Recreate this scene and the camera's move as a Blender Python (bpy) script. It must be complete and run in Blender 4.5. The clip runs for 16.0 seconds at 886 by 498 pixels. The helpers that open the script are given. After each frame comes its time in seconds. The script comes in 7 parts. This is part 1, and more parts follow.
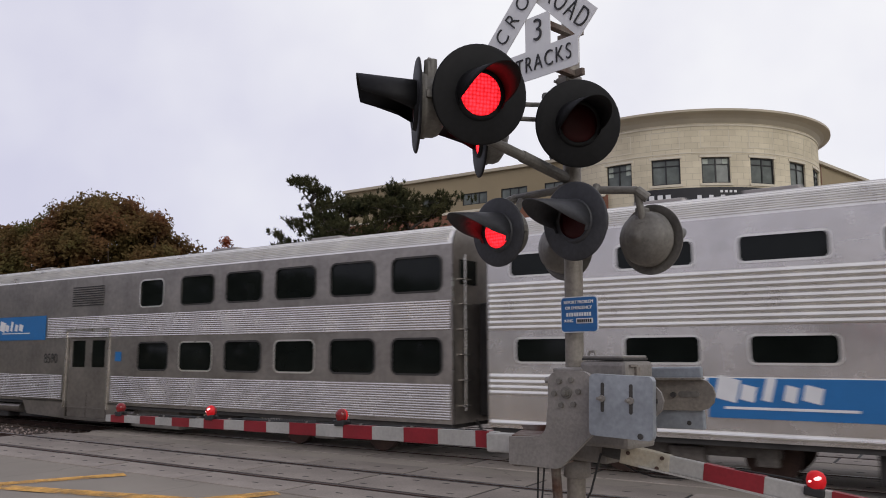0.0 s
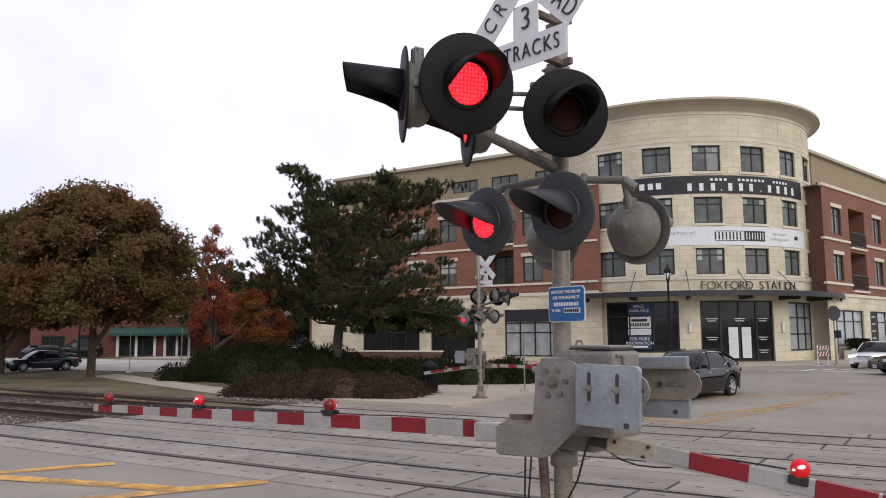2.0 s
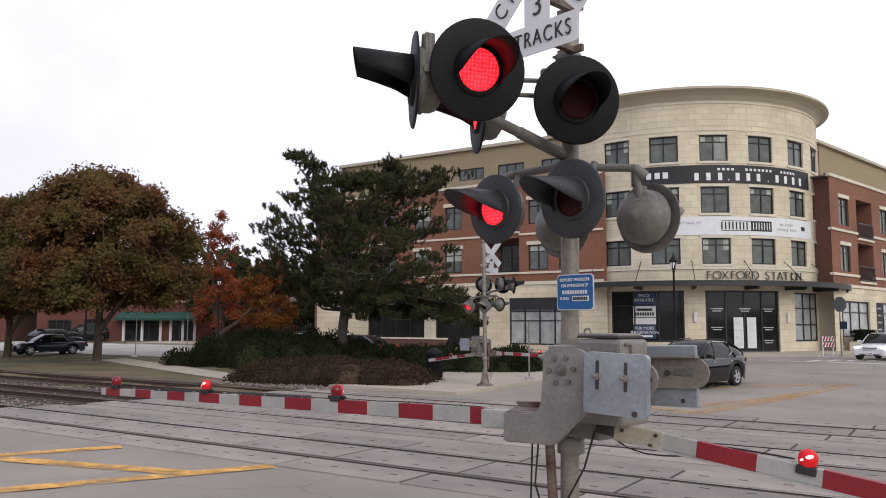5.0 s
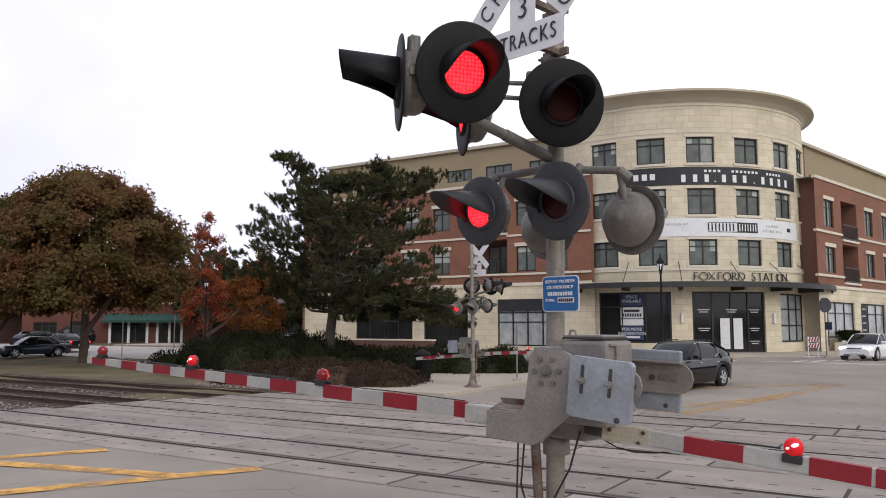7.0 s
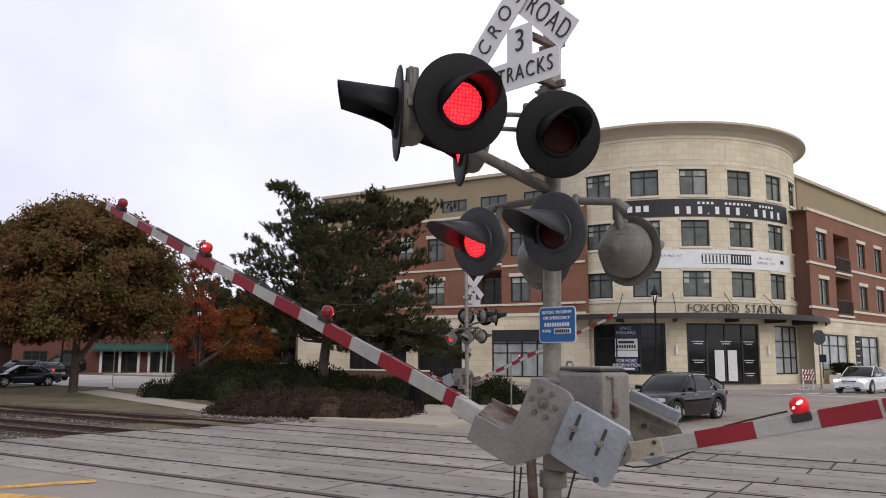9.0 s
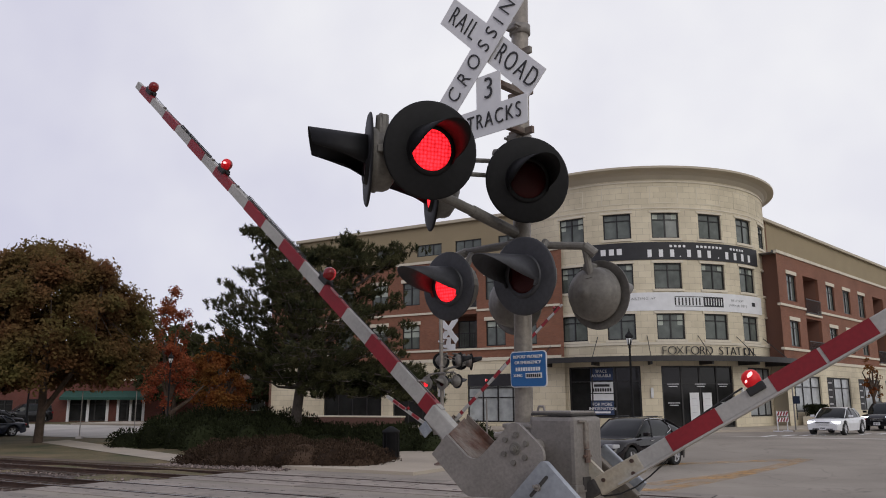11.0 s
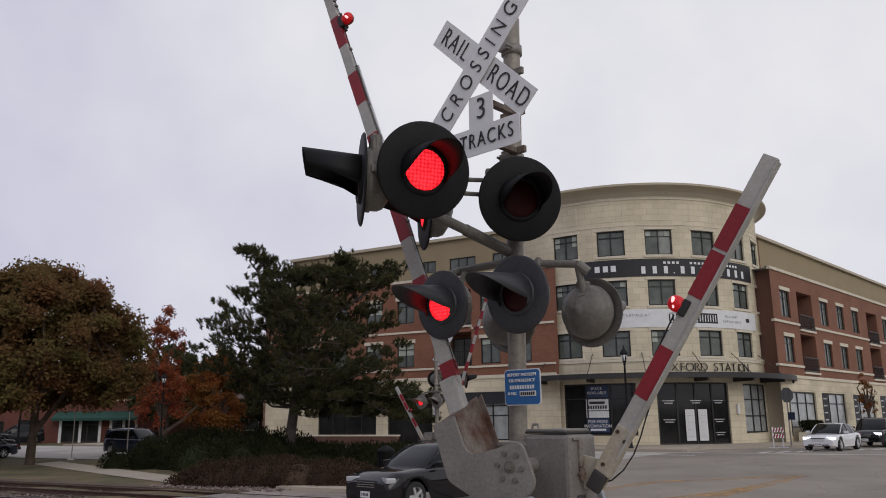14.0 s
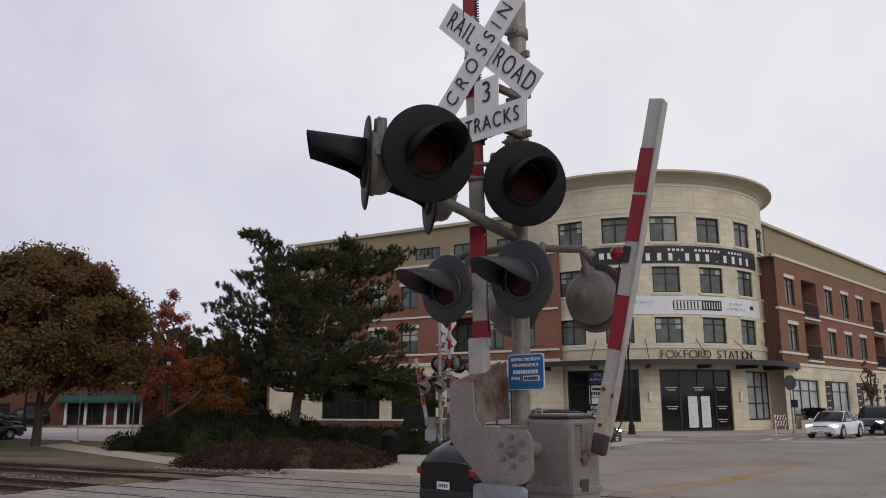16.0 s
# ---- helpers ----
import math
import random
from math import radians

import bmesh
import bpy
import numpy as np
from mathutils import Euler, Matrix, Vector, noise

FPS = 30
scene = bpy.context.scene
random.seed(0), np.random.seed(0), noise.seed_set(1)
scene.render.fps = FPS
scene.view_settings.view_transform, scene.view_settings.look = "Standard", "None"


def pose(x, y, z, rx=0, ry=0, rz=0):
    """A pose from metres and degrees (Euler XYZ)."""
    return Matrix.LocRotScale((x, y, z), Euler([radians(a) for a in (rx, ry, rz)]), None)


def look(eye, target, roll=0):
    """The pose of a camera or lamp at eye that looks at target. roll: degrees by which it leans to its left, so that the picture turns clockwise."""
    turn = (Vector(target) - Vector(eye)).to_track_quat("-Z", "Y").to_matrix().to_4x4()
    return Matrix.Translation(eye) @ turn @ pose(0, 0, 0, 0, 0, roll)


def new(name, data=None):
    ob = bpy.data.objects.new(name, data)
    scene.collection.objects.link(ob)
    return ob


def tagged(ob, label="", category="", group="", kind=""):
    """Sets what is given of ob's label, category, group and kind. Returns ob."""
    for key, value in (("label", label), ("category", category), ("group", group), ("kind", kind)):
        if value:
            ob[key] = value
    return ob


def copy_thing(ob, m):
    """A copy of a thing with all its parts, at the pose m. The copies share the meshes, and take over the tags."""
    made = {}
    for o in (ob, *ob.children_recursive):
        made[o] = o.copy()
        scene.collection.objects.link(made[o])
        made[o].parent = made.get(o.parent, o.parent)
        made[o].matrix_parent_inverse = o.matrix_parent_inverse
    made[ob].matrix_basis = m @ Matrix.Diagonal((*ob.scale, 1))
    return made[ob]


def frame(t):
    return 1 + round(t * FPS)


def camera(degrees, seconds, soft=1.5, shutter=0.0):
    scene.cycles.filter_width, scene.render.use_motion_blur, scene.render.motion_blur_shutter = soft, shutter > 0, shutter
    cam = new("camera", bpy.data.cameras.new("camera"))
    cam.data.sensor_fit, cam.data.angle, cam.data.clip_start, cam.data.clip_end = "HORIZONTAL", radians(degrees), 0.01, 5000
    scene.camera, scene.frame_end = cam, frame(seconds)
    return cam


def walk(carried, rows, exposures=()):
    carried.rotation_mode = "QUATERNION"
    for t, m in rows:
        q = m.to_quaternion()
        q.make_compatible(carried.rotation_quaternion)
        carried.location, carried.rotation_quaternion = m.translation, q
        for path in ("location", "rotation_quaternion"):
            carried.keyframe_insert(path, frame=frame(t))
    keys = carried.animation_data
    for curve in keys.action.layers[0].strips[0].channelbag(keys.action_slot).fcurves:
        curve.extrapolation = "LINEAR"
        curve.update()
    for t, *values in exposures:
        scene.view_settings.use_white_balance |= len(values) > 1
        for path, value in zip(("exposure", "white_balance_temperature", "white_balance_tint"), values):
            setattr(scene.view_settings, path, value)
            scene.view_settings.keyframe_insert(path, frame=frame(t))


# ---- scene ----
cam = camera(59.1, 16.0, soft=1.0, shutter=0.08)
PATH = [(0.0, 0.017, 0.007, 2.188, 7.364, 0.250, 0.419), (0.5, 0.025, 0.012, 2.193, 7.250, 0.260, -0.188), (1.0, 0.028, 0.010, 2.199, 7.440, 0.838, -0.075), (1.5, 0.044, 0.011, 2.200, 7.027, 1.030, -0.280), (2.0, 0.041, 0.016, 2.202, 6.482, 0.341, -0.242), (2.5, 0.017, 0.005, 2.201, 5.817, 0.833, 0.964), (3.0, 0.002, -0.002, 2.201, 6.007, 0.697, 0.993), (3.5, 0.000, 0.000, 2.200, 6.200, 0.300, 0.900), (4.0, 0.005, 0.010, 2.197, 5.949, 0.146, 0.918), (6.5, 0.026, 0.031, 2.198, 5.481, -0.601, -1.321), (7.0, 0.032, 0.010, 2.199, 5.684, -0.072, -0.766), (7.5, 0.040, 0.000, 2.198, 6.221, 0.049, -0.744), (8.0, 0.032, 0.005, 2.201, 6.178, -0.521, -0.821), (8.5, 0.023, 0.010, 2.201, 7.123, -0.244, -0.771), (9.0, 0.014, 0.017, 2.199, 7.897, -0.343, -1.230), (11.5, 0.055, -0.012, 2.205, 12.326, 0.338, -3.044), (12.0, 0.058, -0.029, 2.206, 13.247, 0.340, -2.959), (12.5, 0.059, -0.030, 2.206, 12.623, -0.240, -3.214), (13.0, 0.052, -0.030, 2.205, 12.120, 0.083, -3.466), (13.5, 0.052, -0.031, 2.206, 11.684, 0.487, -4.117), (14.0, 0.050, -0.031, 2.205, 12.407, 0.597, -3.307), (14.5, 0.049, -0.030, 2.202, 12.800, 0.406, -3.038), (15.0, 0.052, -0.025, 2.203, 12.067, 0.694, -2.982), (15.5, 0.053, -0.019, 2.203, 11.908, 0.599, -2.997), (16.0, 0.050, -0.018, 2.197, 11.366, 0.182, -3.078)]
walk(cam, [(t, pose(x, y, z, 90 + p, r, w)) for t, x, y, z, p, r, w in PATH],
     exposures=[(0, -0.34), (0.6, -0.24), (1.5, 0.03), (3.5, 0.16), (8, 0.13), (9, 0.0), (11.5, -0.48), (12.5, -0.55), (16, -0.48)])

# ---- world and light: a bright overcast sky ----
world = bpy.data.worlds.new("overcast_sky")
scene.world = world
world.use_nodes = True
wn, wl = world.node_tree.nodes, world.node_tree.links
sky = wn.new("ShaderNodeTexSky")
sky.sky_type, sky.sun_disc = "NISHITA", False
sky.sun_elevation, sky.sun_rotation = radians(31), radians(158)
cloud = wn.new("ShaderNodeTexNoise")
cloud.inputs["Scale"].default_value, cloud.inputs["Detail"].default_value, cloud.inputs["Roughness"].default_value = 1.6, 5, 0.55
ramp = wn.new("ShaderNodeValToRGB")
ramp.color_ramp.elements[0].position, ramp.color_ramp.elements[1].position = 0.36, 0.72
ramp.color_ramp.elements[0].color, ramp.color_ramp.elements[1].color = (6.9, 6.8, 8.3, 1), (9.9, 9.85, 10.2, 1)
mix = wn.new("ShaderNodeMix")
mix.data_type = "RGBA"
mix.inputs["Factor"].default_value = 0.94
where, split, lean, total = wn.new("ShaderNodeTexCoord"), wn.new("ShaderNodeSeparateXYZ"), wn.new("ShaderNodeMapRange"), wn.new("ShaderNodeMath")
wl.new(where.outputs["Generated"], split.inputs["Vector"])
wl.new(split.outputs["X"], lean.inputs["Value"])
lean.inputs["From Min"].default_value, lean.inputs["From Max"].default_value = -0.6, 0.6
lean.inputs["To Min"].default_value, lean.inputs["To Max"].default_value = -0.14, 0.14
wl.new(cloud.outputs["Fac"], total.inputs[0])
wl.new(lean.outputs["Result"], total.inputs[1])
wl.new(total.outputs["Value"], ramp.inputs["Fac"])
wl.new(sky.outputs["Color"], mix.inputs["A"])
wl.new(ramp.outputs["Color"], mix.inputs["B"])
wl.new(mix.outputs["Result"], wn["Background"].inputs["Color"])
# the cloud is thinner, and so brighter, ahead than behind
ahead = wn.new("ShaderNodeMapRange")
ahead.interpolation_type = "SMOOTHSTEP"
ahead.inputs["From Min"].default_value, ahead.inputs["From Max"].default_value = -0.7, 0.9
ahead.inputs["To Min"].default_value, ahead.inputs["To Max"].default_value = 0.09, 0.122
wl.new(split.outputs["Y"], ahead.inputs["Value"])
wl.new(ahead.outputs["Result"], wn["Background"].inputs["Strength"])
sun = new("sun", bpy.data.lights.new("sun", "SUN"))
sun.data.energy, sun.data.angle, sun.data.color = 1.1, radians(40), (1.0, 0.96, 0.9)
sun.matrix_world = look((20, -30, 32), (0, 20, 0))


# ---- materials ----
def mat(name, base, rough=0.6, metal=0.0, vary=0.15, scale=3.0, bump=0.0, fine=40.0, tint=None, spec=0.5, island=0.0, objrand=0.0, coat=0.0):
    """A surface with two scales of variation: broad stains and a fine grain."""
    m = bpy.data.materials.new(name)
    m.use_nodes = True
    nt = m.node_tree
    n, l = nt.nodes, nt.links
    b = n["Principled BSDF"]
    b.inputs["Roughness"].default_value, b.inputs["Metallic"].default_value = rough, metal
    b.inputs["Specular IOR Level"].default_value = spec
    b.inputs["Coat Weight"].default_value = coat
    tc = n.new("ShaderNodeTexCoord")
    big, small = n.new("ShaderNodeTexNoise"), n.new("ShaderNodeTexNoise")
    big.inputs["Scale"].default_value, big.inputs["Detail"].default_value = scale, 6
    small.inputs["Scale"].default_value, small.inputs["Detail"].default_value = fine, 3
    l.new(tc.outputs["Object"], big.inputs["Vector"])
    l.new(tc.outputs["Object"], small.inputs["Vector"])
    lo = tuple(c * (1 - vary) for c in base)
    hi = tint or tuple(min(1, c * (1 + vary)) for c in base)
    cr = n.new("ShaderNodeValToRGB")
    cr.color_ramp.elements[0].position, cr.color_ramp.elements[1].position = 0.3, 0.7
    cr.color_ramp.elements[0].color, cr.color_ramp.elements[1].color = (*lo, 1), (*hi, 1)
    l.new(big.outputs["Fac"], cr.inputs["Fac"])
    mx = n.new("ShaderNodeMix")
    mx.data_type, mx.blend_type = "RGBA", "OVERLAY"
    mx.inputs["Factor"].default_value = min(1, vary * 1.5)
    l.new(cr.outputs["Color"], mx.inputs["A"])
    l.new(small.outputs["Fac"], mx.inputs["B"])
    out = mx.outputs["Result"]
    if island or objrand:
        src = n.new("ShaderNodeObjectInfo").outputs["Random"] if objrand else n.new("ShaderNodeNewGeometry").outputs["Random Per Island"]
        mr = n.new("ShaderNodeMapRange")
        k = island or objrand
        mr.inputs["To Min"].default_value, mr.inputs["To Max"].default_value = 1 - k, 1 + k
        l.new(src, mr.inputs["Value"])
        hs = n.new("ShaderNodeHueSaturation")
        l.new(mr.outputs["Result"], hs.inputs["Value"])
        l.new(out, hs.inputs["Color"])
        out = hs.outputs["Color"]
    l.new(out, b.inputs["Base Color"])
    if bump:
        bp = n.new("ShaderNodeBump")
        bp.inputs["Strength"].default_value, bp.inputs["Distance"].default_value = bump, 0.02
        l.new(small.outputs["Fac"], bp.inputs["Height"])
        l.new(bp.outputs["Normal"], b.inputs["Normal"])
    rr = n.new("ShaderNodeMapRange")
    rr.inputs["To Min"].default_value, rr.inputs["To Max"].default_value = max(0.02, rough - 0.08), min(1, rough + 0.08)
    l.new(big.outputs["Fac"], rr.inputs["Value"])
    l.new(rr.outputs["Result"], b.inputs["Roughness"])
    return m


def masonry(name, a, b2, mortar, w, h, joint, rough=0.85):
    """Coursed blocks or bricks by the wall's own metres (its UV map)."""
    m = mat(name, a, rough, vary=0.12, scale=0.7, fine=25)
    n, l = m.node_tree.nodes, m.node_tree.links
    bs = n["Principled BSDF"]
    uv = n.new("ShaderNodeUVMap")
    br = n.new("ShaderNodeTexBrick")
    br.inputs["Color1"].default_value, br.inputs["Color2"].default_value, br.inputs["Mortar"].default_value = (*a, 1), (*b2, 1), (*mortar, 1)
    br.inputs["Scale"].default_value, br.inputs["Mortar Size"].default_value = 1.0, joint
    br.inputs["Brick Width"].default_value, br.inputs["Row Height"].default_value = w, h
    br.inputs["Bias"].default_value = -0.1
    l.new(uv.outputs["UV"], br.inputs["Vector"])
    mx = n.new("ShaderNodeMix")
    mx.data_type, mx.blend_type = "RGBA", "MULTIPLY"
    mx.inputs["Factor"].default_value = 0.55
    st = n.new("ShaderNodeTexNoise")
    st.inputs["Scale"].default_value, st.inputs["Detail"].default_value = 0.5, 7
    cr = n.new("ShaderNodeValToRGB")
    cr.color_ramp.elements[0].position, cr.color_ramp.elements[1].position = 0.3, 0.65
    cr.color_ramp.elements[0].color, cr.color_ramp.elements[1].color = (0.6, 0.58, 0.55, 1), (1, 1, 1, 1)
    l.new(uv.outputs["UV"], st.inputs["Vector"])
    l.new(st.outputs["Fac"], cr.inputs["Fac"])
    l.new(br.outputs["Color"], mx.inputs["A"])
    l.new(cr.outputs["Color"], mx.inputs["B"])
    l.new(mx.outputs["Result"], bs.inputs["Base Color"])
    bp = n.new("ShaderNodeBump")
    bp.inputs["Strength"].default_value, bp.inputs["Distance"].default_value = 0.6, 0.01
    bp.invert = True
    l.new(br.outputs["Fac"], bp.inputs["Height"])
    l.new(bp.outputs["Normal"], bs.inputs["Normal"])
    return m


def glow(name, colour, strength, dots=0.0):
    """A lamp that gives off light; dots: the pitch of its diodes."""
    m = bpy.data.materials.new(name)
    m.use_nodes = True
    n, l = m.node_tree.nodes, m.node_tree.links
    b = n["Principled BSDF"]
    b.inputs["Base Color"].default_value = (*colour, 1)
    b.inputs["Emission Color"].default_value = (*colour, 1)
    b.inputs["Emission Strength"].default_value = strength
    if dots:
        vo, tc = n.new("ShaderNodeTexVoronoi"), n.new("ShaderNodeTexCoord")
        vo.inputs["Scale"].default_value, vo.inputs["Randomness"].default_value = 1 / dots, 0.25
        l.new(tc.outputs["Object"], vo.inputs["Vector"])
        mr = n.new("ShaderNodeMapRange")
        mr.inputs["From Min"].default_value, mr.inputs["From Max"].default_value = 0.15, 0.6
        mr.inputs["To Min"].default_value, mr.inputs["To Max"].default_value = strength * 2.1, strength * 0.4
        l.new(vo.outputs["Distance"], mr.inputs["Value"])
        l.new(mr.outputs["Result"], b.inputs["Emission Strength"])
    return m


def glass(name, tint, rough=0.03):
    """Dark tinted glazing that mirrors the sky."""
    m = mat(name, tint, rough, vary=0.25, scale=0.5, fine=2.0, spec=0.4)
    m.node_tree.nodes["Principled BSDF"].inputs["IOR"].default_value = 1.55
    return m


CONCRETE = mat("concrete", (0.36, 0.34, 0.33), 0.85, vary=0.14, scale=0.35, bump=0.25, fine=30)
PANEL = mat("crossing_panel", (0.27, 0.235, 0.205), 0.8, vary=0.22, scale=0.8, bump=0.3, fine=35, objrand=0.17)
RUBBER = mat("flangeway", (0.035, 0.033, 0.032), 0.8, fine=30)
STREET = mat("pale_street_concrete", (0.47, 0.443, 0.40), 0.9, vary=0.14, scale=0.3, bump=0.2, fine=50)
ASPHALT = mat("road_surface", (0.275, 0.244, 0.206), 0.9, vary=0.2, scale=0.3, bump=0.3, fine=60)
WALKWAY = mat("sidewalk", (0.42, 0.365, 0.295), 0.9, vary=0.1, scale=0.5, bump=0.2, fine=40)
GRASS = mat("grass", (0.095, 0.105, 0.038), 0.95, vary=0.4, scale=0.4, bump=0.8, fine=12, tint=(0.19, 0.14, 0.075))
DIRT = mat("dirt", (0.115, 0.085, 0.06), 0.95, vary=0.35, scale=0.6, bump=0.8, fine=20)
BALLAST = mat("ballast", (0.072, 0.053, 0.045), 0.95, vary=0.35, scale=2, bump=0.9, fine=14)
STONE_BIT = mat("ballast_stone", (0.19, 0.15, 0.135), 0.9, vary=0.3, scale=3, island=0.55)
RUST = mat("rusty_rail", (0.07, 0.04, 0.03), 0.8, vary=0.3, scale=4, bump=0.3)
RAILTOP = mat("worn_rail_head", (0.42, 0.42, 0.43), 0.3, 0.9, fine=60)
RAILDULL = mat("dull_rail_head", (0.12, 0.09, 0.08), 0.55, 0.5, fine=60)
TIE = mat("timber_tie", (0.075, 0.055, 0.045), 0.9, vary=0.3, fine=25)
YELLOW = mat("yellow_road_paint", (0.70, 0.38, 0.09), 0.85, vary=0.3, scale=2.5, fine=18)


def wear_through(m, scale, lo, hi):
    """Paint that has worn off in patches."""
    n, l = m.node_tree.nodes, m.node_tree.links
    tc, nz, rp = n.new("ShaderNodeTexCoord"), n.new("ShaderNodeTexNoise"), n.new("ShaderNodeMapRange")
    nz.inputs["Scale"].default_value, nz.inputs["Detail"].default_value, nz.inputs["Roughness"].default_value = scale, 9, 0.72
    rp.inputs["From Min"].default_value, rp.inputs["From Max"].default_value = lo, hi
    rp.inputs["To Min"].default_value = 0.12
    l.new(tc.outputs["Object"], nz.inputs["Vector"])
    l.new(nz.outputs["Fac"], rp.inputs["Value"])
    l.new(rp.outputs["Result"], n["Principled BSDF"].inputs["Alpha"])


YELLOWOLD = mat("faded_yellow_road_paint", (0.55, 0.33, 0.13), 0.85, vary=0.3, scale=2.5, fine=18)
wear_through(YELLOW, 1.6, 0.34, 0.58)
wear_through(YELLOWOLD, 1.1, 0.42, 0.75)


def crack(m, size, wide, depth):
    """Dark hairline cracks that wander over a paved surface."""
    n, l = m.node_tree.nodes, m.node_tree.links
    b = n["Principled BSDF"]
    tc, nz, vo = n.new("ShaderNodeTexCoord"), n.new("ShaderNodeTexNoise"), n.new("ShaderNodeTexVoronoi")
    nz.inputs["Scale"].default_value, nz.inputs["Detail"].default_value = 0.9, 6
    vo.feature = "DISTANCE_TO_EDGE"
    vo.inputs["Scale"].default_value = 1.0 / size
    add = n.new("ShaderNodeMix")
    add.data_type, add.blend_type = "RGBA", "ADD"
    add.inputs["Factor"].default_value = 1.1
    l.new(tc.outputs["Object"], add.inputs["A"])
    l.new(nz.outputs["Color"], add.inputs["B"])
    l.new(tc.outputs["Object"], nz.inputs["Vector"])
    l.new(add.outputs["Result"], vo.inputs["Vector"])
    mr = n.new("ShaderNodeMapRange")
    mr.inputs["From Min"].default_value, mr.inputs["From Max"].default_value = 0.0, wide / size
    mr.inputs["To Min"].default_value, mr.inputs["To Max"].default_value = depth, 0.0
    l.new(vo.outputs["Distance"], mr.inputs["Value"])
    was = b.inputs["Base Color"].links[0].from_socket
    mx = n.new("ShaderNodeMix")
    mx.data_type = "RGBA"
    l.new(mr.outputs["Result"], mx.inputs["Factor"])
    l.new(was, mx.inputs["A"])
    mx.inputs["B"].default_value = (0.05, 0.045, 0.042, 1)
    l.new(mx.outputs["Result"], b.inputs["Base Color"])


crack(ASPHALT, 3.1, 0.022, 0.4)
WHITEPAINT = mat("white_road_paint", (0.65, 0.64, 0.62), 0.8, vary=0.2, scale=2, fine=18)
GALV = mat("galvanised_steel", (0.225, 0.208, 0.193), 0.5, 0.2, vary=0.2, scale=2.5, bump=0.1, fine=50)
POLEMETAL = mat("aged_aluminium_pole", (0.24, 0.215, 0.185), 0.5, 0.3, vary=0.25, scale=4, bump=0.1, fine=40)
BLUEGALV = mat("zinc_plate", (0.30, 0.325, 0.36), 0.42, 0.35, vary=0.2, scale=3, fine=30)
RUSTY = mat("rusted_painted_steel", (0.36, 0.33, 0.29), 0.75, 0.1, vary=0.35, scale=5.5, bump=0.3, tint=(0.10, 0.042, 0.026))
CREAM = mat("rust_stained_cream_paint", (0.50, 0.475, 0.40), 0.6, 0.05, vary=0.22, scale=9, bump=0.1, tint=(0.40, 0.345, 0.26))
BLACK = mat("black_paint", (0.010, 0.010, 0.011), 0.6, vary=0.25, scale=4, fine=30, spec=0.22)
DARKGREY = mat("weathered_black_paint", (0.035, 0.036, 0.042), 0.55, vary=0.25, scale=5, fine=40)
BACKGREY = mat("lamp_back_casting", (0.16, 0.15, 0.135), 0.55, 0.15, vary=0.25, scale=6, fine=40)
DARKLENS = mat("unlit_red_lens", (0.035, 0.005, 0.006), 0.4, vary=0.2, fine=90, spec=0.2)
WHITESIGN = mat("white_sign_sheet", (0.78, 0.78, 0.79), 0.5, vary=0.06, scale=3)
SIGNBLACK = mat("black_lettering", (0.02, 0.02, 0.022), 0.5)
SIGNBLUE = mat("blue_sign_sheet", (0.02, 0.13, 0.36), 0.45, vary=0.08)
ARMRED = mat("red_arm_sheet", (0.235, 0.010, 0.018), 0.45, vary=0.15, scale=4)
ARMWHITE = mat("grey_white_arm_sheet", (0.39, 0.38, 0.36), 0.5, vary=0.14, scale=4)
CABLE = mat("black_cable", (0.015, 0.015, 0.015), 0.6)
LEDRED = glow("lit_red_diodes", (1.0, 0.016, 0.026), 2.0, 0.024)
ARMLIT = glow("lit_red_lamp", (0.62, 0.004, 0.010), 0.22)
HOTSPOT = glow("lamp_hot_spot", (1.0, 0.42, 0.42), 2.2)
REDGLASS = mat("red_lamp_glass", (0.22, 0.012, 0.014), 0.12, vary=0.1)
HEADLIT = glow("lit_headlamp", (0.9, 0.92, 1.0), 4.0)
TAILLIT = glow("lit_tail_lamp", (1.0, 0.04, 0.03), 1.2)
STEEL = mat("stainless_steel", (0.76, 0.725, 0.68), 0.26, 0.9, vary=0.12, scale=1.5, fine=8)
BRIGHTSTEEL = mat("bright_stainless_steel", (0.92, 0.89, 0.83), 0.30, 0.8, vary=0.1, scale=1.5, fine=8)
# darker steel; behind the rear coach's ribs its tone stands for groove shade
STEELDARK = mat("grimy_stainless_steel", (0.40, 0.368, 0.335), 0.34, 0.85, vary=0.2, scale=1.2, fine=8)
BOGIE = mat("dusty_bogie_steel", (0.13, 0.115, 0.10), 0.8, vary=0.35, scale=4, fine=20)
UNDER = mat("grimy_underframe", (0.045, 0.042, 0.04), 0.8, vary=0.3)
TRAINBLUE = mat("blue_train_panel", (0.02, 0.16, 0.42), 0.4, vary=0.06)
TRAINGLASS = glass("train_window_glass", (0.008, 0.01, 0.009))
TRAINGLASS.node_tree.nodes["Principled BSDF"].inputs["Specular IOR Level"].default_value = 0.2
LIMESTONE = masonry("limestone_blocks", (0.77, 0.69, 0.52), (0.68, 0.605, 0.45), (0.55, 0.485, 0.365), 0.8, 0.4, 0.012)
BRICK = masonry("red_brick", (0.29, 0.125, 0.075), (0.235, 0.10, 0.06), (0.24, 0.12, 0.085), 0.21, 0.075, 0.008)
OLDBRICK = masonry("old_red_brick", (0.17, 0.052, 0.038), (0.13, 0.042, 0.032), (0.14, 0.07, 0.055), 0.21, 0.075, 0.008)
TRIMSTONE = mat("cut_limestone_trim", (0.68, 0.62, 0.50), 0.8, vary=0.08, scale=1.5)
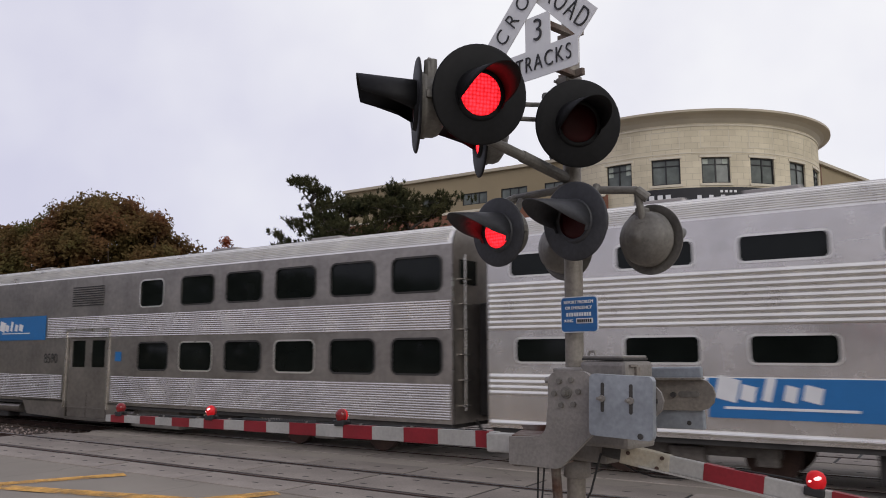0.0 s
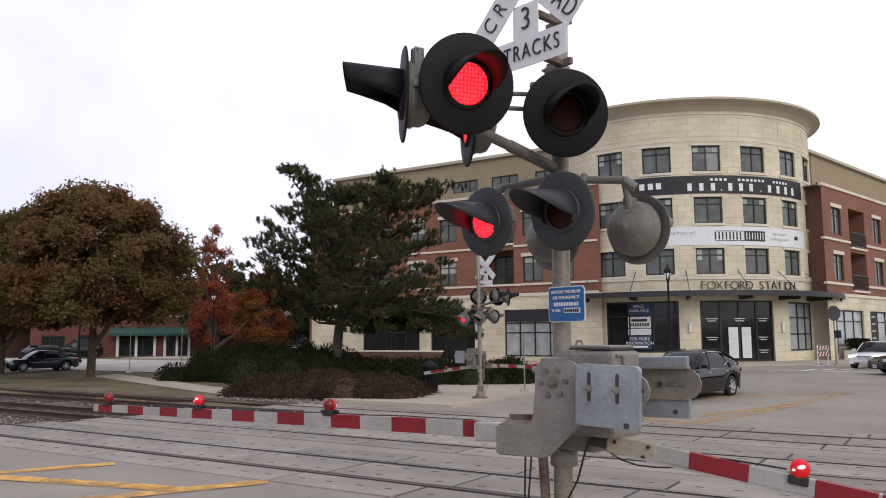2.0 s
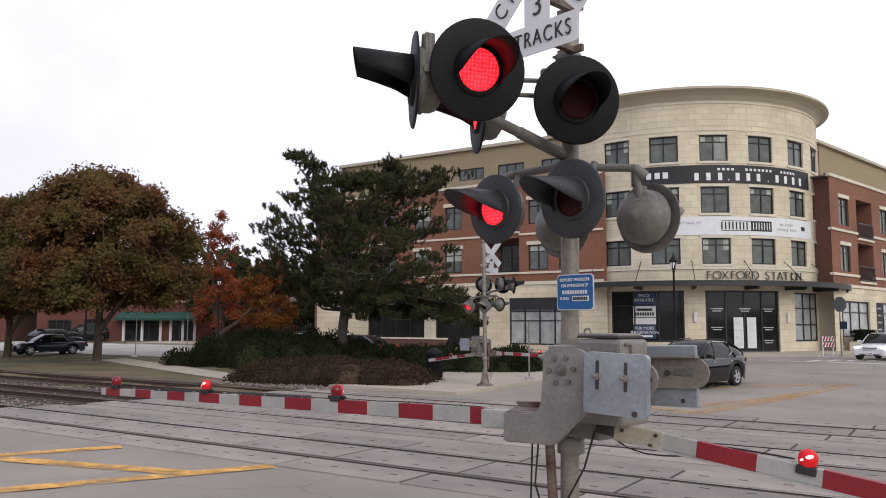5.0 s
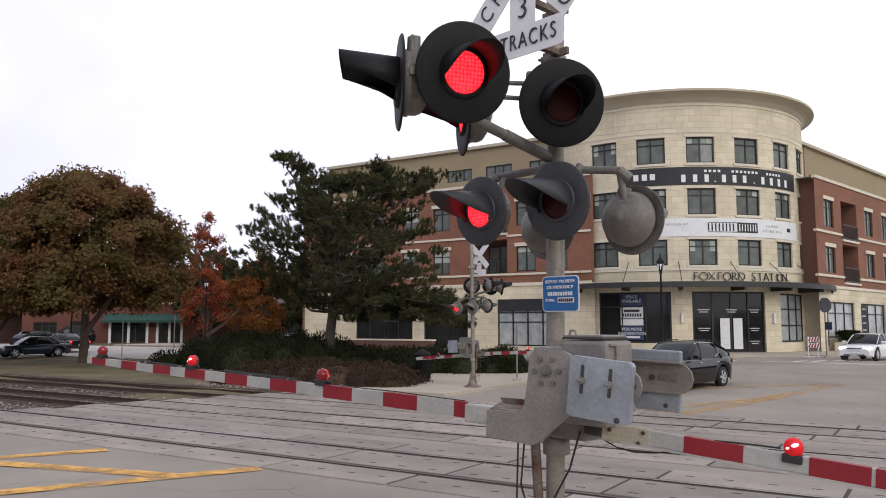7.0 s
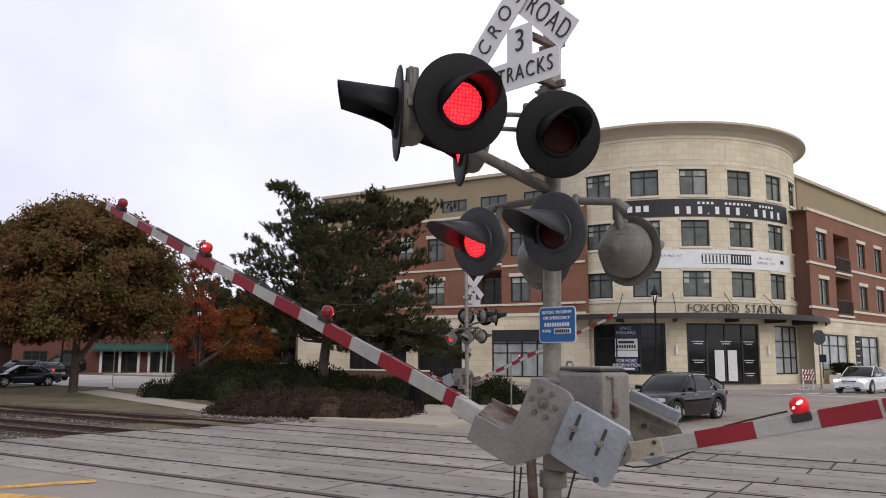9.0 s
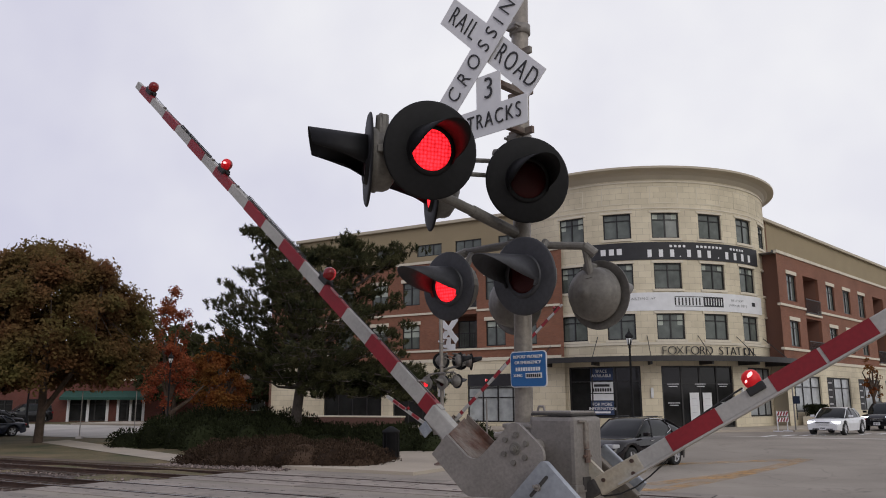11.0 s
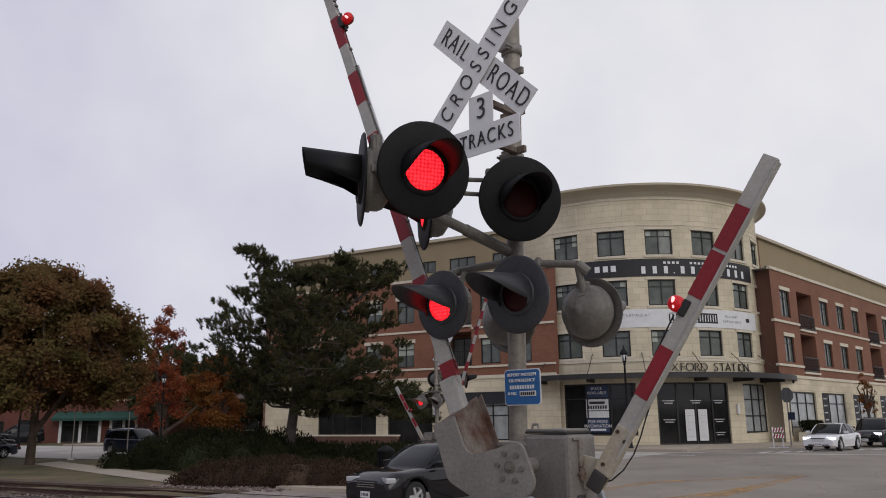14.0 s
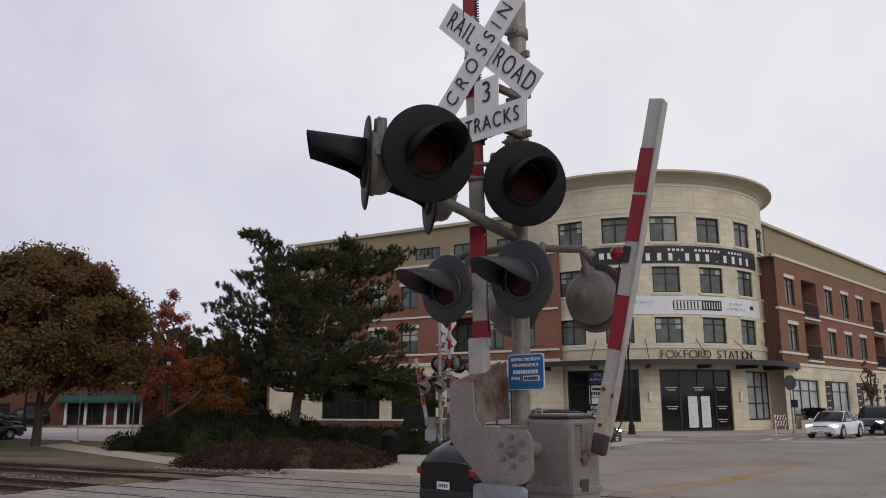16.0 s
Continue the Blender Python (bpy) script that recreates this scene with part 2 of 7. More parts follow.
STUCCO = mat("tan_stucco", (0.33, 0.265, 0.165), 0.9, vary=0.07, scale=0.5, bump=0.1)
CORNICE = mat("tan_cornice_metal", (0.50, 0.44, 0.335), 0.6, vary=0.06, scale=0.6)
FRAME = mat("dark_window_frame", (0.018, 0.017, 0.017), 0.45)
WINGLASS = glass("window_glass", (0.12, 0.135, 0.122), 0.05)
SHOPGLASS = glass("shop_glass", (0.022, 0.022, 0.022), 0.06)
PALEGLASS = glass("pale_shop_glass", (0.36, 0.38, 0.385), 0.08)
BLIND = mat("pale_blind", (0.42, 0.46, 0.40), 0.8)
CANOPY = mat("dark_canopy_steel", (0.03, 0.028, 0.028), 0.5)
BANNERBLACK = mat("black_banner", (0.022, 0.022, 0.026), 0.6, vary=0.2)
BANNERWHITE = mat("white_banner", (0.76, 0.77, 0.78), 0.7, vary=0.05, bump=0.4, fine=2)
POSTER = mat("white_poster", (0.72, 0.73, 0.74), 0.6, vary=0.05)
POSTERBLUE = mat("navy_poster", (0.03, 0.055, 0.13), 0.6)
ROOF = mat("flat_roof", (0.2, 0.19, 0.18), 0.9)
BARK = mat("bark", (0.085, 0.06, 0.045), 0.95, vary=0.35, scale=3, bump=0.9, fine=18)
PINEBARK = mat("pine_bark", (0.085, 0.07, 0.06), 0.95, vary=0.3, scale=3, bump=0.9, fine=16)
MAPLE = mat("turning_maple_leaves", (0.25, 0.11, 0.055), 0.85, vary=0.28, scale=0.4, fine=3, tint=(0.125, 0.12, 0.042), island=0.22, spec=0.1)
REDLEAF = mat("red_autumn_leaves", (0.29, 0.085, 0.03), 0.75, vary=0.3, scale=0.5, fine=3, tint=(0.22, 0.11, 0.03), island=0.4, spec=0.1)
NEEDLE = mat("pine_needles", (0.042, 0.052, 0.026), 0.85, vary=0.3, scale=0.8, fine=4, tint=(0.08, 0.074, 0.034), island=0.45, spec=0.08)
JUNIPER = mat("juniper_green", (0.020, 0.024, 0.011), 0.9, vary=0.35, scale=0.6, island=0.45, spec=0.06)
BROWNHEDGE = mat("brown_hedge_leaves", (0.05, 0.033, 0.023), 0.9, vary=0.3, scale=0.8, island=0.5, spec=0.06)
FARGREEN = mat("far_foliage", (0.07, 0.075, 0.035), 0.9, vary=0.4, scale=0.2, island=0.4, spec=0.08)


def leafy(m, share):
    """Lets daylight through thin leaves."""
    n, l = m.node_tree.nodes, m.node_tree.links
    b, out = n["Principled BSDF"], n["Material Output"]
    thin, both = n.new("ShaderNodeBsdfTranslucent"), n.new("ShaderNodeMixShader")
    l.new(b.inputs["Base Color"].links[0].from_socket, thin.inputs["Color"])
    both.inputs["Fac"].default_value = share
    l.new(b.outputs["BSDF"], both.inputs[1])
    l.new(thin.outputs["BSDF"], both.inputs[2])
    l.new(both.outputs["Shader"], out.inputs["Surface"])


CRIMSON = mat("crimson_autumn_leaves", (0.34, 0.07, 0.045), 0.75, vary=0.3, scale=0.5, fine=3, tint=(0.30, 0.10, 0.04), island=0.4, spec=0.1)
for m_leaf in (MAPLE, REDLEAF, CRIMSON, FARGREEN):
    leafy(m_leaf, 0.4)
leafy(NEEDLE, 0.15)
AWNING = mat("green_awning_cloth", (0.02, 0.07, 0.055), 0.8)
TYRE = mat("tyre_rubber", (0.018, 0.018, 0.018), 0.85)
ALLOY = mat("alloy_rim", (0.62, 0.62, 0.64), 0.3, 0.5)
CARGLASS = glass("car_glass", (0.010, 0.012, 0.012))
CARGLASS.node_tree.nodes["Principled BSDF"].inputs["Specular IOR Level"].default_value = 0.25
CHROME = mat("chrome", (0.75, 0.75, 0.76), 0.15, 1.0, vary=0.05)
PLASTIC = mat("black_plastic", (0.02, 0.02, 0.021), 0.6)
LAMPGLASS = mat("clear_lamp_glass", (0.45, 0.46, 0.48), 0.12, vary=0.1)


def paint(name, c):
    return mat(name, c, 0.09, 0.0, vary=0.05, scale=2, coat=0.12, spec=0.4)


CHARCOAL = paint("charcoal_car_paint", (0.012, 0.0105, 0.013))
JETBLACK = paint("black_car_paint", (0.010, 0.010, 0.012))
NAVY = paint("navy_car_paint", (0.02, 0.026, 0.045))
PEARL = paint("white_car_paint", (0.74, 0.75, 0.77))


# ---- mesh tools ----
def box(bm, c, s, m=None, bevel=0.0):
    """A box at c with sizes s, turned by m about its centre."""
    t = Matrix.Translation(c) @ (m or Matrix.Identity(4)) @ Matrix.Diagonal((*s, 1))
    r = bmesh.ops.create_cube(bm, size=1, matrix=t)
    if bevel:
        es = list({e for v in r["verts"] for e in v.link_edges})
        bmesh.ops.bevel(bm, geom=es, offset=bevel, segments=2, affect="EDGES", profile=0.6)


def tube(bm, p, q, r1, r2=None, seg=12, caps=True):
    """A round bar from p to q."""
    p, q = Vector(p), Vector(q)
    d = q - p
    if d.length < 1e-6:
        return
    m = Matrix.Translation((p + q) / 2) @ d.to_track_quat("Z", "Y").to_matrix().to_4x4()
    bmesh.ops.create_cone(bm, cap_ends=caps, segments=seg, radius1=r1, radius2=r1 if r2 is None else r2, depth=d.length, matrix=m)


def lathe(bm, prof, m=None, seg=24, smooth=True):
    """A turned shape about local Z from (radius, height) pairs."""
    m = m or Matrix.Identity(4)
    rings = []
    for r, z in prof:
        rings.append([bm.verts.new(m @ Vector((r * math.cos(a), r * math.sin(a), z))) for a in (2 * math.pi * i / seg for i in range(seg))])
    for a, b in zip(rings, rings[1:]):
        for i in range(seg):
            f = bm.faces.new((a[i], a[(i + 1) % seg], b[(i + 1) % seg], b[i]))
            f.smooth = smooth
    return rings


def prism(bm, outline, y0, y1, m=None):
    """An outline in x, z given thickness from y0 to y1."""
    m = m or Matrix.Identity(4)
    a = [bm.verts.new(m @ Vector((x, y0, z))) for x, z in outline]
    b = [bm.verts.new(m @ Vector((x, y1, z))) for x, z in outline]
    bm.faces.new(a)
    bm.faces.new(b[::-1])
    k = len(a)
    for i in range(k):
        bm.faces.new((a[i], b[i], b[(i + 1) % k], a[(i + 1) % k]))


def part(name, bm, material, parent=None, label="", m=None, smooth=False):
    """Links a bmesh as one mesh object under a thing or a part."""
    me = bpy.data.meshes.new(name)
    bmesh.ops.recalc_face_normals(bm, faces=bm.faces)
    bm.to_mesh(me)
    bm.free()
    for k in (material if isinstance(material, (list, tuple)) else [material]):
        me.materials.append(k)
    if smooth:
        for f in me.polygons:
            f.use_smooth = True
    ob = new(name, me)
    ob.parent = parent
    if m is not None:
        ob.matrix_basis = m
    if label:
        tagged(ob, label)
    return ob


def thing(name, m, label, category, group="", kind=""):
    ob = new(name)
    ob.empty_display_size = 0.2
    ob.matrix_basis = m
    return tagged(ob, label, category, group, kind)


def mesh_of(name, verts, faces, material, parent=None, label="", m=None, smooth=False, uvs=None):
    me = bpy.data.meshes.new(name)
    me.from_pydata(verts, [], faces)
    me.materials.append(material)
    if uvs is not None:
        layer = me.uv_layers.new(name="UVMap")
        layer.data.foreach_set("uv", np.array(uvs, dtype=np.float32).ravel())
    if smooth:
        me.polygons.foreach_set("use_smooth", [True] * len(me.polygons))
    ob = new(name, me)
    ob.parent = parent
    if m is not None:
        ob.matrix_basis = m
    if label:
        tagged(ob, label)
    return ob


def letters(text, size, material, parent, m, name="lettering", align="CENTER", depth=0.004, squeeze=1.0, thin=0.0, space=1.0):
    """Words as a mesh part in the x, z plane of m, facing local -y."""
    cu = bpy.data.curves.new(name, "FONT")
    cu.body, cu.size, cu.align_x, cu.align_y, cu.extrude = text, size, align, "CENTER", depth
    cu.offset, cu.space_character = thin, space
    tmp = new(name, cu)
    me = bpy.data.meshes.new_from_object(tmp.evaluated_get(bpy.context.evaluated_depsgraph_get()))
    bpy.data.objects.remove(tmp)
    me.transform(Matrix.Diagonal((squeeze, 1, 1, 1)))
    me.transform(pose(0, 0, 0, 90, 0, 0))
    me.materials.clear()
    me.materials.append(material)
    ob = new(name, me)
    ob.parent = parent
    ob.matrix_basis = m
    return ob


U, N = Vector((0.836, -0.549, 0)), Vector((0.549, 0.836, 0))      # along the tracks, across them
RD, QD = Vector((0.731, 0.682, 0)), Vector((-0.682, 0.731, 0))    # along the road, across it


def un(u, n, z=0.0):
    return U * u + N * n + Vector((0, 0, z))


def qr(q, r, z=0.0):
    return QD * q + RD * r + Vector((0, 0, z))


TRACKS = (10.64, 14.57, 18.50)


def rise(x, y):
    """The ground climbs gently from the tracks to the corner building."""
    n = 0.549 * x + 0.836 * y
    a = min(1, max(0, (n - 22) / 24))
    return 0.5 * a * a * (3 - 2 * a)


# ---- ground, road, tracks ----
def sheet(name, fn, a0, a1, b0, b1, step, lift, material, label, thick=0.0):
    """A paved sheet over a rectangle of the plan that follows the ground; thick: kerb depth at its rim."""
    na, nb = max(1, int((a1 - a0) / step)), max(1, int((b1 - b0) / step))
    vs, fs = [], []
    for i in range(na + 1):
        for j in range(nb + 1):
            p = fn(a0 + (a1 - a0) * i / na, b0 + (b1 - b0) * j / nb)
            vs.append((p.x, p.y, rise(p.x, p.y) + lift))
    idx = lambda i, j: i * (nb + 1) + j
    for i in range(na):
        for j in range(nb):
            fs.append((idx(i, j), idx(i + 1, j), idx(i + 1, j + 1), idx(i, j + 1)))
    if thick:
        rim = [idx(i, 0) for i in range(na + 1)] + [idx(na, j) for j in range(1, nb + 1)] + [idx(i, nb) for i in range(na - 1, -1, -1)] + [idx(0, j) for j in range(nb - 1, 0, -1)]
        base = len(vs)
        for k in rim:
            x, y, z = vs[k]
            vs.append((x, y, z - thick))
        for k in range(len(rim)):
            k2 = (k + 1) % len(rim)
            fs.append((rim[k], base + k, base + k2, rim[k2]))
    return tagged(mesh_of(name, vs, fs, material), label, "", "", "structure")


def build_ground():
    ticks = [-1500, -700, -350, -200, -140] + [x * 4.0 for x in range(-27, 28)] + [140, 200, 350, 700, 1500]
    vs = []
    for x in ticks:
        for y in ticks:
            n, u = 0.549 * x + 0.836 * y, 0.836 * x - 0.549 * y
            bed = 0.18 if 6 < n < 18.5 else 0.0
            vs.append((x, y, rise(x, y) - 0.03 - bed))
    k = len(ticks)
    fs = [(i * k + j, (i + 1) * k + j, (i + 1) * k + j + 1, i * k + j + 1) for i in range(k - 1) for j in range(k - 1)]
    tagged(mesh_of("ground", vs, fs, GRASS), "autumn grass with bare brown patches beside the tracks", "", "", "structure")
    sheet("road", lambda q, r: qr(q, r), 4.0, 22.6, -30, 20.5, 4, 0.0, ASPHALT, "worn pale concrete road over the level crossing", 0.2)
    sheet("road_cross_street", lambda u, n: un(u, n), -160, 60, 31.5, 42.6, 4, 0.004, STREET, "pale grey street past the corner building")
    sheet("road_far_leg", lambda q, r: qr(q, r), -14, 20.2, 14.5, 140, 4, 0.008, ASPHALT, "pale grey road beyond the level crossing")
    sheet("pavement_building", lambda u, n: un(u, n), -62, -10, 43, 48.4, 3, 0.13, WALKWAY, "sand-coloured concrete pavement with a kerb along the facade", 0.2)
    sheet("pavement_side_street", lambda q, r: qr(q, r), 17.0, 20.0, 46, 130, 3, 0.135, WALKWAY, "sand-coloured concrete pavement along the side street", 0.2)
    sheet("pavement_island", lambda u, n: un(u, n), -18.6, -13.3, 21.0, 31.4, 1.5, 0.11, WALKWAY, "sand-coloured pavement corner round the far crossing mast", 0.2)
    sheet("pavement_path", lambda u, n: un(u, n - 0.34 * (u + 28)), -43, -22, 22.9, 24.7, 1.0, 0.0, WALKWAY, "curving pale footpath through the grass")
    sheet("pavement_near", lambda q, r: qr(q, r), -3.0, 3.9, -12, 7.5, 3, 0.12, WALKWAY, "concrete pavement under the near crossing mast", 0.2)
    sheet("dirt_verge", lambda u, n: un(u, n), -120, -18.7, 19.9, 20.7, 0.8, 0.0, DIRT, "bare brown verge beside the ballast", 0.25)
    # corner pavement round the tower
    vs, fs = [], []
    for i in range(25):
        a = radians(-150 + 6 * i)
        for rr, dz in ((9.0, 0), (14.2, 0), (14.25, -0.2)):
            x, y = 17.3 + rr * math.cos(a), 58.2 + rr * math.sin(a)
            vs.append((x, y, rise(x, y) + 0.14 + dz))
    for i in range(24):
        for j in range(2):
            fs.append((3 * i + j, 3 * i + 3 + j, 3 * i + 4 + j, 3 * i + 1 + j))
    tagged(mesh_of("pavement_corner", vs, fs, WALKWAY), "pale concrete pavement curving round the building corner", "", "", "structure")
    # ballast beds either side of the crossing
    for a0, a1 in ((-200, -19.0), (12, 560)):
        sheet("ballast_bed", lambda u, n: un(u, n), a0, a1, 8.4, 20.0, 3, -0.15, BALLAST, "grey-brown crushed stone track ballast")


def build_tracks():
    head = [(-0.036, 0.0), (0.036, 0.0), (0.036, -0.035), (0.01, -0.05), (0.01, -0.14), (0.07, -0.165), (0.07, -0.175), (-0.07, -0.175), (-0.07, -0.165), (-0.01, -0.14), (-0.01, -0.05), (-0.036, -0.035)]
    for k, nc in enumerate(TRACKS):
        for side in (-1, 1):
            n0 = nc + side * 0.7175
            vs, fs = [], []
            for u in (-200, 560):
                for a, z in head:
                    p = un(u, n0 + a, 0.025 + z)
                    vs.append(p[:])
            h = len(head)
            fs = [(i, (i + 1) % h, h + (i + 1) % h, h + i) for i in range(h)]
            ob = mesh_of("rail", vs, fs, RUST)
            ob.data.materials.append(RAILTOP if (k, side) in ((0, 1), (1, -1), (1, 1)) else RAILDULL)
            ob.data.polygons[0].material_index = 1
            tagged(ob, "rusty steel rail with a worn head", "rail", "rails of the three tracks", "structure")
    # timber ties, in the stretch beside the crossing that comes into view
    bm = bmesh.new()
    box(bm, (0, 0, 0), (0.22, 2.6, 0.16))
    first = part("railway_tie", bm, TIE)
    tagged(first, "dark weathered timber railway tie", "railway tie", "railway ties", "structure")
    turn = Matrix.Rotation(math.atan2(U.y, U.x), 4, "Z")
    spots = [(nc, -19.6 - 0.55 * i) for nc in TRACKS for i in range(70)]
    for k, (nc, u) in enumerate(spots):
        m = Matrix.Translation(un(u, nc + random.uniform(-0.04, 0.04), -0.19)) @ turn
        if k == 0:
            first.matrix_basis = m
        else:
            copy_thing(first, m)
    # loose ballast stones
    vs, fs = [], []
    rng = random.Random(3)
    for _ in range(7000):
        u, n = -19.2 - 34 * rng.random() ** 1.6, rng.uniform(8.6, 19.9)
        if rng.random() < 0.12:
            u, n = rng.uniform(-24, -17.9), rng.uniform(20.0, 21.4)
        if n < 19.9 and min(abs(n - c) for c in TRACKS) < 1.25 and rng.random() < 0.75:
            continue
        s = rng.uniform(0.025, 0.065)
        c = un(u, n, -0.145 + rng.uniform(0, 0.03) + (0.15 if n > 19.9 else 0))
        b = len(vs)
        for d in ((1, 0, 0), (-1, 0, 0), (0, 1, 0), (0, -1, 0), (0, 0, 1), (0, 0, -1)):
            vs.append((c.x + d[0] * s * rng.uniform(0.7, 1.2), c.y + d[1] * s * rng.uniform(0.7, 1.2), c.z + d[2] * s * rng.uniform(0.6, 1.0)))
        for i, j, k in ((0, 2, 4), (2, 1, 4), (1, 3, 4), (3, 0, 4), (2, 0, 5), (1, 2, 5), (3, 1, 5), (0, 3, 5)):
            fs.append((b + i, b + j, b + k))
    tagged(mesh_of("ballast_stones", vs, fs, STONE_BIT), "scattered crushed ballast stones", "ballast", "", "stuff")


def stripe(name, a, b, w, material, label, lift=0.012):
    """A painted line on the road between two plan points."""
    a, b = Vector(a), Vector(b)
    side = Vector((-(b - a).y, (b - a).x, 0)).normalized() * w / 2
    k = max(1, int((b - a).length / 2))
    vs, fs = [], []
    for i in range(k + 1):
        p = a.lerp(b, i / k)
        for s in (-1, 1):
            x, y = p.x + s * side.x, p.y + s * side.y
            vs.append((x, y, rise(x, y) + lift))
    fs = [(2 * i, 2 * i + 1, 2 * i + 3, 2 * i + 2) for i in range(k)]
    return tagged(mesh_of(name, vs, fs, material), label, "road marking", "", "structure")


def build_markings():
    y = "worn yellow median paint on the road"
    lift = 0.013
    for a, b in (((15.2, 2.0), (14.42, 5.55)), ((14.75, 3.45), (11.3, 5.3)), ((12.3, 0.4), (10.9, 6.56)),
                 ((10.3, 18.2), (10.65, 29.6)), ((10.65, 29.6), (14.0, 25.0)), ((14.0, 25.0), (14.2, 18.9)), ((11.2, 19.6), (10.5, 25.4)), ((10.4, 18.3), (14.2, 19.2))):
        stripe("road_marking", qr(*a), qr(*b), 0.36 if a[1] < 10 else 0.55, YELLOW if a[1] < 10 else YELLOWOLD, y, lift)
        lift += 0.0015
    w = "worn white crosswalk paint"
    stripe("road_marking", qr(14.8, 20.3), qr(11.2, 20.9), 0.45, WHITEPAINT, "worn white stop line")
    for i in range(-1, 9):
        stripe("road_marking", qr(15.65 - 0.6 * i, 40.6 + i), qr(15.65 - 0.6 * i, 42.3 + i), 0.32, WHITEPAINT, w)
    for d in (0, 2.2):
        stripe("road_marking", un(-24, 40.2 + d), un(-9, 40.2 + d), 0.25, WHITEPAINT, w)


def build_panels():
    """Concrete crossing panels between and beside the rails, each a piece with bolt slots."""
    for k, nc in enumerate(TRACKS):
        for kind, off, wide in (("gauge", 0.0, 1.13), ("near", -1.24, 0.82), ("far", 1.24, 0.82)):
            bm = bmesh.new()
            box(bm, (0, 0, -0.05), (2.385, wide, 0.14), bevel=0.012)
            for sx in (-0.85, -0.3, 0.3, 0.85):
                for sy in ((-0.36, 0.36) if kind == "gauge" else (0.0,)):
                    box(bm, (sx, sy, 0.0215), (0.13, 0.028, 0.004))
            me_ob = part("panel", bm, [PANEL, RUBBER])
            me = me_ob.data
            me.validate()
            for f in me.polygons:
                if f.center.z > 0.0205 and f.area < 0.01:
                    f.material_index = 1
            first = True
            # the crossing spans the road between its two edges
            u = -21.0 + 0.245 * (nc + off - 10.6)
            while u < 9:
                ob = me_ob if first else new("panel", me)
                first = False
                p = un(u + 1.22, nc + off, 0.0)
                ob.matrix_basis = Matrix.Translation(p + Vector((0, 0, random.uniform(-0.004, 0.004)))) @ Matrix.Rotation(math.atan2(U.y, U.x) + random.uniform(-0.001, 0.001), 4, "Z")
                ob.parent = bpy.data.objects["road"]
                u += 2.44
    # dark rubber strips that fill the flangeways
    for nc in TRACKS:
        bm = bmesh.new()
        box(bm, (0, 0, 0), (28.8, 3.1, 0.02))
        ob = part("panel_bed", bm, RUBBER, bpy.data.objects["road"])
        ob.matrix_basis = Matrix.Translation(un(-6.0 + 0.245 * (nc - 10.6), nc, 0.0)) @ Matrix.Rotation(math.atan2(U.y, U.x), 4, "Z")
        for s in (-1, 1):
            bm = bmesh.new()
            box(bm, (0, 0, 0), (29.5, 0.2, 0.1))
            ob = part("flangeway_strip", bm, RUBBER, bpy.data.objects["road"])
            ob.matrix_basis = Matrix.Translation(un(-6.2 + 0.245 * (nc - 10.6), nc + s * 0.7175, -0.045)) @ Matrix.Rotation(math.atan2(U.y, U.x), 4, "Z")


build_ground()
build_tracks()
build_markings()


# ---- the corner building ----
def wall(name, mapping, a0, a1, z0, z1, holes, material, parent, deep=0.22, step=99.0, label=""):
    """A wall through which the holes (a0, a1, z0, z1) go, with reveals; mapping(a, z, d) gives the place d behind its face."""
    av = sorted({a0, a1, *[h[0] for h in holes], *[h[1] for h in holes]})
    fine = []
    for p, q in zip(av, av[1:]):
        k = max(1, math.ceil((q - p) / step))
        fine += [p + (q - p) * i / k for i in range(k)]
    av = fine + [a1]
    zv = sorted({z0, z1, *[h[2] for h in holes], *[h[3] for h in holes]})
    zv = [z for z in zv if z0 <= z <= z1]
    vs, fs, uvs, known = [], [], [], {}

    def quad(ps):
        ids = []
        for a, z, d in ps:
            key = (round(a, 4), round(z, 4), round(d, 4))
            if key not in known:
                known[key] = len(vs)
                vs.append(mapping(a, z, d)[:])
            ids.append(known[key])
            uvs.append((a + d, z))
        fs.append(tuple(ids))
    inside = lambda a, z: any(h[0] < a < h[1] and h[2] < z < h[3] for h in holes)
    for p, q in zip(av, av[1:]):
        for s, t in zip(zv, zv[1:]):
            if not inside((p + q) / 2, (s + t) / 2):
                quad(((p, s, 0), (q, s, 0), (q, t, 0), (p, t, 0)))
    for h in holes:
        quad(((h[0], h[2], 0), (h[0], h[3], 0), (h[0], h[3], deep), (h[0], h[2], deep)))
        quad(((h[1], h[3], 0), (h[1], h[2], 0), (h[1], h[2], deep), (h[1], h[3], deep)))
        cuts = [a for a in av if h[0] - 1e-6 <= a <= h[1] + 1e-6]
        for p, q in zip(cuts, cuts[1:]):
            quad(((p, h[2], 0), (p, h[2], deep), (q, h[2], deep), (q, h[2], 0)))
            quad(((q, h[3], 0), (q, h[3], deep), (p, h[3], deep), (p, h[3], 0)))
    return mesh_of(name, vs, fs, material, parent, label, uvs=uvs)


def bar(bm, mapping, a0, a1, z0, z1, d0, d1, step=99.0):
    """A straight or bent bar in wall coordinates."""
    k = max(1, math.ceil((a1 - a0) / step))
    rings = []
    for i in range(k + 1):
        a = a0 + (a1 - a0) * i / k
        rings.append([bm.verts.new(mapping(a, z, d)) for z, d in ((z0, d0), (z0, d1), (z1, d1), (z1, d0))])
    for p, q in zip(rings, rings[1:]):
        for i in range(4):
            bm.faces.new((p[i], p[(i + 1) % 4], q[(i + 1) % 4], q[i]))
    bm.faces.new(rings[0])
    bm.faces.new(rings[-1][::-1])


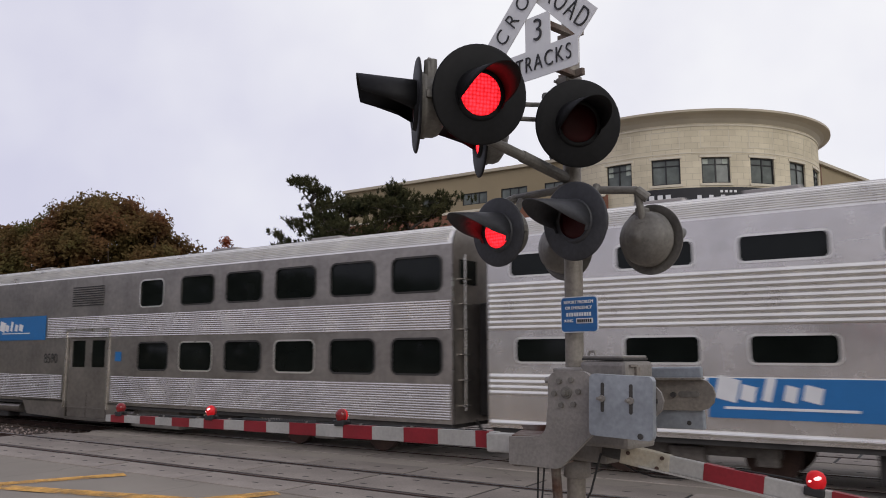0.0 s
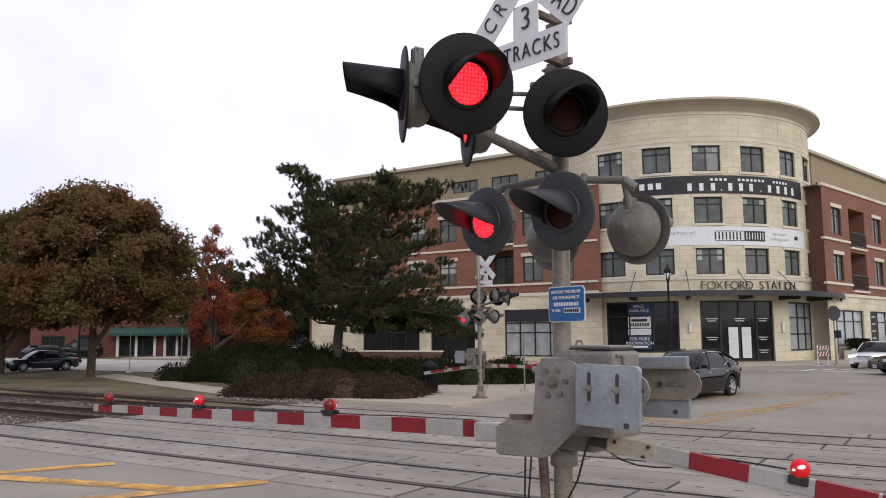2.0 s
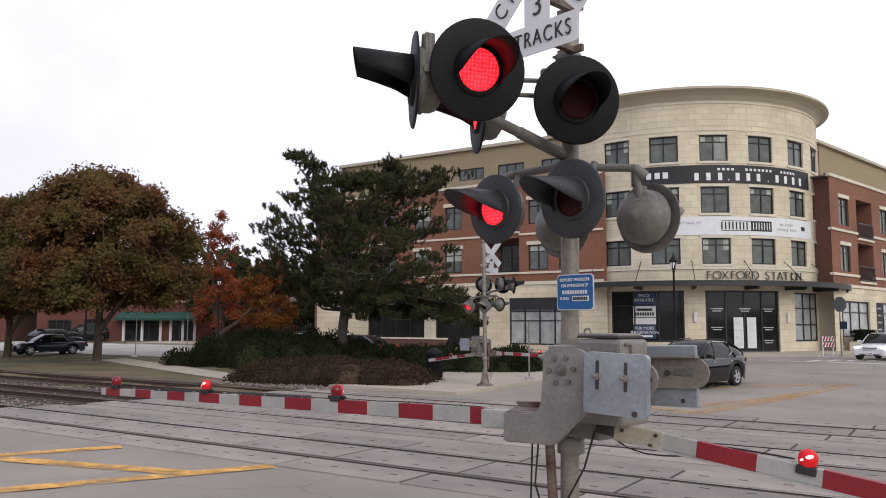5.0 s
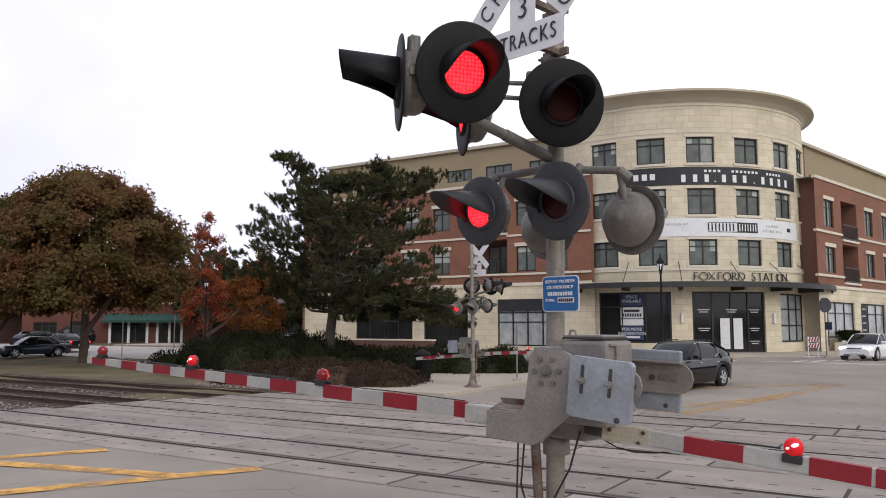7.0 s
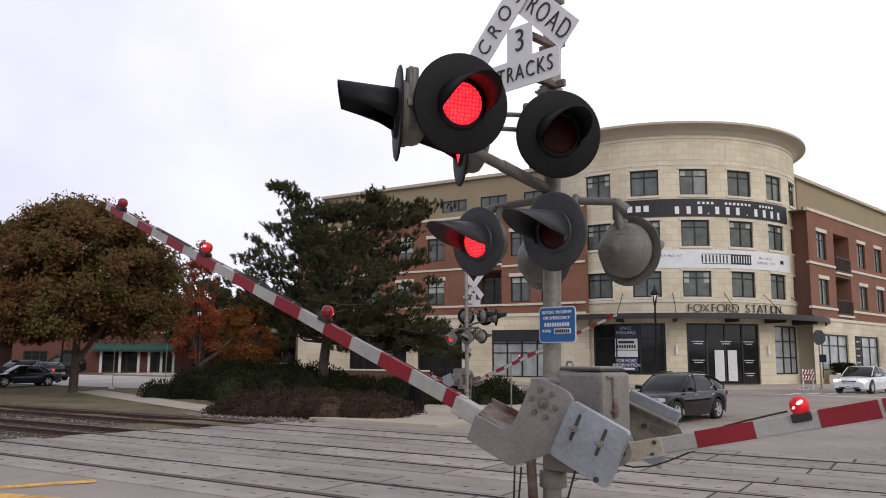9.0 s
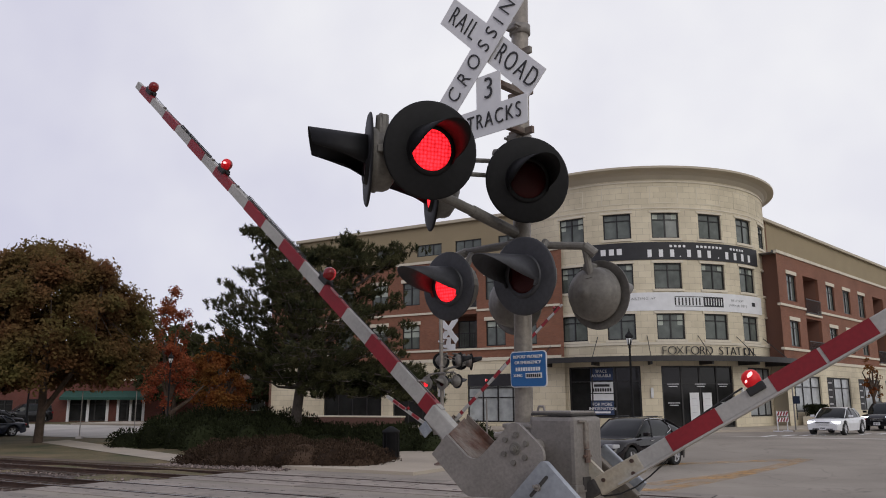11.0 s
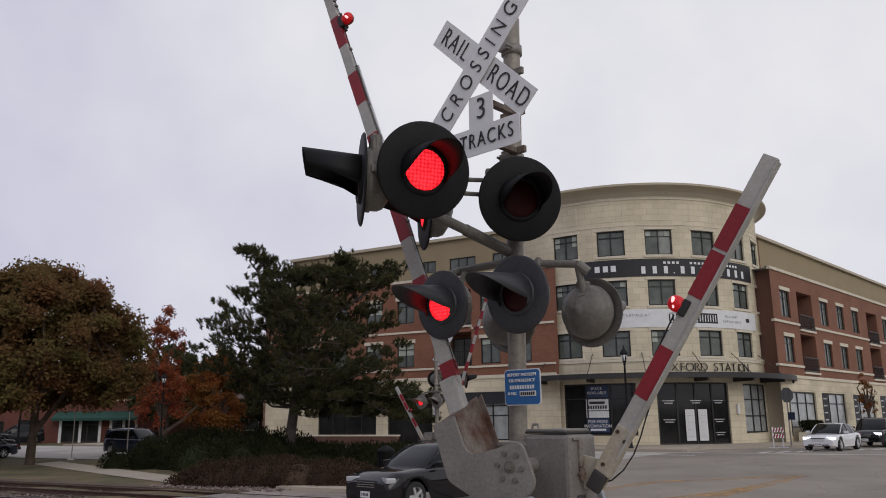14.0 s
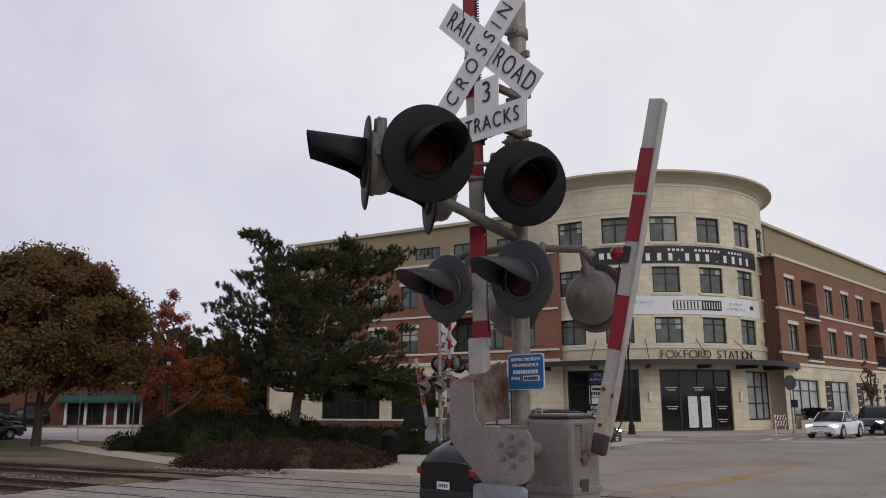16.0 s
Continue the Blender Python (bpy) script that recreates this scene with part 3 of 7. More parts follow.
def window(parent, mapping, a0, a1, z0, z1, cols=2, transom=0.28, deep=0.16, pane_mat=None, step=99.0, name="window", fw=0.07, rows=1, blind=False):
    """A window: a frame with mullions, and a pane set behind it."""
    f = fw
    face = lambda a, z, d: mapping(a, z, d + deep - 0.06)
    fr = wall(name, face, a0, a1, z0, z1, [(a0 + f, a1 - f, z0 + f, z1 - f)], FRAME, parent, 0.1, step)
    for i in range(1, cols):
        bm = bmesh.new()
        a = a0 + (a1 - a0 - f) * i / cols
        bar(bm, mapping, a, a + f, z0 + f, z1 - f, deep - 0.055, deep + 0.04)
        part("mullion", bm, FRAME, fr)
    cross = [z1 - (z1 - z0) * transom] if transom else []
    cross += [z0 + (z1 - z0) * i / rows for i in range(1, rows)]
    for zt in cross:
        bm = bmesh.new()
        bar(bm, mapping, a0 + f, a1 - f, zt, zt + f * 0.7, deep - 0.05, deep + 0.03, step)
        part("transom", bm, FRAME, fr)
    for i in range(cols):
        p, q = a0 + (a1 - a0) * i / cols, a0 + (a1 - a0) * (i + 1) / cols
        vs = [mapping(a, z, deep)[:] for a, z in ((p, z0), (q, z0), (q, z1), (p, z1))]
        mesh_of("pane", vs, [(0, 1, 2, 3)], pane_mat or WINGLASS, fr)
    if blind:
        zt = z1 - (z1 - z0) * blind
        vs = [mapping(a, z, deep - 0.012)[:] for a, z in ((a0 + f, zt), (a1 - f, zt), (a1 - f, z1 - f), (a0 + f, z1 - f))]
        mesh_of("window_blind", vs, [(0, 1, 2, 3)], BLIND, fr, "pale half-drawn blind")
    return fr


TC, TR = Vector((17.3, 58.2, 0)), 9.8


def tower_map(a, z, d):
    t = a / TR
    return TC + Vector(((TR - d) * math.cos(t), (TR - d) * math.sin(t), z))


def left_map(a, z, d):
    return un(a, 48.2 + d, z)


def left_top_map(a, z, d):
    return un(a, 50.2 + d, z)


def right_map(a, z, d):
    return qr(19.8 + d, a, z)


def right_top_map(a, z, d):
    return qr(22.5 + d, a, z)


def build_building():
    b = thing("apartment_building", Matrix.Identity(4), "four-storey corner building with a curved limestone tower and red-brick wings", "building")
    arc = lambda deg: radians(deg) * TR
    rows = ((12.55, 14.22), (9.25, 10.92), (6.05, 7.68))
    cols = (-128, -110, -92, -73.6, -55, -37)
    holes = [(arc(c - 5.2), arc(c + 5.2), z0, z1) for c in cols for z0, z1 in rows]
    shops = [(arc(-131.2), arc(-104), 1.2, 4.4, 3), (arc(-96.6), arc(-67.8), 0.62, 4.4, 4), (arc(-59.6), arc(-41), 1.25, 4.35, 3)]
    wall("wall", tower_map, arc(-150), arc(-8), 0.2, 16.6, holes + [s[:4] for s in shops], LIMESTONE, b, 0.25, 0.5, "pale limestone block tower wall")
    rng = random.Random(5)
    for h in holes:
        window(b, tower_map, *h, step=0.5, blind=rng.choice((0, 0.25, 0.45, 0)), fw=0.08)
        bm = bmesh.new()
        bar(bm, tower_map, h[0] - 0.12, h[1] + 0.12, h[2] - 0.16, h[2] - 0.005, -0.07, 0.1, 0.5)
        part("window_sill", bm, TRIMSTONE, b)
        bm = bmesh.new()
        bar(bm, tower_map, h[0] - 0.12, h[1] + 0.12, h[3] + 0.005, h[3] + 0.16, -0.05, 0.1, 0.5)
        part("lintel", bm, TRIMSTONE, b)
    for i, s in enumerate(shops):
        window(b, tower_map, *s[:4], cols=s[4], transom=0.0 if i == 2 else 0.3, pane_mat=SHOPGLASS if i < 2 else PALEGLASS, step=0.5, name="shop_window", fw=0.1, rows=3 if i == 2 else 1)
    # framed panels, string courses and the flared cornice
    for c in cols:
        bm = bmesh.new()
        for z in (14.85, 15.95):
            bar(bm, tower_map, arc(c - 5.4), arc(c + 5.4), z, z + 0.05, -0.014, 0.05, 0.5)
        for s in (-5.4, 5.1):
            bar(bm, tower_map, arc(c + s), arc(c + s) + 0.05, 14.9, 15.95, -0.014, 0.05)
        part("panel_moulding", bm, TRIMSTONE, b)
    for z, hgt, out in ((16.25, 0.1, 0.05), (5.72, 0.16, 0.06), (14.5, 0.08, 0.03)):
        bm = bmesh.new()
        bar(bm, tower_map, arc(-150), arc(-8), z, z + hgt, -out, 0.1, 0.5)
        part("string_course", bm, TRIMSTONE, b)
    bm = bmesh.new()
    prof = [(0.0, 16.45), (-0.08, 16.55), (-0.2, 16.72), (-0.42, 16.89), (-0.85, 17.0), (-0.85, 17.14), (0.4, 17.19)]
    rings = []
    for i in range(73):
        a = arc(-158) + (arc(0) - arc(-158)) * i / 72
        rings.append([bm.verts.new(tower_map(a, z, d)) for d, z in prof])
    for p, q in zip(rings, rings[1:]):
        for i in range(len(prof) - 1):
            bm.faces.new((p[i], q[i], q[i + 1], p[i + 1]))
    part("cornice", bm, CORNICE, b, "smooth tan flared cornice", smooth=False)
    bm = bmesh.new()
    lathe(bm, [(9.5, 17.14), (0.05, 17.16)], Matrix.Translation(TC), 48)
    part("roof", bm, ROOF, b)
    # canopy with fascia, brackets and tie rods
    bm = bmesh.new()
    bar(bm, tower_map, arc(-143), arc(-24), 4.62, 4.95, -1.75, -1.6, 0.5)
    bar(bm, tower_map, arc(-143), arc(-24), 4.86, 4.92, -1.6, 0.0, 0.5)
    canopy = part("canopy", bm, CANOPY, b, "dark steel canopy over the entrances")
    for c in (-137, -119, -101, -82, -64.5, -46, -33):
        bm = bmesh.new()
        bar(bm, tower_map, arc(c) - 0.05, arc(c) + 0.05, 4.45, 4.86, -1.6, 0.0)
        part("bracket", bm, CANOPY, canopy)
        bm = bmesh.new()
        tube(bm, tower_map(arc(c), 4.9, -1.5), tower_map(arc(c), 6.3, 0.02), 0.025, seg=6)
        part("tie_rod", bm, CANOPY, canopy)
    # banners
    bm = bmesh.new()
    bar(bm, tower_map, arc(-122), arc(-46.5), 11.14, 12.28, -0.05, -0.02, 0.4)
    ban = part("banner", bm, BANNERBLACK, b, "black vinyl banner with pale marks")
    bm = bmesh.new()
    bar(bm, tower_map, arc(-113), arc(-46), 7.86, 9.02, -0.05, -0.02, 0.4)
    ban2 = part("banner", bm, BANNERWHITE, b, "white vinyl banner with a framed black mark")

    def on_tower(a_deg, z, d):
        p = tower_map(arc(a_deg), z, d)
        return Matrix.Translation(p) @ Matrix.Rotation(radians(a_deg + 90), 4, "Z")

    def curved_bars(parent, degs, z0, z1, width, material, name="bar_mark"):
        for g in degs:
            bm2 = bmesh.new()
            bar(bm2, tower_map, arc(g) - width / 2, arc(g) + width / 2, z0, z1, -0.062, -0.052, 0.4)
            part(name, bm2, material, parent)
    # the figures and the name on the black banner stay plain bars
    curved_bars(ban, [-98.5, -94.3, -90.1, -83.6, -79.4, -75.2, -66.8, -62.4, -58, -53.6], 11.3, 11.78, 0.26, WHITESIGN)
    curved_bars(ban, [-87, -71], 11.3, 11.38, 0.08, WHITESIGN)
    curved_bars(ban, [g for g0, k in ((-90.5, 4), (-80, 7), (-64.5, 5)) for g in (g0 + 1.7 * i for i in range(k))], 11.93, 12.08, 0.17, WHITESIGN)
    curved_bars(ban, [-115.5, -112.4, -109.5], 11.5, 11.9, 0.32, WHITESIGN)
    curved_bars(ban2, [-84.6], 8.12, 8.16, 1.9, SIGNBLACK)
    curved_bars(ban2, [-84.6], 8.72, 8.76, 1.9, SIGNBLACK)
    curved_bars(ban2, [-90 + 1.35 * i for i in range(8)], 8.2, 8.68, 0.09, SIGNBLACK)
    curved_bars(ban2, [-74.6], 8.12, 8.76, 1.5, SIGNBLACK)
    curved_bars(ban2, [-78 + 1.15 * i for i in range(7)], 8.22, 8.66, 0.06, WHITESIGN, "pale_mark")
    curved_bars(ban2, [-52.8], 8.35, 8.6, 0.4, SIGNBLACK)
    for k, w in enumerate(("DELIVERY", "SUMMER 2018")):
        letters(w, 0.22, SIGNBLACK, ban2, on_tower(-63, 8.6 - 0.32 * k, -0.07), squeeze=0.95, thin=-0.006, space=1.4)
    for k, w in enumerate(("STARTING AT",)):
        letters(w, 0.24, SIGNBLACK, ban2, on_tower(-102.5, 8.62, -0.07), squeeze=1.0, thin=-0.006, space=1.3)
    # raised letters over the canopy, one by one round the curve
    word, g = "FOXFORD STATION", -95.2
    for ch in word:
        if ch != " ":
            letters(ch, 0.78, FRAME, b, on_tower(g, 5.32, -0.1), name="letter", depth=0.03, thin=-0.016)
        g += 1.55 if ch == "I" else 2.2 if ch == " " else 2.85
    # posters behind the glass and on the doors
    def card(g, w, z0, z1, material, d=0.13):
        bm2 = bmesh.new()
        bar(bm2, tower_map, arc(g) - w / 2, arc(g) + w / 2, z0, z1, d - 0.02, d, 0.5)
        return part("poster", bm2, material, b)
    for k, (z0, z1, mt, words) in enumerate(((3.55, 4.3, POSTERBLUE, ("SPACE", "AVAILABLE")), (2.75, 3.45, POSTER, ()), (2.3, 2.7, POSTER, ()), (1.4, 2.25, POSTERBLUE, ("FOR MORE", "INFORMATION")))):
        c = card(-118.4, 1.45, z0, z1, mt)
        for j, w in enumerate(words):
            letters(w, 0.27, WHITESIGN, c, on_tower(-118.4, z1 - 0.2 - 0.27 * j, 0.08), squeeze=0.95)
    c = card(-118.4, 1.0, 1.5, 1.62, WHITESIGN, 0.105)
    for j in range(8):
        card(-121.6 + 0.92 * j, 0.1, 2.85, 3.05, SIGNBLACK, 0.105)
    card(-118.4, 1.0, 3.15, 3.3, SIGNBLACK, 0.105)
    for g in (-84.7, -79.6):
        card(g, 0.62, 0.85, 2.75, POSTER, 0.1)
        for j in range(4):
            card(g, 0.34, 1.1 + 0.42 * j, 1.14 + 0.42 * j, ALLOY, 0.075)
    for g, z in ((-92.5, 3.25), (-92.5, 2.1), (-82, 3.25), (-72.5, 3.25), (-72.5, 2.1), (-72.5, 1.3)):
        for j in range(2):
            card(g, 0.75 - 0.2 * j, z - 0.14 * j, z + 0.05 - 0.14 * j, ALLOY, 0.1)
    for g in (-100.3, -64, -135.2):
        bm = bmesh.new()
        box(bm, (0, 0, 0), (0.16, 0.14, 0.62), bevel=0.02)
        part("wall_lamp", bm, POSTER, b, m=on_tower(g, 2.75, -0.09))
    # left wing: brick over a limestone ground floor, tan top storey set back
    rec = (-28.2, -25.4)
    lwin = [(a, a + 1.5) for a in (-24.7, -22.4, -31.6, -34.4, -37.6, -40.4, -43.2)]
    lh = [(a0, a1, z0, z1) for a0, a1 in lwin for z0, z1 in ((9.2, 10.9), (6.0, 7.75))]
    wall("wall", left_map, -44.4, -19.0, 5.1, 12.3, lh + [(rec[0], rec[1], 5.9, 8.3), (rec[0], rec[1], 8.75, 11.3)], BRICK, b, 0.22, label="red brick upper wall")
    for h in lh:
        window(b, left_map, *h, fw=0.08, blind=rng.choice((0, 0.3, 0.5)))
        bm = bmesh.new()
        bar(bm, left_map, h[0] - 0.1, h[1] + 0.1, h[3] + 0.004, h[3] + 0.25, -0.05, 0.1)
        part("lintel", bm, TRIMSTONE, b)
    for z0, z1 in ((5.9, 8.3), (8.75, 11.3)):
        bm = bmesh.new()
        bar(bm, left_map, rec[0], rec[1], z0, z1, 1.6, 1.7)
        bar(bm, left_map, rec[0] - 0.1, rec[0], z0, z1, 0.22, 1.7)
        bar(bm, left_map, rec[1], rec[1] + 0.1, z0, z1, 0.22, 1.7)
        bar(bm, left_map, rec[0], rec[1], z1, z1 + 0.1, 0.22, 1.7)
        bar(bm, left_map, rec[0], rec[1], z0 - 0.1, z0, 0.22, 1.7)
        part("balcony_recess", bm, BRICK, b)
        balcony(b, left_map, rec[0], rec[1], z0)
        window(b, left_map, rec[0] + 0.5, rec[1] - 0.5, z0 + 0.05, z0 + 2.1, deep=1.55, transom=0)
    lshop = [(-26.2, -21.6, 0.9, 4.1, 4), (-32.4, -28.6, 0.6, 4.1, 3), (-38.8, -33.4, 0.9, 4.1, 4)]
    wall("wall", left_map, -44.4, -19.0, 0.1, 5.1, [s[:4] for s in lshop], LIMESTONE, b, 0.22, label="limestone ground floor wall")
    for i, s in enumerate(lshop):
        window(b, left_map, *s[:4], cols=s[4], transom=0.3, pane_mat=PALEGLASS if i == 0 else SHOPGLASS, name="shop_window", fw=0.09, rows=2 if i == 0 else 1)
    for s in (lshop[0], lshop[2]):
        bm = bmesh.new()
        bar(bm, left_map, s[0] + 0.05, s[1] - 0.05, 3.3, 4.06, 0.02, 0.06)
        part("window_band", bm, BANNERBLACK, b, "black band across the shop window")
    for z, hgt in ((5.0, 0.22), (5.75, 0.14), (8.45, 0.14), (12.2, 0.18)):
        for p, q in (((-44.45, rec[0]), (rec[1], -19.2)) if 5.5 < z < 12 else ((-44.45, -19.2),)):
            bm = bmesh.new()
            bar(bm, left_map, p, q, z, z + hgt, -0.08, 0.15)
            part("string_course", bm, TRIMSTONE, b)
    tw = [(a, a + 2.2, 13.2, 14.1) for a in (-24.6, -28.2, -31.6, -35.4, -39.0)]
    wall("wall", left_top_map, -43.3, -17, 12.3, 15.5, tw, STUCCO, b, 0.15, label="tan stucco top storey")
    for h in tw:
        window(b, left_top_map, *h, cols=3, transom=0, deep=0.1, fw=0.06)
    bm = bmesh.new()
    bar(bm, left_top_map, -43.6, -17, 15.5, 15.72, -0.25, 0.5)
    part("roof_edge", bm, CORNICE, b)
    bm = bmesh.new()
    box(bm, (0, 0, 0), (26, 12, 0.2))
    part("roof", bm, ROOF, b, m=Matrix.Translation(un(-30.6, 56.3, 15.4)) @ Matrix.Rotation(math.atan2(U.y, U.x), 4, "Z"))
    # end and back walls
    for a, n0, top in ((-44.4, 48.2, 12.3), (-43.3, 50.2, 15.5)):
        bm = bmesh.new()
        bar(bm, lambda a2, z, d: un(a + d, a2, z), n0, 62, 0.0, top, 0.0, 0.25)
        part("end_wall", bm, BRICK if top < 13 else STUCCO, b)
    bm = bmesh.new()
    bar(bm, lambda a2, z, d: un(a2, 62 + d, z), -44.4, -8, 0.0, 15.5, 0.0, 0.25)
    part("back_wall", bm, BRICK, b)
    bm = bmesh.new()
    bar(bm, lambda a2, z, d: un(a2, 48.3 + d, z), -44.3, -20, 12.25, 12.3, 0.0, 2.2)
    part("terrace", bm, ROOF, b)
    # right wing along the side street
    rwin = []
    recs = []
    for k in range(4):
        base = 52.6 + 19.3 * k
        if k == 0:
            rwin.append((54.4, 56.1))
        else:
            rwin.append((base - 0.0, base + 1.7))
        recs.append((57.5 + 16.2 * k, 60.5 + 16.2 * k))
        rwin += [(62.2 + 16.2 * k + 3.75 * j, 63.9 + 16.2 * k + 3.75 * j) for j in range(3)]
    rwin = [w for w in rwin if w[1] < 112 and not any(w[0] < r1 + 0.3 and w[1] > r0 - 0.3 for r0, r1 in recs)]
    keep = []
    for w in sorted(rwin):
        if not keep or w[0] > keep[-1][1] + 0.6:
            keep.append(w)
    rh = [(a0, a1, z0, z1) for a0, a1 in keep for z0, z1 in ((8.95, 10.8), (5.85, 7.6))]
    bm = bmesh.new()
    back = lambda a2, z, d: qr(a2, 53.65 + d, z)
    bar(bm, back, 20.03, 21.3, 4.9, 12.15, 0.004, 0.2)
    part("return_wall", bm, BRICK, b)
    bm = bmesh.new()
    bar(bm, back, 20.03, 21.3, 0.2, 4.895, 0.004, 0.2)
    part("return_wall", bm, LIMESTONE, b)
    wall("wall", right_map, 52.9, 113, 4.9, 12.15, rh + [(r0, r1, z0, z1) for r0, r1 in recs for z0, z1 in ((5.3, 7.95), (8.3, 11.0))], BRICK, b, 0.22, label="red brick upper wall of the side wing")
    for h in rh:
        window(b, right_map, *h, fw=0.08)
        bm = bmesh.new()
        bar(bm, right_map, h[0] - 0.1, h[1] + 0.1, h[3] + 0.004, h[3] + 0.25, -0.05, 0.1)
        part("lintel", bm, TRIMSTONE, b)
    for r0, r1 in recs:
        for z0, z1 in ((5.3, 7.95), (8.3, 11.0)):
            bm = bmesh.new()
            bar(bm, right_map, r0, r1, z0, z1, 1.6, 1.7)
            bar(bm, right_map, r0 - 0.1, r0, z0, z1, 0.22, 1.7)
            bar(bm, right_map, r1, r1 + 0.1, z0, z1, 0.22, 1.7)
            bar(bm, right_map, r0, r1, z1, z1 + 0.1, 0.22, 1.7)
            bar(bm, right_map, r0, r1, z0 - 0.1, z0, 0.22, 1.7)
            part("balcony_recess", bm, BRICK, b)
            balcony(b, right_map, r0, r1, z0)
    rshop = [(54.3, 59.2, 1.5, 3.9), (60.5, 65.7, 1.5, 3.9)] + [(67.6 + 7.2 * k, 73.2 + 7.2 * k, 1.5, 3.9) for k in range(6)]
    wall("wall", right_map, 52.9, 113, 0.2, 4.9, rshop, LIMESTONE, b, 0.22, label="limestone ground floor of the side wing")
    for h in rshop:
        window(b, right_map, *h, cols=3, transom=0.33, name="shop_window", fw=0.1, pane_mat=PALEGLASS)
    for h in rshop[1:]:
        bm = bmesh.new()
        bar(bm, right_map, h[0] + 0.08, h[0] + 1.3, h[2] + 0.08, h[3] - 0.08, 0.05, 0.08)
        sheet_ = part("window_print", bm, BANNERBLACK, b, "dark printed window sheet")
        for j in range(4):
            bm = bmesh.new()
            bar(bm, right_map, h[0] + 0.35, h[0] + 1.05, h[2] + 0.45 + 0.5 * j, h[2] + 0.55 + 0.5 * j, 0.042, 0.048)
            part("plain_bars", bm, ALLOY, sheet_)
    edges = [52.85] + [x for r in recs for x in r] + [113]
    for z, hgt in ((4.8, 0.2), (5.55, 0.16), (8.5, 0.16), (12.05, 0.2)):
        spans = [(edges[i], edges[i + 1]) for i in range(0, len(edges), 2)] if 5 < z < 12 else [(52.85, 113)]
        for p, q in spans:
            bm = bmesh.new()
            bar(bm, right_map, p, q, z, z + hgt, -0.08, 0.15)
            part("string_course", bm, TRIMSTONE, b)
    tw = [(54 + 5.2 * k, 57 + 5.2 * k, 12.5, 13.5) for k in range(11)]
    wall("wall", right_top_map, 50, 113, 12.1, 15.5, tw, STUCCO, b, 0.15, label="tan stucco top storey of the side wing")
    for h in tw:
        window(b, right_top_map, *h, cols=3, transom=0, deep=0.1, fw=0.06)
    bm = bmesh.new()
    bar(bm, right_top_map, 50, 113, 15.5, 15.72, -0.25, 0.5)
    part("roof_edge", bm, CORNICE, b)
    bm = bmesh.new()
    bar(bm, right_map, 52.9, 113, 12.1, 12.15, 0.3, 3.0)
    bar(bm, right_map, 51.6, 113, 15.35, 15.5, 2.9, 12)
    bar(bm, right_map, 51.6, 113, 0.0, 15.5, 12, 12.2)
    bar(bm, lambda a2, z, d: qr(a2, 113 + d, z), 19.8, 32, 0, 15.5, -0.2, 0.0)
    part("roof", bm, ROOF, b)


def balcony(b, mapping, a0, a1, z0):
    bm = bmesh.new()
    bar(bm, mapping, a0 + 0.02, a1 - 0.02, z0 + 1.0, z0 + 1.06, -0.1, -0.04)
    bar(bm, mapping, a0 + 0.02, a1 - 0.02, z0 + 0.05, z0 + 0.11, -0.1, -0.04)
    k = int((a1 - a0) / 0.13)
    for i in range(k + 1):
        a = a0 + 0.03 + (a1 - a0 - 0.08) * i / k
        bar(bm, mapping, a, a + 0.02, z0 + 0.11, z0 + 1.0, -0.08, -0.06)
    part("balcony_railing", bm, FRAME, b, "dark steel balcony railing")
    bm = bmesh.new()
    bar(bm, mapping, a0 - 0.05, a1 + 0.05, z0 - 0.14, z0 + 0.0, -0.12, 0.2)
    part("balcony_slab", bm, TRIMSTONE, b)


build_building()


# ---- the crossing signals with their gates ----
FLIPS = []      # (lamp, side): lamps that turn their lit face to the road
GATES = []      # (long arm, short arm)


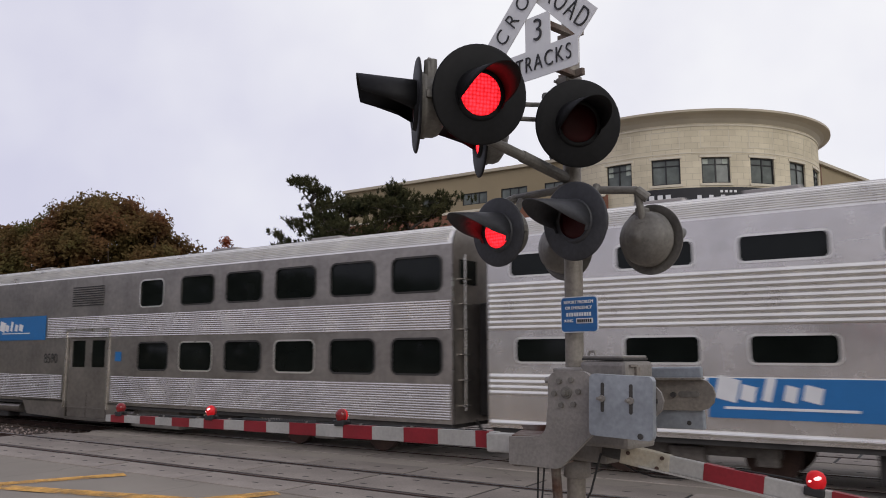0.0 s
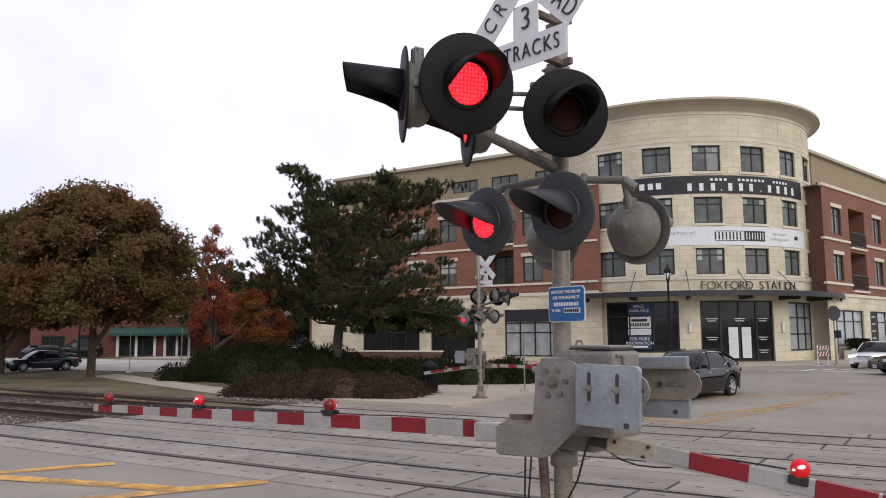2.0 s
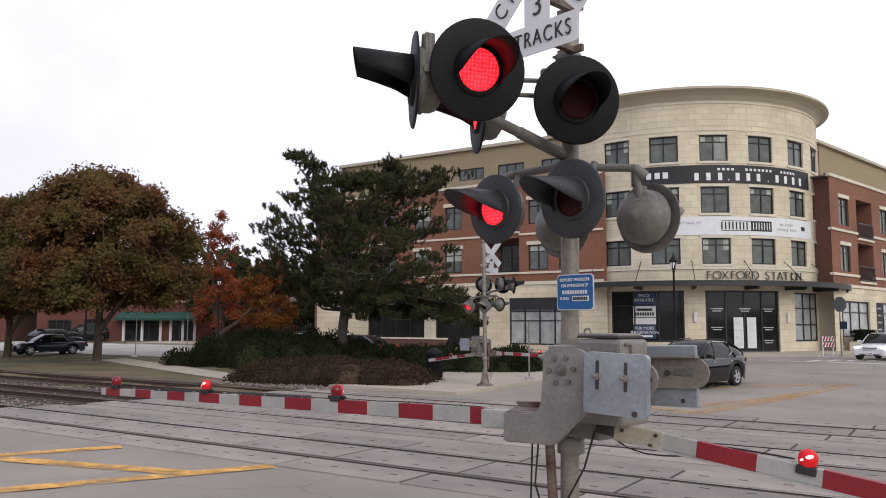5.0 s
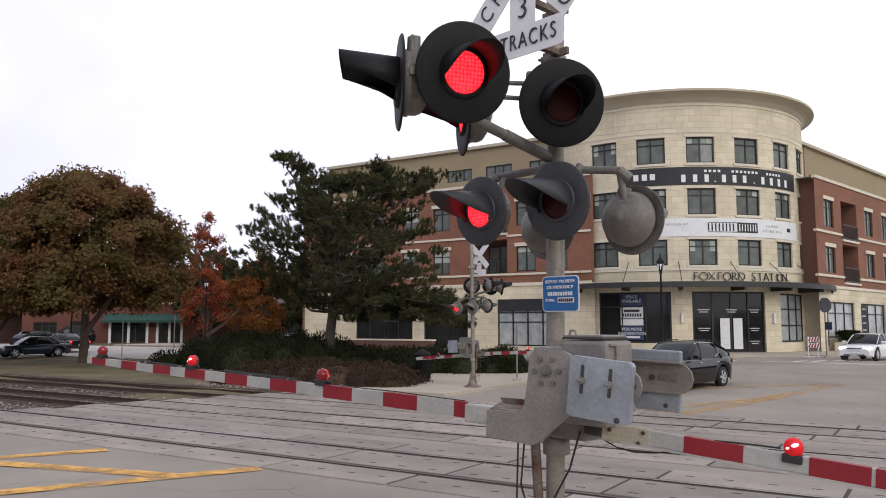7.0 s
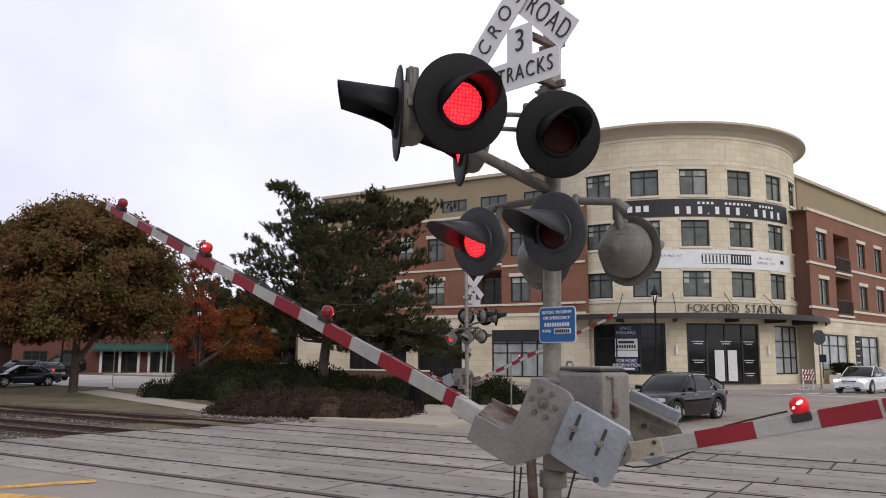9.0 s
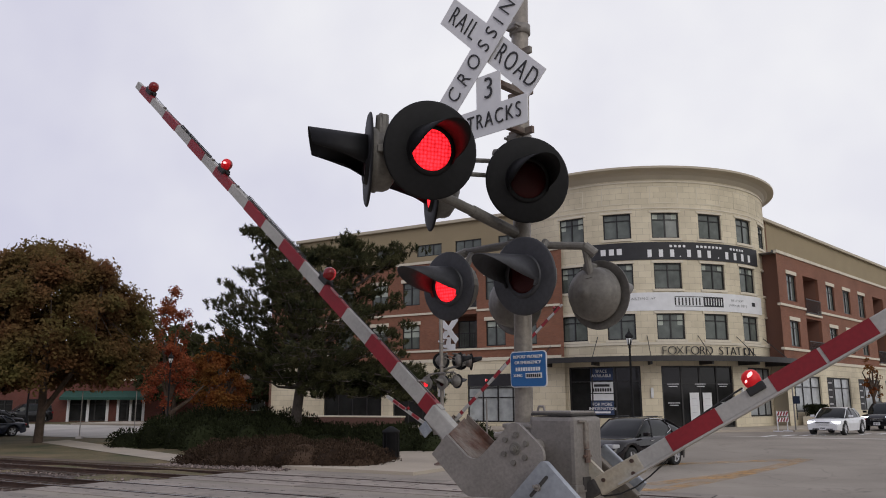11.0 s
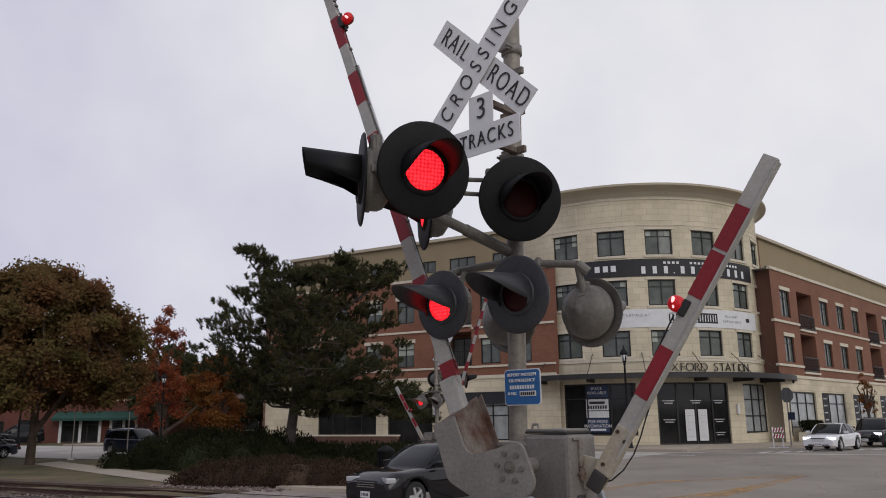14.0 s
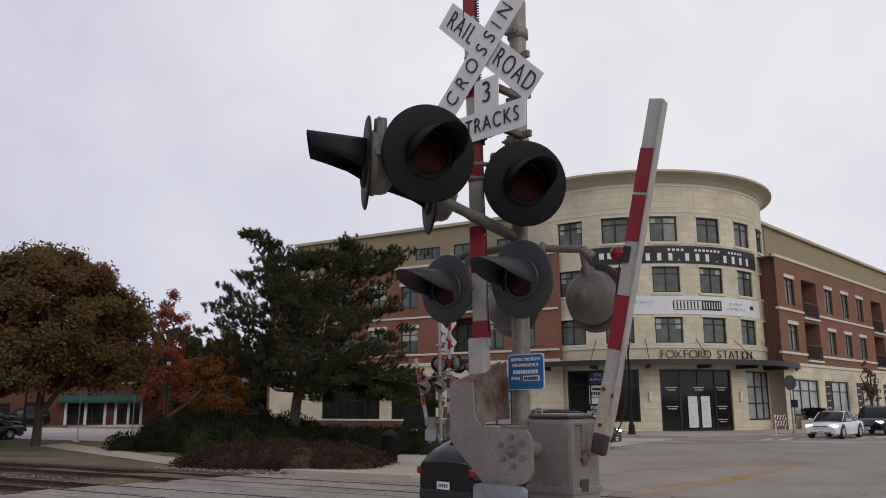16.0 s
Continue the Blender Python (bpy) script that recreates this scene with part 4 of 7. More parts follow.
def flasher(parent, m, side, disc_r, lens_r, visor=0.34, dark=BLACK, name="flasher", tunnel=False):
    """One red lamp: casting, round background, hood, and the diode board that turns over. Faces local -y."""
    rot = pose(0, 0, 0, 90, 0, 0)
    bm = bmesh.new()
    lathe(bm, [(lens_r + 0.06, -0.002), (lens_r + 0.075, -0.03), (lens_r + 0.075, -0.05), (lens_r + 0.066, -0.055), (lens_r + 0.066, -0.10), (lens_r + 0.052, -0.135), (lens_r * 1.05, -0.165), (lens_r * 0.6, -0.19), (0.03, -0.2), (0.025, -0.207), (0.003, -0.208)], rot, 32)
    box(bm, (0, 0.1, lens_r + 0.05), (0.07, 0.09, 0.09), bevel=0.015)
    box(bm, (lens_r + 0.075, 0.06, 0.01), (0.03, 0.05, 0.05), bevel=0.008)
    body = part(name, bm, BACKGREY, parent, "cast lamp housing", m)
    bm = bmesh.new()
    lathe(bm, [(lens_r + 0.008, 0.004), (disc_r * 0.96, 0.010), (disc_r, 0.003), (disc_r, -0.004), (disc_r * 0.96, 0.002), (lens_r + 0.008, -0.006), (lens_r + 0.008, 0.004)], rot, 48)
    part("background_disc", bm, dark, body)
    bm = bmesh.new()
    r0, k = lens_r * 1.13, 30
    rings = []
    for i in range(k + 1):
        a = radians(-32 + 244 * i / k) if tunnel else radians(-28 + 236 * i / k)
        length = visor * (0.12 + 0.88 * max(0.0, (math.sin(a) + 0.16) / 1.16) ** 0.6)
        if tunnel:
            length = visor * ((0.93 + 0.07 * math.sin(a)) if math.sin(a) > -0.15 else max(0.2, 0.92 + 1.4 * (math.sin(a) + 0.15)))
        row = []
        for rr in (r0, r0 + 0.005):
            for f in (0, 0.5, 1):
                slim = 0.2 if tunnel else 0.05
                drop = -0.066 * f if tunnel else 0.012 * f * f
                row.append(bm.verts.new((rr * (1 - slim * f) * math.cos(a), -0.004 - length * f, rr * (1 - slim * f) * math.sin(a) - drop)))
        rings.append(row)
    for p, q in zip(rings, rings[1:]):
        for i, j in ((0, 1), (1, 2), (2, 5), (5, 4), (4, 3), (3, 0)):
            bm.faces.new((p[i], p[j], q[j], q[i]))
    part("visor", bm, dark, body, smooth=True)
    bm = bmesh.new()
    lathe(bm, [(lens_r - 0.007, 0.016), (lens_r + 0.016, 0.03), (lens_r + 0.026, 0.004)], rot, 36)
    part("lens_ring", bm, dark, body)
    bm = bmesh.new()
    lathe(bm, [(lens_r, 0.004), (lens_r * 0.97, 0.012), (lens_r * 0.6, 0.022), (0.0002, 0.026)], rot, 32)
    lit = len(bm.faces)
    lathe(bm, [(lens_r, 0.004), (lens_r, -0.004), (lens_r * 0.97, -0.012), (lens_r * 0.6, -0.022), (0.0002, -0.026)], rot, 32)
    for i, f in enumerate(bm.faces):
        f.material_index = 0 if i < lit else 1
    board = part("diode_board", bm, [LEDRED, DARKLENS], body, "red diode lamp", smooth=True)
    FLIPS.append((board, side))
    return body


def arm_lamp(parent, m, side, lit=True):
    """A small red lamp on a gate arm."""
    bm = bmesh.new()
    box(bm, (0, 0, 0.02), (0.11, 0.08, 0.05), bevel=0.01)
    for s in (-1, 1):
        tube(bm, (s * 0.05, 0, 0.03), (s * 0.1, 0, 0.03), 0.012, seg=8)
    base = part("arm_lamp_base", bm, PLASTIC, parent, "", m)
    bm = bmesh.new()
    prof = [(0.04, 0.0), (0.05, 0.018), (0.054, 0.043), (0.049, 0.07), (0.032, 0.09), (0.003, 0.098)]
    lathe(bm, prof, None, 20)
    for f in bm.faces:
        f.material_index = 0 if f.calc_center_median().y < 0 else 1
    if lit:
        dome = set(bm.faces)
        for x, z, r in ((0.014, 0.06, 0.016), (-0.018, 0.04, 0.011)):
            bmesh.ops.create_icosphere(bm, subdivisions=2, radius=r, matrix=Matrix.Translation((x, -0.044, z)) @ Matrix.Rotation(radians(-25), 4, "Y") @ Matrix.Diagonal((1.5, 0.8, 0.75, 1)))
        for f in bm.faces:
            if f not in dome:
                f.material_index = 2
    d = part("arm_lamp", bm, [ARMLIT if lit else REDGLASS, REDGLASS, HOTSPOT], base, "red arm lamp", Matrix.Translation((0, 0, 0.04)), smooth=True)
    # deeper parts stay direct children of the arm
    d.parent = parent
    d.matrix_basis = m @ Matrix.Translation((0, 0, 0.04))
    if side:
        FLIPS.append((d, side))
    return d


def sign_plate(bm, cx, cz, w, h, ang, y0=-0.11, t=0.006):
    box(bm, (cx, y0, cz), (w, t, h), Matrix.Rotation(-radians(ang), 4, "Y"), bevel=0.0)


def crossing_signal(m, label, tall=True):
    g = thing("crossing_signal", m, label, "crossing signal", "crossing signals")
    bm = bmesh.new()
    lathe(bm, [(0.066, 0.3), (0.066, 4.1), (0.066, 5.32), (0.03, 5.36), (0.002, 5.37)], None, 24)
    lean = lambda z: Vector(((z - 1.9) * 0.0099, (z - 1.9) * 0.0076, 0))
    for v in bm.verts:
        v.co += lean(v.co.z)
    pole = part("pole", bm, POLEMETAL, g, "aged metal pole")
    bm = bmesh.new()
    lathe(bm, [(0.3, 0.0), (0.29, 0.06), (0.17, 0.1), (0.12, 0.3), (0.09, 0.55), (0.07, 0.58)], None, 20)
    part("base_casting", bm, RUSTY, g)
    for z in (4.15, 3.35, 3.1, 5.05):
        bm = bmesh.new()
        lathe(bm, [(0.068, z - 0.04), (0.082, z - 0.035), (0.082, z + 0.035), (0.068, z + 0.04)], None, 20)
        box(bm, (0, -0.095, z), (0.1, 0.04, 0.05), bevel=0.008)
        for s in (-1, 1):
            tube(bm, (s * 0.05, -0.13, z), (s * 0.05, -0.06, z), 0.012, seg=6)
        for v in bm.verts:
            v.co += lean(z)
        part("pole_clamp", bm, GALV, g)
    # crossbuck
    bm = bmesh.new()
    sign_plate(bm, -0.165, 4.955, 1.28, 0.235, -45, -0.105)
    rail = part("crossbuck_board", bm, WHITESIGN, g, "white crossing board")
    bm = bmesh.new()
    sign_plate(bm, -0.18, 4.97, 1.22, 0.23, 45, -0.125)
    cross = part("crossbuck_board", bm, WHITESIGN, g, "white crossing board")
    at = lambda cx, cz, ang, y: Matrix.Translation((cx, y, cz)) @ Matrix.Rotation(-radians(ang), 4, "Y")
    for word, off in (("RAIL", -0.385), ("ROAD", 0.37)):
        letters(word, 0.215, SIGNBLACK, rail, at(-0.165, 4.955, -45, -0.112) @ Matrix.Translation((off, 0, 0)), squeeze=0.74, thin=-0.003, space=1.22)
    letters("CROSSING", 0.205, SIGNBLACK, cross, at(-0.18, 4.97, 45, -0.132), squeeze=0.76, thin=-0.003, space=1.6)
    # three tracks plate
    bm = bmesh.new()
    prism(bm, [(-0.53, 4.22), (0.185, 4.22), (0.2, 4.235), (0.2, 4.435), (0.185, 4.45), (-0.055, 4.45), (-0.055, 4.69), (-0.07, 4.71), (-0.285, 4.71), (-0.30, 4.69), (-0.30, 4.45), (-0.53, 4.45)], -0.118, -0.110)
    tp = part("track_count_plate", bm, WHITESIGN, g, "white plate for three tracks")
    letters("TRACKS", 0.175, SIGNBLACK, tp, at(-0.125, 4.335, 0, -0.124), squeeze=0.74, thin=-0.002, space=1.2)
    letters("3", 0.25, SIGNBLACK, tp, at(-0.17, 4.585, 0, -0.124), squeeze=0.9, thin=-0.003)
    # the boards stand off the pole, in front of the raised arm
    off = Matrix.Translation((3.49 * 0.055, -4.505 * 0.055, 2.2 * 0.055)) @ Matrix.Scale(0.945, 4)
    for board in (rail, cross, tp):
        board.matrix_basis = off
    for z in (4.3, 4.62, 4.97):
        bm = bmesh.new()
        zz = 2.2 + (z - 2.2) * 0.945
        box(bm, (0.1, -0.2, zz), (0.05, 0.28, 0.04))
        box(bm, (0.08, -0.05, zz), (0.22, 0.03, 0.05))
        part("sign_bracket", bm, RUSTY, g)
    # blue notice
    bm = bmesh.new()
    rounded = lambda w, h, r: [(0.13 + sx * (w / 2 - r) + r * math.cos(a), 2.43 + sz * (h / 2 - r) + r * math.sin(a)) for sx, sz, a0 in ((1, 1, 0), (-1, 1, 90), (-1, -1, 180), (1, -1, 270)) for a in (radians(a0 + 22.5 * i) for i in range(5))]
    prism(bm, rounded(0.318, 0.25, 0.028), -0.1, -0.095)
    part("notice_rim", bm, WHITESIGN, g)
    bm = bmesh.new()
    prism(bm, rounded(0.304, 0.236, 0.024), -0.1035, -0.1005)
    ens = part("notice_plate", bm, SIGNBLUE, g, "blue emergency notice plate")
    for k, (w, s) in enumerate((("REPORT PROBLEM", 0.031), ("OR EMERGENCY", 0.031))):
        letters(w, s, WHITESIGN, ens, at(0.13, 2.515 - 0.04 * k, 0, -0.106))
    letters("X-ING", 0.028, WHITESIGN, ens, at(0.042, 2.385, 0, -0.106))
    bm = bmesh.new()
    for i in range(10):
        box(bm, (0.03 + 0.022 * i, -0.105, 2.43), (0.014, 0.004, 0.026))
    part("plain_bars", bm, WHITESIGN, ens)
    bm = bmesh.new()
    box(bm, (0.18, -0.105, 2.385), (0.14, 0.004, 0.036))
    plate = part("number_strip", bm, WHITESIGN, ens)
    bm = bmesh.new()
    for i in range(7):
        box(bm, (0.126 + 0.018 * i, -0.109, 2.385), (0.011, 0.004, 0.022))
    part("plain_bars", bm, SIGNBLACK, ens)
    # lower lamp pairs on a cross arm
    bm = bmesh.new()
    tube(bm, (-0.42, -0.12, 3.33), (0.05, -0.12, 3.33), 0.03, seg=12)
    tube(bm, (-0.42, -0.12, 3.33), (-0.46, -0.22, 3.28), 0.034, seg=10)
    tube(bm, (0.05, -0.05, 3.33), (0.5, 0.1, 3.28), 0.028, seg=12)
    tube(bm, (0.5, 0.1, 3.28), (0.56, 0.14, 3.22), 0.036, seg=10)
    tube(bm, (-0.3, 0.14, 3.28), (0.0, 0.05, 3.33), 0.028, seg=12)
    part("cross_arm", bm, BACKGREY, g)
    flasher(g, pose(-0.34, -0.41, 3.03, 4, 0, 0), "L", 0.25, 0.122, 0.46, DARKGREY)
    flasher(g, pose(0.352, -0.41, 3.025, 4, 0, 0), "R", 0.262, 0.122, 0.46, DARKGREY)
    flasher(g, pose(0.475, 0.30, 2.955, 0, 0, 180), "L", 0.25, 0.122, 0.36, BACKGREY)
    flasher(g, pose(-0.28, 0.30, 2.965, 0, 0, 180), "R", 0.25, 0.122, 0.36, BACKGREY)
    for x, y in ((-0.34, -0.25), (0.35, -0.25), (0.50, 0.16), (-0.24, 0.16)):
        bm = bmesh.new()
        z0 = 3.05 if y < 0 else 2.98
        tube(bm, (x, y, z0 + 0.1), (x, y * 0.6, 3.3), 0.026, seg=10)
        tube(bm, (x, y, z0 + 0.1), (x, y * 1.3, z0 + 0.02), 0.05, 0.03, seg=10)
        part("lamp_bracket", bm, BACKGREY, g)
    # upper pairs on an arm that reaches over the kerb
    bm = bmesh.new()
    tube(bm, (0.0, 0.0, 3.42), (-0.02, -0.5, 3.52), 0.042, seg=14)
    tube(bm, (-0.02, -0.5, 3.52), (-0.02, -1.36, 3.66), 0.036, seg=14)
    tube(bm, (0, -0.02, 3.98), (-0.02, -0.75, 3.84), 0.017, seg=8)
    tube(bm, (0, -0.02, 3.86), (-0.02, -0.9, 3.72), 0.017, seg=8)
    part("outreach_arm", bm, BACKGREY, g)
    flasher(g, pose(0.215, -1.145, 3.757, 10, 0, 66), "L", 0.312, 0.138, 0.42)
    flasher(g, pose(0.262, -0.225, 3.743, 10, 0, 55), "R", 0.305, 0.138, 0.42)
    flasher(g, pose(-0.17, -1.33, 3.74, 0, 0, -35), "R", 0.305, 0.138, 0.385, tunnel=True)
    flasher(g, pose(-0.40, -0.52, 3.74, 0, 0, -35), "L", 0.305, 0.138, 0.385, tunnel=True)
    for x, y in ((0.04, -1.16), (0.07, -0.24), (-0.04, -1.33), (-0.22, -0.52)):
        bm = bmesh.new()
        tube(bm, (x, y, 3.8), (x, y, 4.0), 0.05, 0.04, seg=12)
        tube(bm, (x, y, 3.98), (-0.02, y, 4.0), 0.034, seg=10)
        if y < -1:
            tube(bm, (-0.02, y, 4.0), (-0.02, y, 3.6), 0.03, seg=10)
        part("lamp_bracket", bm, BACKGREY, g)
    # mechanism box
    bm = bmesh.new()
    box(bm, (0.375, -0.03, 1.83), (0.365, 0.32, 0.56), bevel=0.028)
    box(bm, (0.375, -0.03, 1.66), (0.385, 0.34, 0.05), bevel=0.012)
    mech = part("mechanism_box", bm, GALV, g, "grey cast gate mechanism box")
    bm = bmesh.new()
    box(bm, (0.365, -0.03, 2.122), (0.335, 0.29, 0.016), bevel=0.006)
    part("lid_gasket", bm, UNDER, mech)
    bm = bmesh.new()
    box(bm, (0.362, -0.03, 2.137), (0.325, 0.28, 0.018), bevel=0.008)
    for p, q in (((0.24, -0.15, 2.14), (0.25, -0.15, 2.175)), ((0.25, -0.15, 2.175), (0.29, -0.15, 2.175)), ((0.29, -0.15, 2.175), (0.3, -0.15, 2.14))):
        tube(bm, p, q, 0.008, seg=6)
    part("lid", bm, GALV, mech)
    bm = bmesh.new()
    box(bm, (0.563, -0.07, 1.99), (0.03, 0.04, 0.17), bevel=0.006)
    tube(bm, (0.566, -0.07, 2.08), (0.566, -0.15, 2.08), 0.01, seg=6)
    tube(bm, (0.572, -0.07, 1.9), (0.572, -0.07, 1.82), 0.02, seg=8)
    tube(bm, (0.572, -0.11, 1.86), (0.572, -0.03, 1.86), 0.009, seg=6)
    part("latch", bm, RUSTY, mech, "rusted latch")
    bm = bmesh.new()
    box(bm, (0.562, -0.07, 1.69), (0.012, 0.085, 0.08), bevel=0.003)
    part("maker_plate", bm, UNDER, mech)
    bm = bmesh.new()
    box(bm, (0.085, -0.06, 1.99), (0.23, 0.26, 0.15), bevel=0.022)
    box(bm, (0.09, -0.06, 2.045), (0.25, 0.28, 0.03), bevel=0.01)
    tube(bm, (0.27, -0.42, 1.915), (0.27, 0.45, 1.915), 0.05, seg=16)
    box(bm, (0.15, 0.02, 1.5), (0.34, 0.22, 0.14), bevel=0.02)
    tube(bm, (-0.04, -0.18, 1.98), (-0.1, -0.2, 1.975), 0.028, 0.022, seg=10)
    lathe(bm, [(0.067, 1.3), (0.095, 1.31), (0.095, 1.42), (0.067, 1.43)], None, 20)
    part("shaft_housing", bm, GALV, g)
    bm = bmesh.new()
    tube(bm, (-0.1, -0.12, 1.5), (-0.06, -0.1, 0.6), 0.035, seg=10)
    part("conduit", bm, RUSTY, g)
    bm = bmesh.new()
    for pts in ([(-0.12, -0.2, 1.45), (-0.16, -0.2, 1.1), (-0.1, -0.16, 0.85), (-0.02, -0.1, 0.7)], [(-0.18, -0.2, 1.45), (-0.2, -0.2, 1.0), (-0.1, -0.14, 0.6)], [(0.28, -0.1, 1.5), (0.22, -0.14, 1.25), (0.1, -0.1, 1.1), (0.02, -0.07, 1.0)]):
        for p, q in zip(pts, pts[1:]):
            tube(bm, p, q, 0.007, seg=6)
    part("cable", bm, CABLE, g)
    # ---- long arm: origin on the shaft, level along -x ----
    bm = bmesh.new()
    curve = lambda cx, cz, r, a0, a1: [(cx + r * math.cos(radians(a0 + (a1 - a0) * i / 6)), cz + r * math.sin(radians(a0 + (a1 - a0) * i / 6))) for i in range(7)]
    plate = curve(-0.06, 0.06, 0.075, 90, 180) + [(-0.14, -0.05)] + curve(-0.255, -0.19, 0.098, 0, -90) + [(-0.45, -0.291), (-0.456, -0.47)] + curve(-0.11, -0.38, 0.1, -90, -45) + [(0.2, -0.23), (0.22, -0.02)] + curve(0.1, 0.03, 0.105, 0, 90)
    prism(bm, plate, -0.235, -0.205)
    arm = part("gate_arm", bm, GALV, g, "galvanised gate arm bracket", pose(0.27, -0.25, 1.915))
    bm = bmesh.new()
    for i in range(6):
        a = radians(60 * i + 4)
        tube(bm, (0.088 * math.cos(a), -0.252, 0.088 * math.sin(a)), (0.088 * math.cos(a), -0.2, 0.088 * math.sin(a)), 0.017, 0.019, seg=10)
    tube(bm, (0, -0.245, 0), (0, -0.2, 0), 0.038, 0.042, seg=18)
    tube(bm, (0, -0.262, 0), (0, -0.24, 0), 0.026, seg=6)
    tube(bm, (0, -0.275, 0), (0, -0.26, 0), 0.014, seg=10)
    part("hub_bolts", bm, BACKGREY, arm)
    bm = bmesh.new()

    def slab(low, up):
        a, c = [bm.verts.new(v) for v in low], [bm.verts.new(v) for v in up]
        bm.faces.new(a)
        bm.faces.new(c[::-1])
        for i in range(len(a)):
            bm.faces.new((a[i], a[(i + 1) % len(a)], c[(i + 1) % len(a)], c[i]))
    web = [(-0.45, -0.204), (-0.17, -0.204), (-0.2, 0.15), (-0.6, 0.15)]
    slab([(x, y, -0.297) for x, y in web], [(x, y, -0.285) for x, y in web])
    slab([(-0.455, -0.204, -0.47), (-0.455, -0.204, -0.297), (-0.6, 0.15, -0.297)], [(-0.445, -0.204, -0.47), (-0.445, -0.204, -0.297), (-0.59, 0.15, -0.297)])
    back = [(-0.6, -0.25), (-0.2, -0.24), (-0.19, -0.42), (-0.5, -0.43)]
    slab([(x, 0.151, z) for x, z in back], [(x, 0.165, z) for x, z in back])
    box(bm, (-0.32, -0.03, -0.478), (0.28, 0.34, 0.012))
    part("arm_socket", bm, RUSTY, arm, "rusted arm socket")
    bm = bmesh.new()
    box(bm, (-0.55, -0.02, -0.36), (0.42, 0.09, 0.13), bevel=0.012)
    part("arm_sleeve", bm, ARMWHITE, arm)
    bm = bmesh.new()
    vs = []
    for x, hh, dd in ((-0.7, 0.056, 0.026), (-3.2, 0.046, 0.024), (-6.04, 0.036, 0.02)):
        vs.append([bm.verts.new((x, sy * dd, -0.345 + sz * hh)) for sy, sz in ((-1, -1), (1, -1), (1, 1), (-1, 1))])
    for p, q in zip(vs, vs[1:]):
        for i in range(4):
            bm.faces.new((p[i], p[(i + 1) % 4], q[(i + 1) % 4], q[i]))
    bm.faces.new(vs[0])
    bm.faces.new(vs[-1][::-1])
    part("arm_beam", bm, ARMWHITE, arm, "grey-white reflective arm")
    for a0, a1 in ((0.76, 0.88), (1.23, 1.57), (1.91, 2.24), (2.57, 2.91), (3.23, 3.55), (3.86, 4.18), (4.43, 4.73), (5.04, 5.33), (5.65, 5.93)):
        x0, x1 = -a1, -a0
        f = -((x0 + x1) / 2 + 0.7) / 5.34
        bm = bmesh.new()
        box(bm, ((x0 + x1) / 2, 0, -0.345), (x1 - x0, 0.058 - 0.012 * f, 0.116 - 0.04 * f))
        part("red_band", bm, ARMRED, arm)
    bm = bmesh.new()
    pts = [(-0.8, -0.285)] + [(-0.8 - 0.34 * i, -0.277 - 0.0008 * i - (0.006 if i % 2 else 0)) for i in range(1, 16)]
    for (x0, z0), (x1, z1) in zip(pts, pts[1:]):
        tube(bm, (x0, 0.0, z0), (x1, 0.0, z1), 0.004, seg=6)
    for i in range(46):
        x = -2.6 - 0.022 * i
        tube(bm, (x, -0.012, -0.295), (x - 0.012, 0.012, -0.272), 0.006, seg=5)
    for i in range(30):
        x = -4.35 - 0.022 * i
        tube(bm, (x, -0.012, -0.305), (x - 0.012, 0.012, -0.282), 0.006, seg=5)
    part("arm_cable", bm, CABLE, arm)
    for x in (-1.0, -1.5, -2.05, -2.7, -3.2, -3.8, -4.3, -4.9, -5.4):
        bm = bmesh.new()
        box(bm, (x, 0, -0.29 - 0.002 * (-x)), (0.02, 0.03, 0.03))
        part("cable_clip", bm, GALV, arm)
    arm_lamp(arm, pose(-2.28, 0, -0.30), "R")
    arm_lamp(arm, pose(-4.09, 0, -0.305), "L")
    arm_lamp(arm, pose(-5.76, 0, -0.31), "", False)
    # counterweights: a slotted zinc plate in front, a round-ended bracket behind
    tip = Matrix.Rotation(radians(3.2), 4, "Y")
    sit = lambda x, y, z: Matrix.Translation((0.41, 0, -0.075)) @ tip @ Vector((x, y, z))
    bm = bmesh.new()
    slabs = curve(0.175, 0.155, 0.03, 0, 90) + curve(-0.175, 0.155, 0.03, 90, 180) + curve(-0.175, -0.155, 0.03, 180, 270) + curve(0.175, -0.155, 0.03, 270, 360)
    prism(bm, slabs, -0.325, -0.275, Matrix.Translation((0.41, 0, -0.075)) @ tip)
    w = part("counterweight", bm, BLUEGALV, arm, "scratched zinc counterweight plate")
    for x in (-0.115, 0.07):
        bm = bmesh.new()
        slot = curve(x, 0.125, 0.011, 0, 180) + curve(x, -0.03, 0.011, 180, 360)
        prism(bm, slot, -0.328, -0.322, Matrix.Translation((0.41, 0, -0.075)) @ tip)
        part("bolt_slot", bm, UNDER, w)
        bm = bmesh.new()
        tube(bm, sit(x, -0.32, 0.04), sit(x - 0.012, -0.37, 0.04), 0.010, seg=8)
        tube(bm, sit(x, -0.325, 0.04), sit(x, -0.342, 0.04), 0.022, seg=6)
        part("weight_bolt", bm, GALV, w)
    bm = bmesh.new()
    tube(bm, sit(0.13, -0.332, -0.163), sit(0.13, -0.32, -0.163), 0.018, seg=8)
    part("weight_bolt", bm, UNDER, w)
    bm = bmesh.new()
    prism(bm, [(0.3, -0.147)] + curve(0.555, -0.043, 0.104, -90, 90) + [(0.3, 0.061)], -0.27, -0.25)
    prism(bm, [(0.16, -0.1), (0.45, -0.1), (0.45, 0.02), (0.16, 0.02)], -0.252, -0.2)
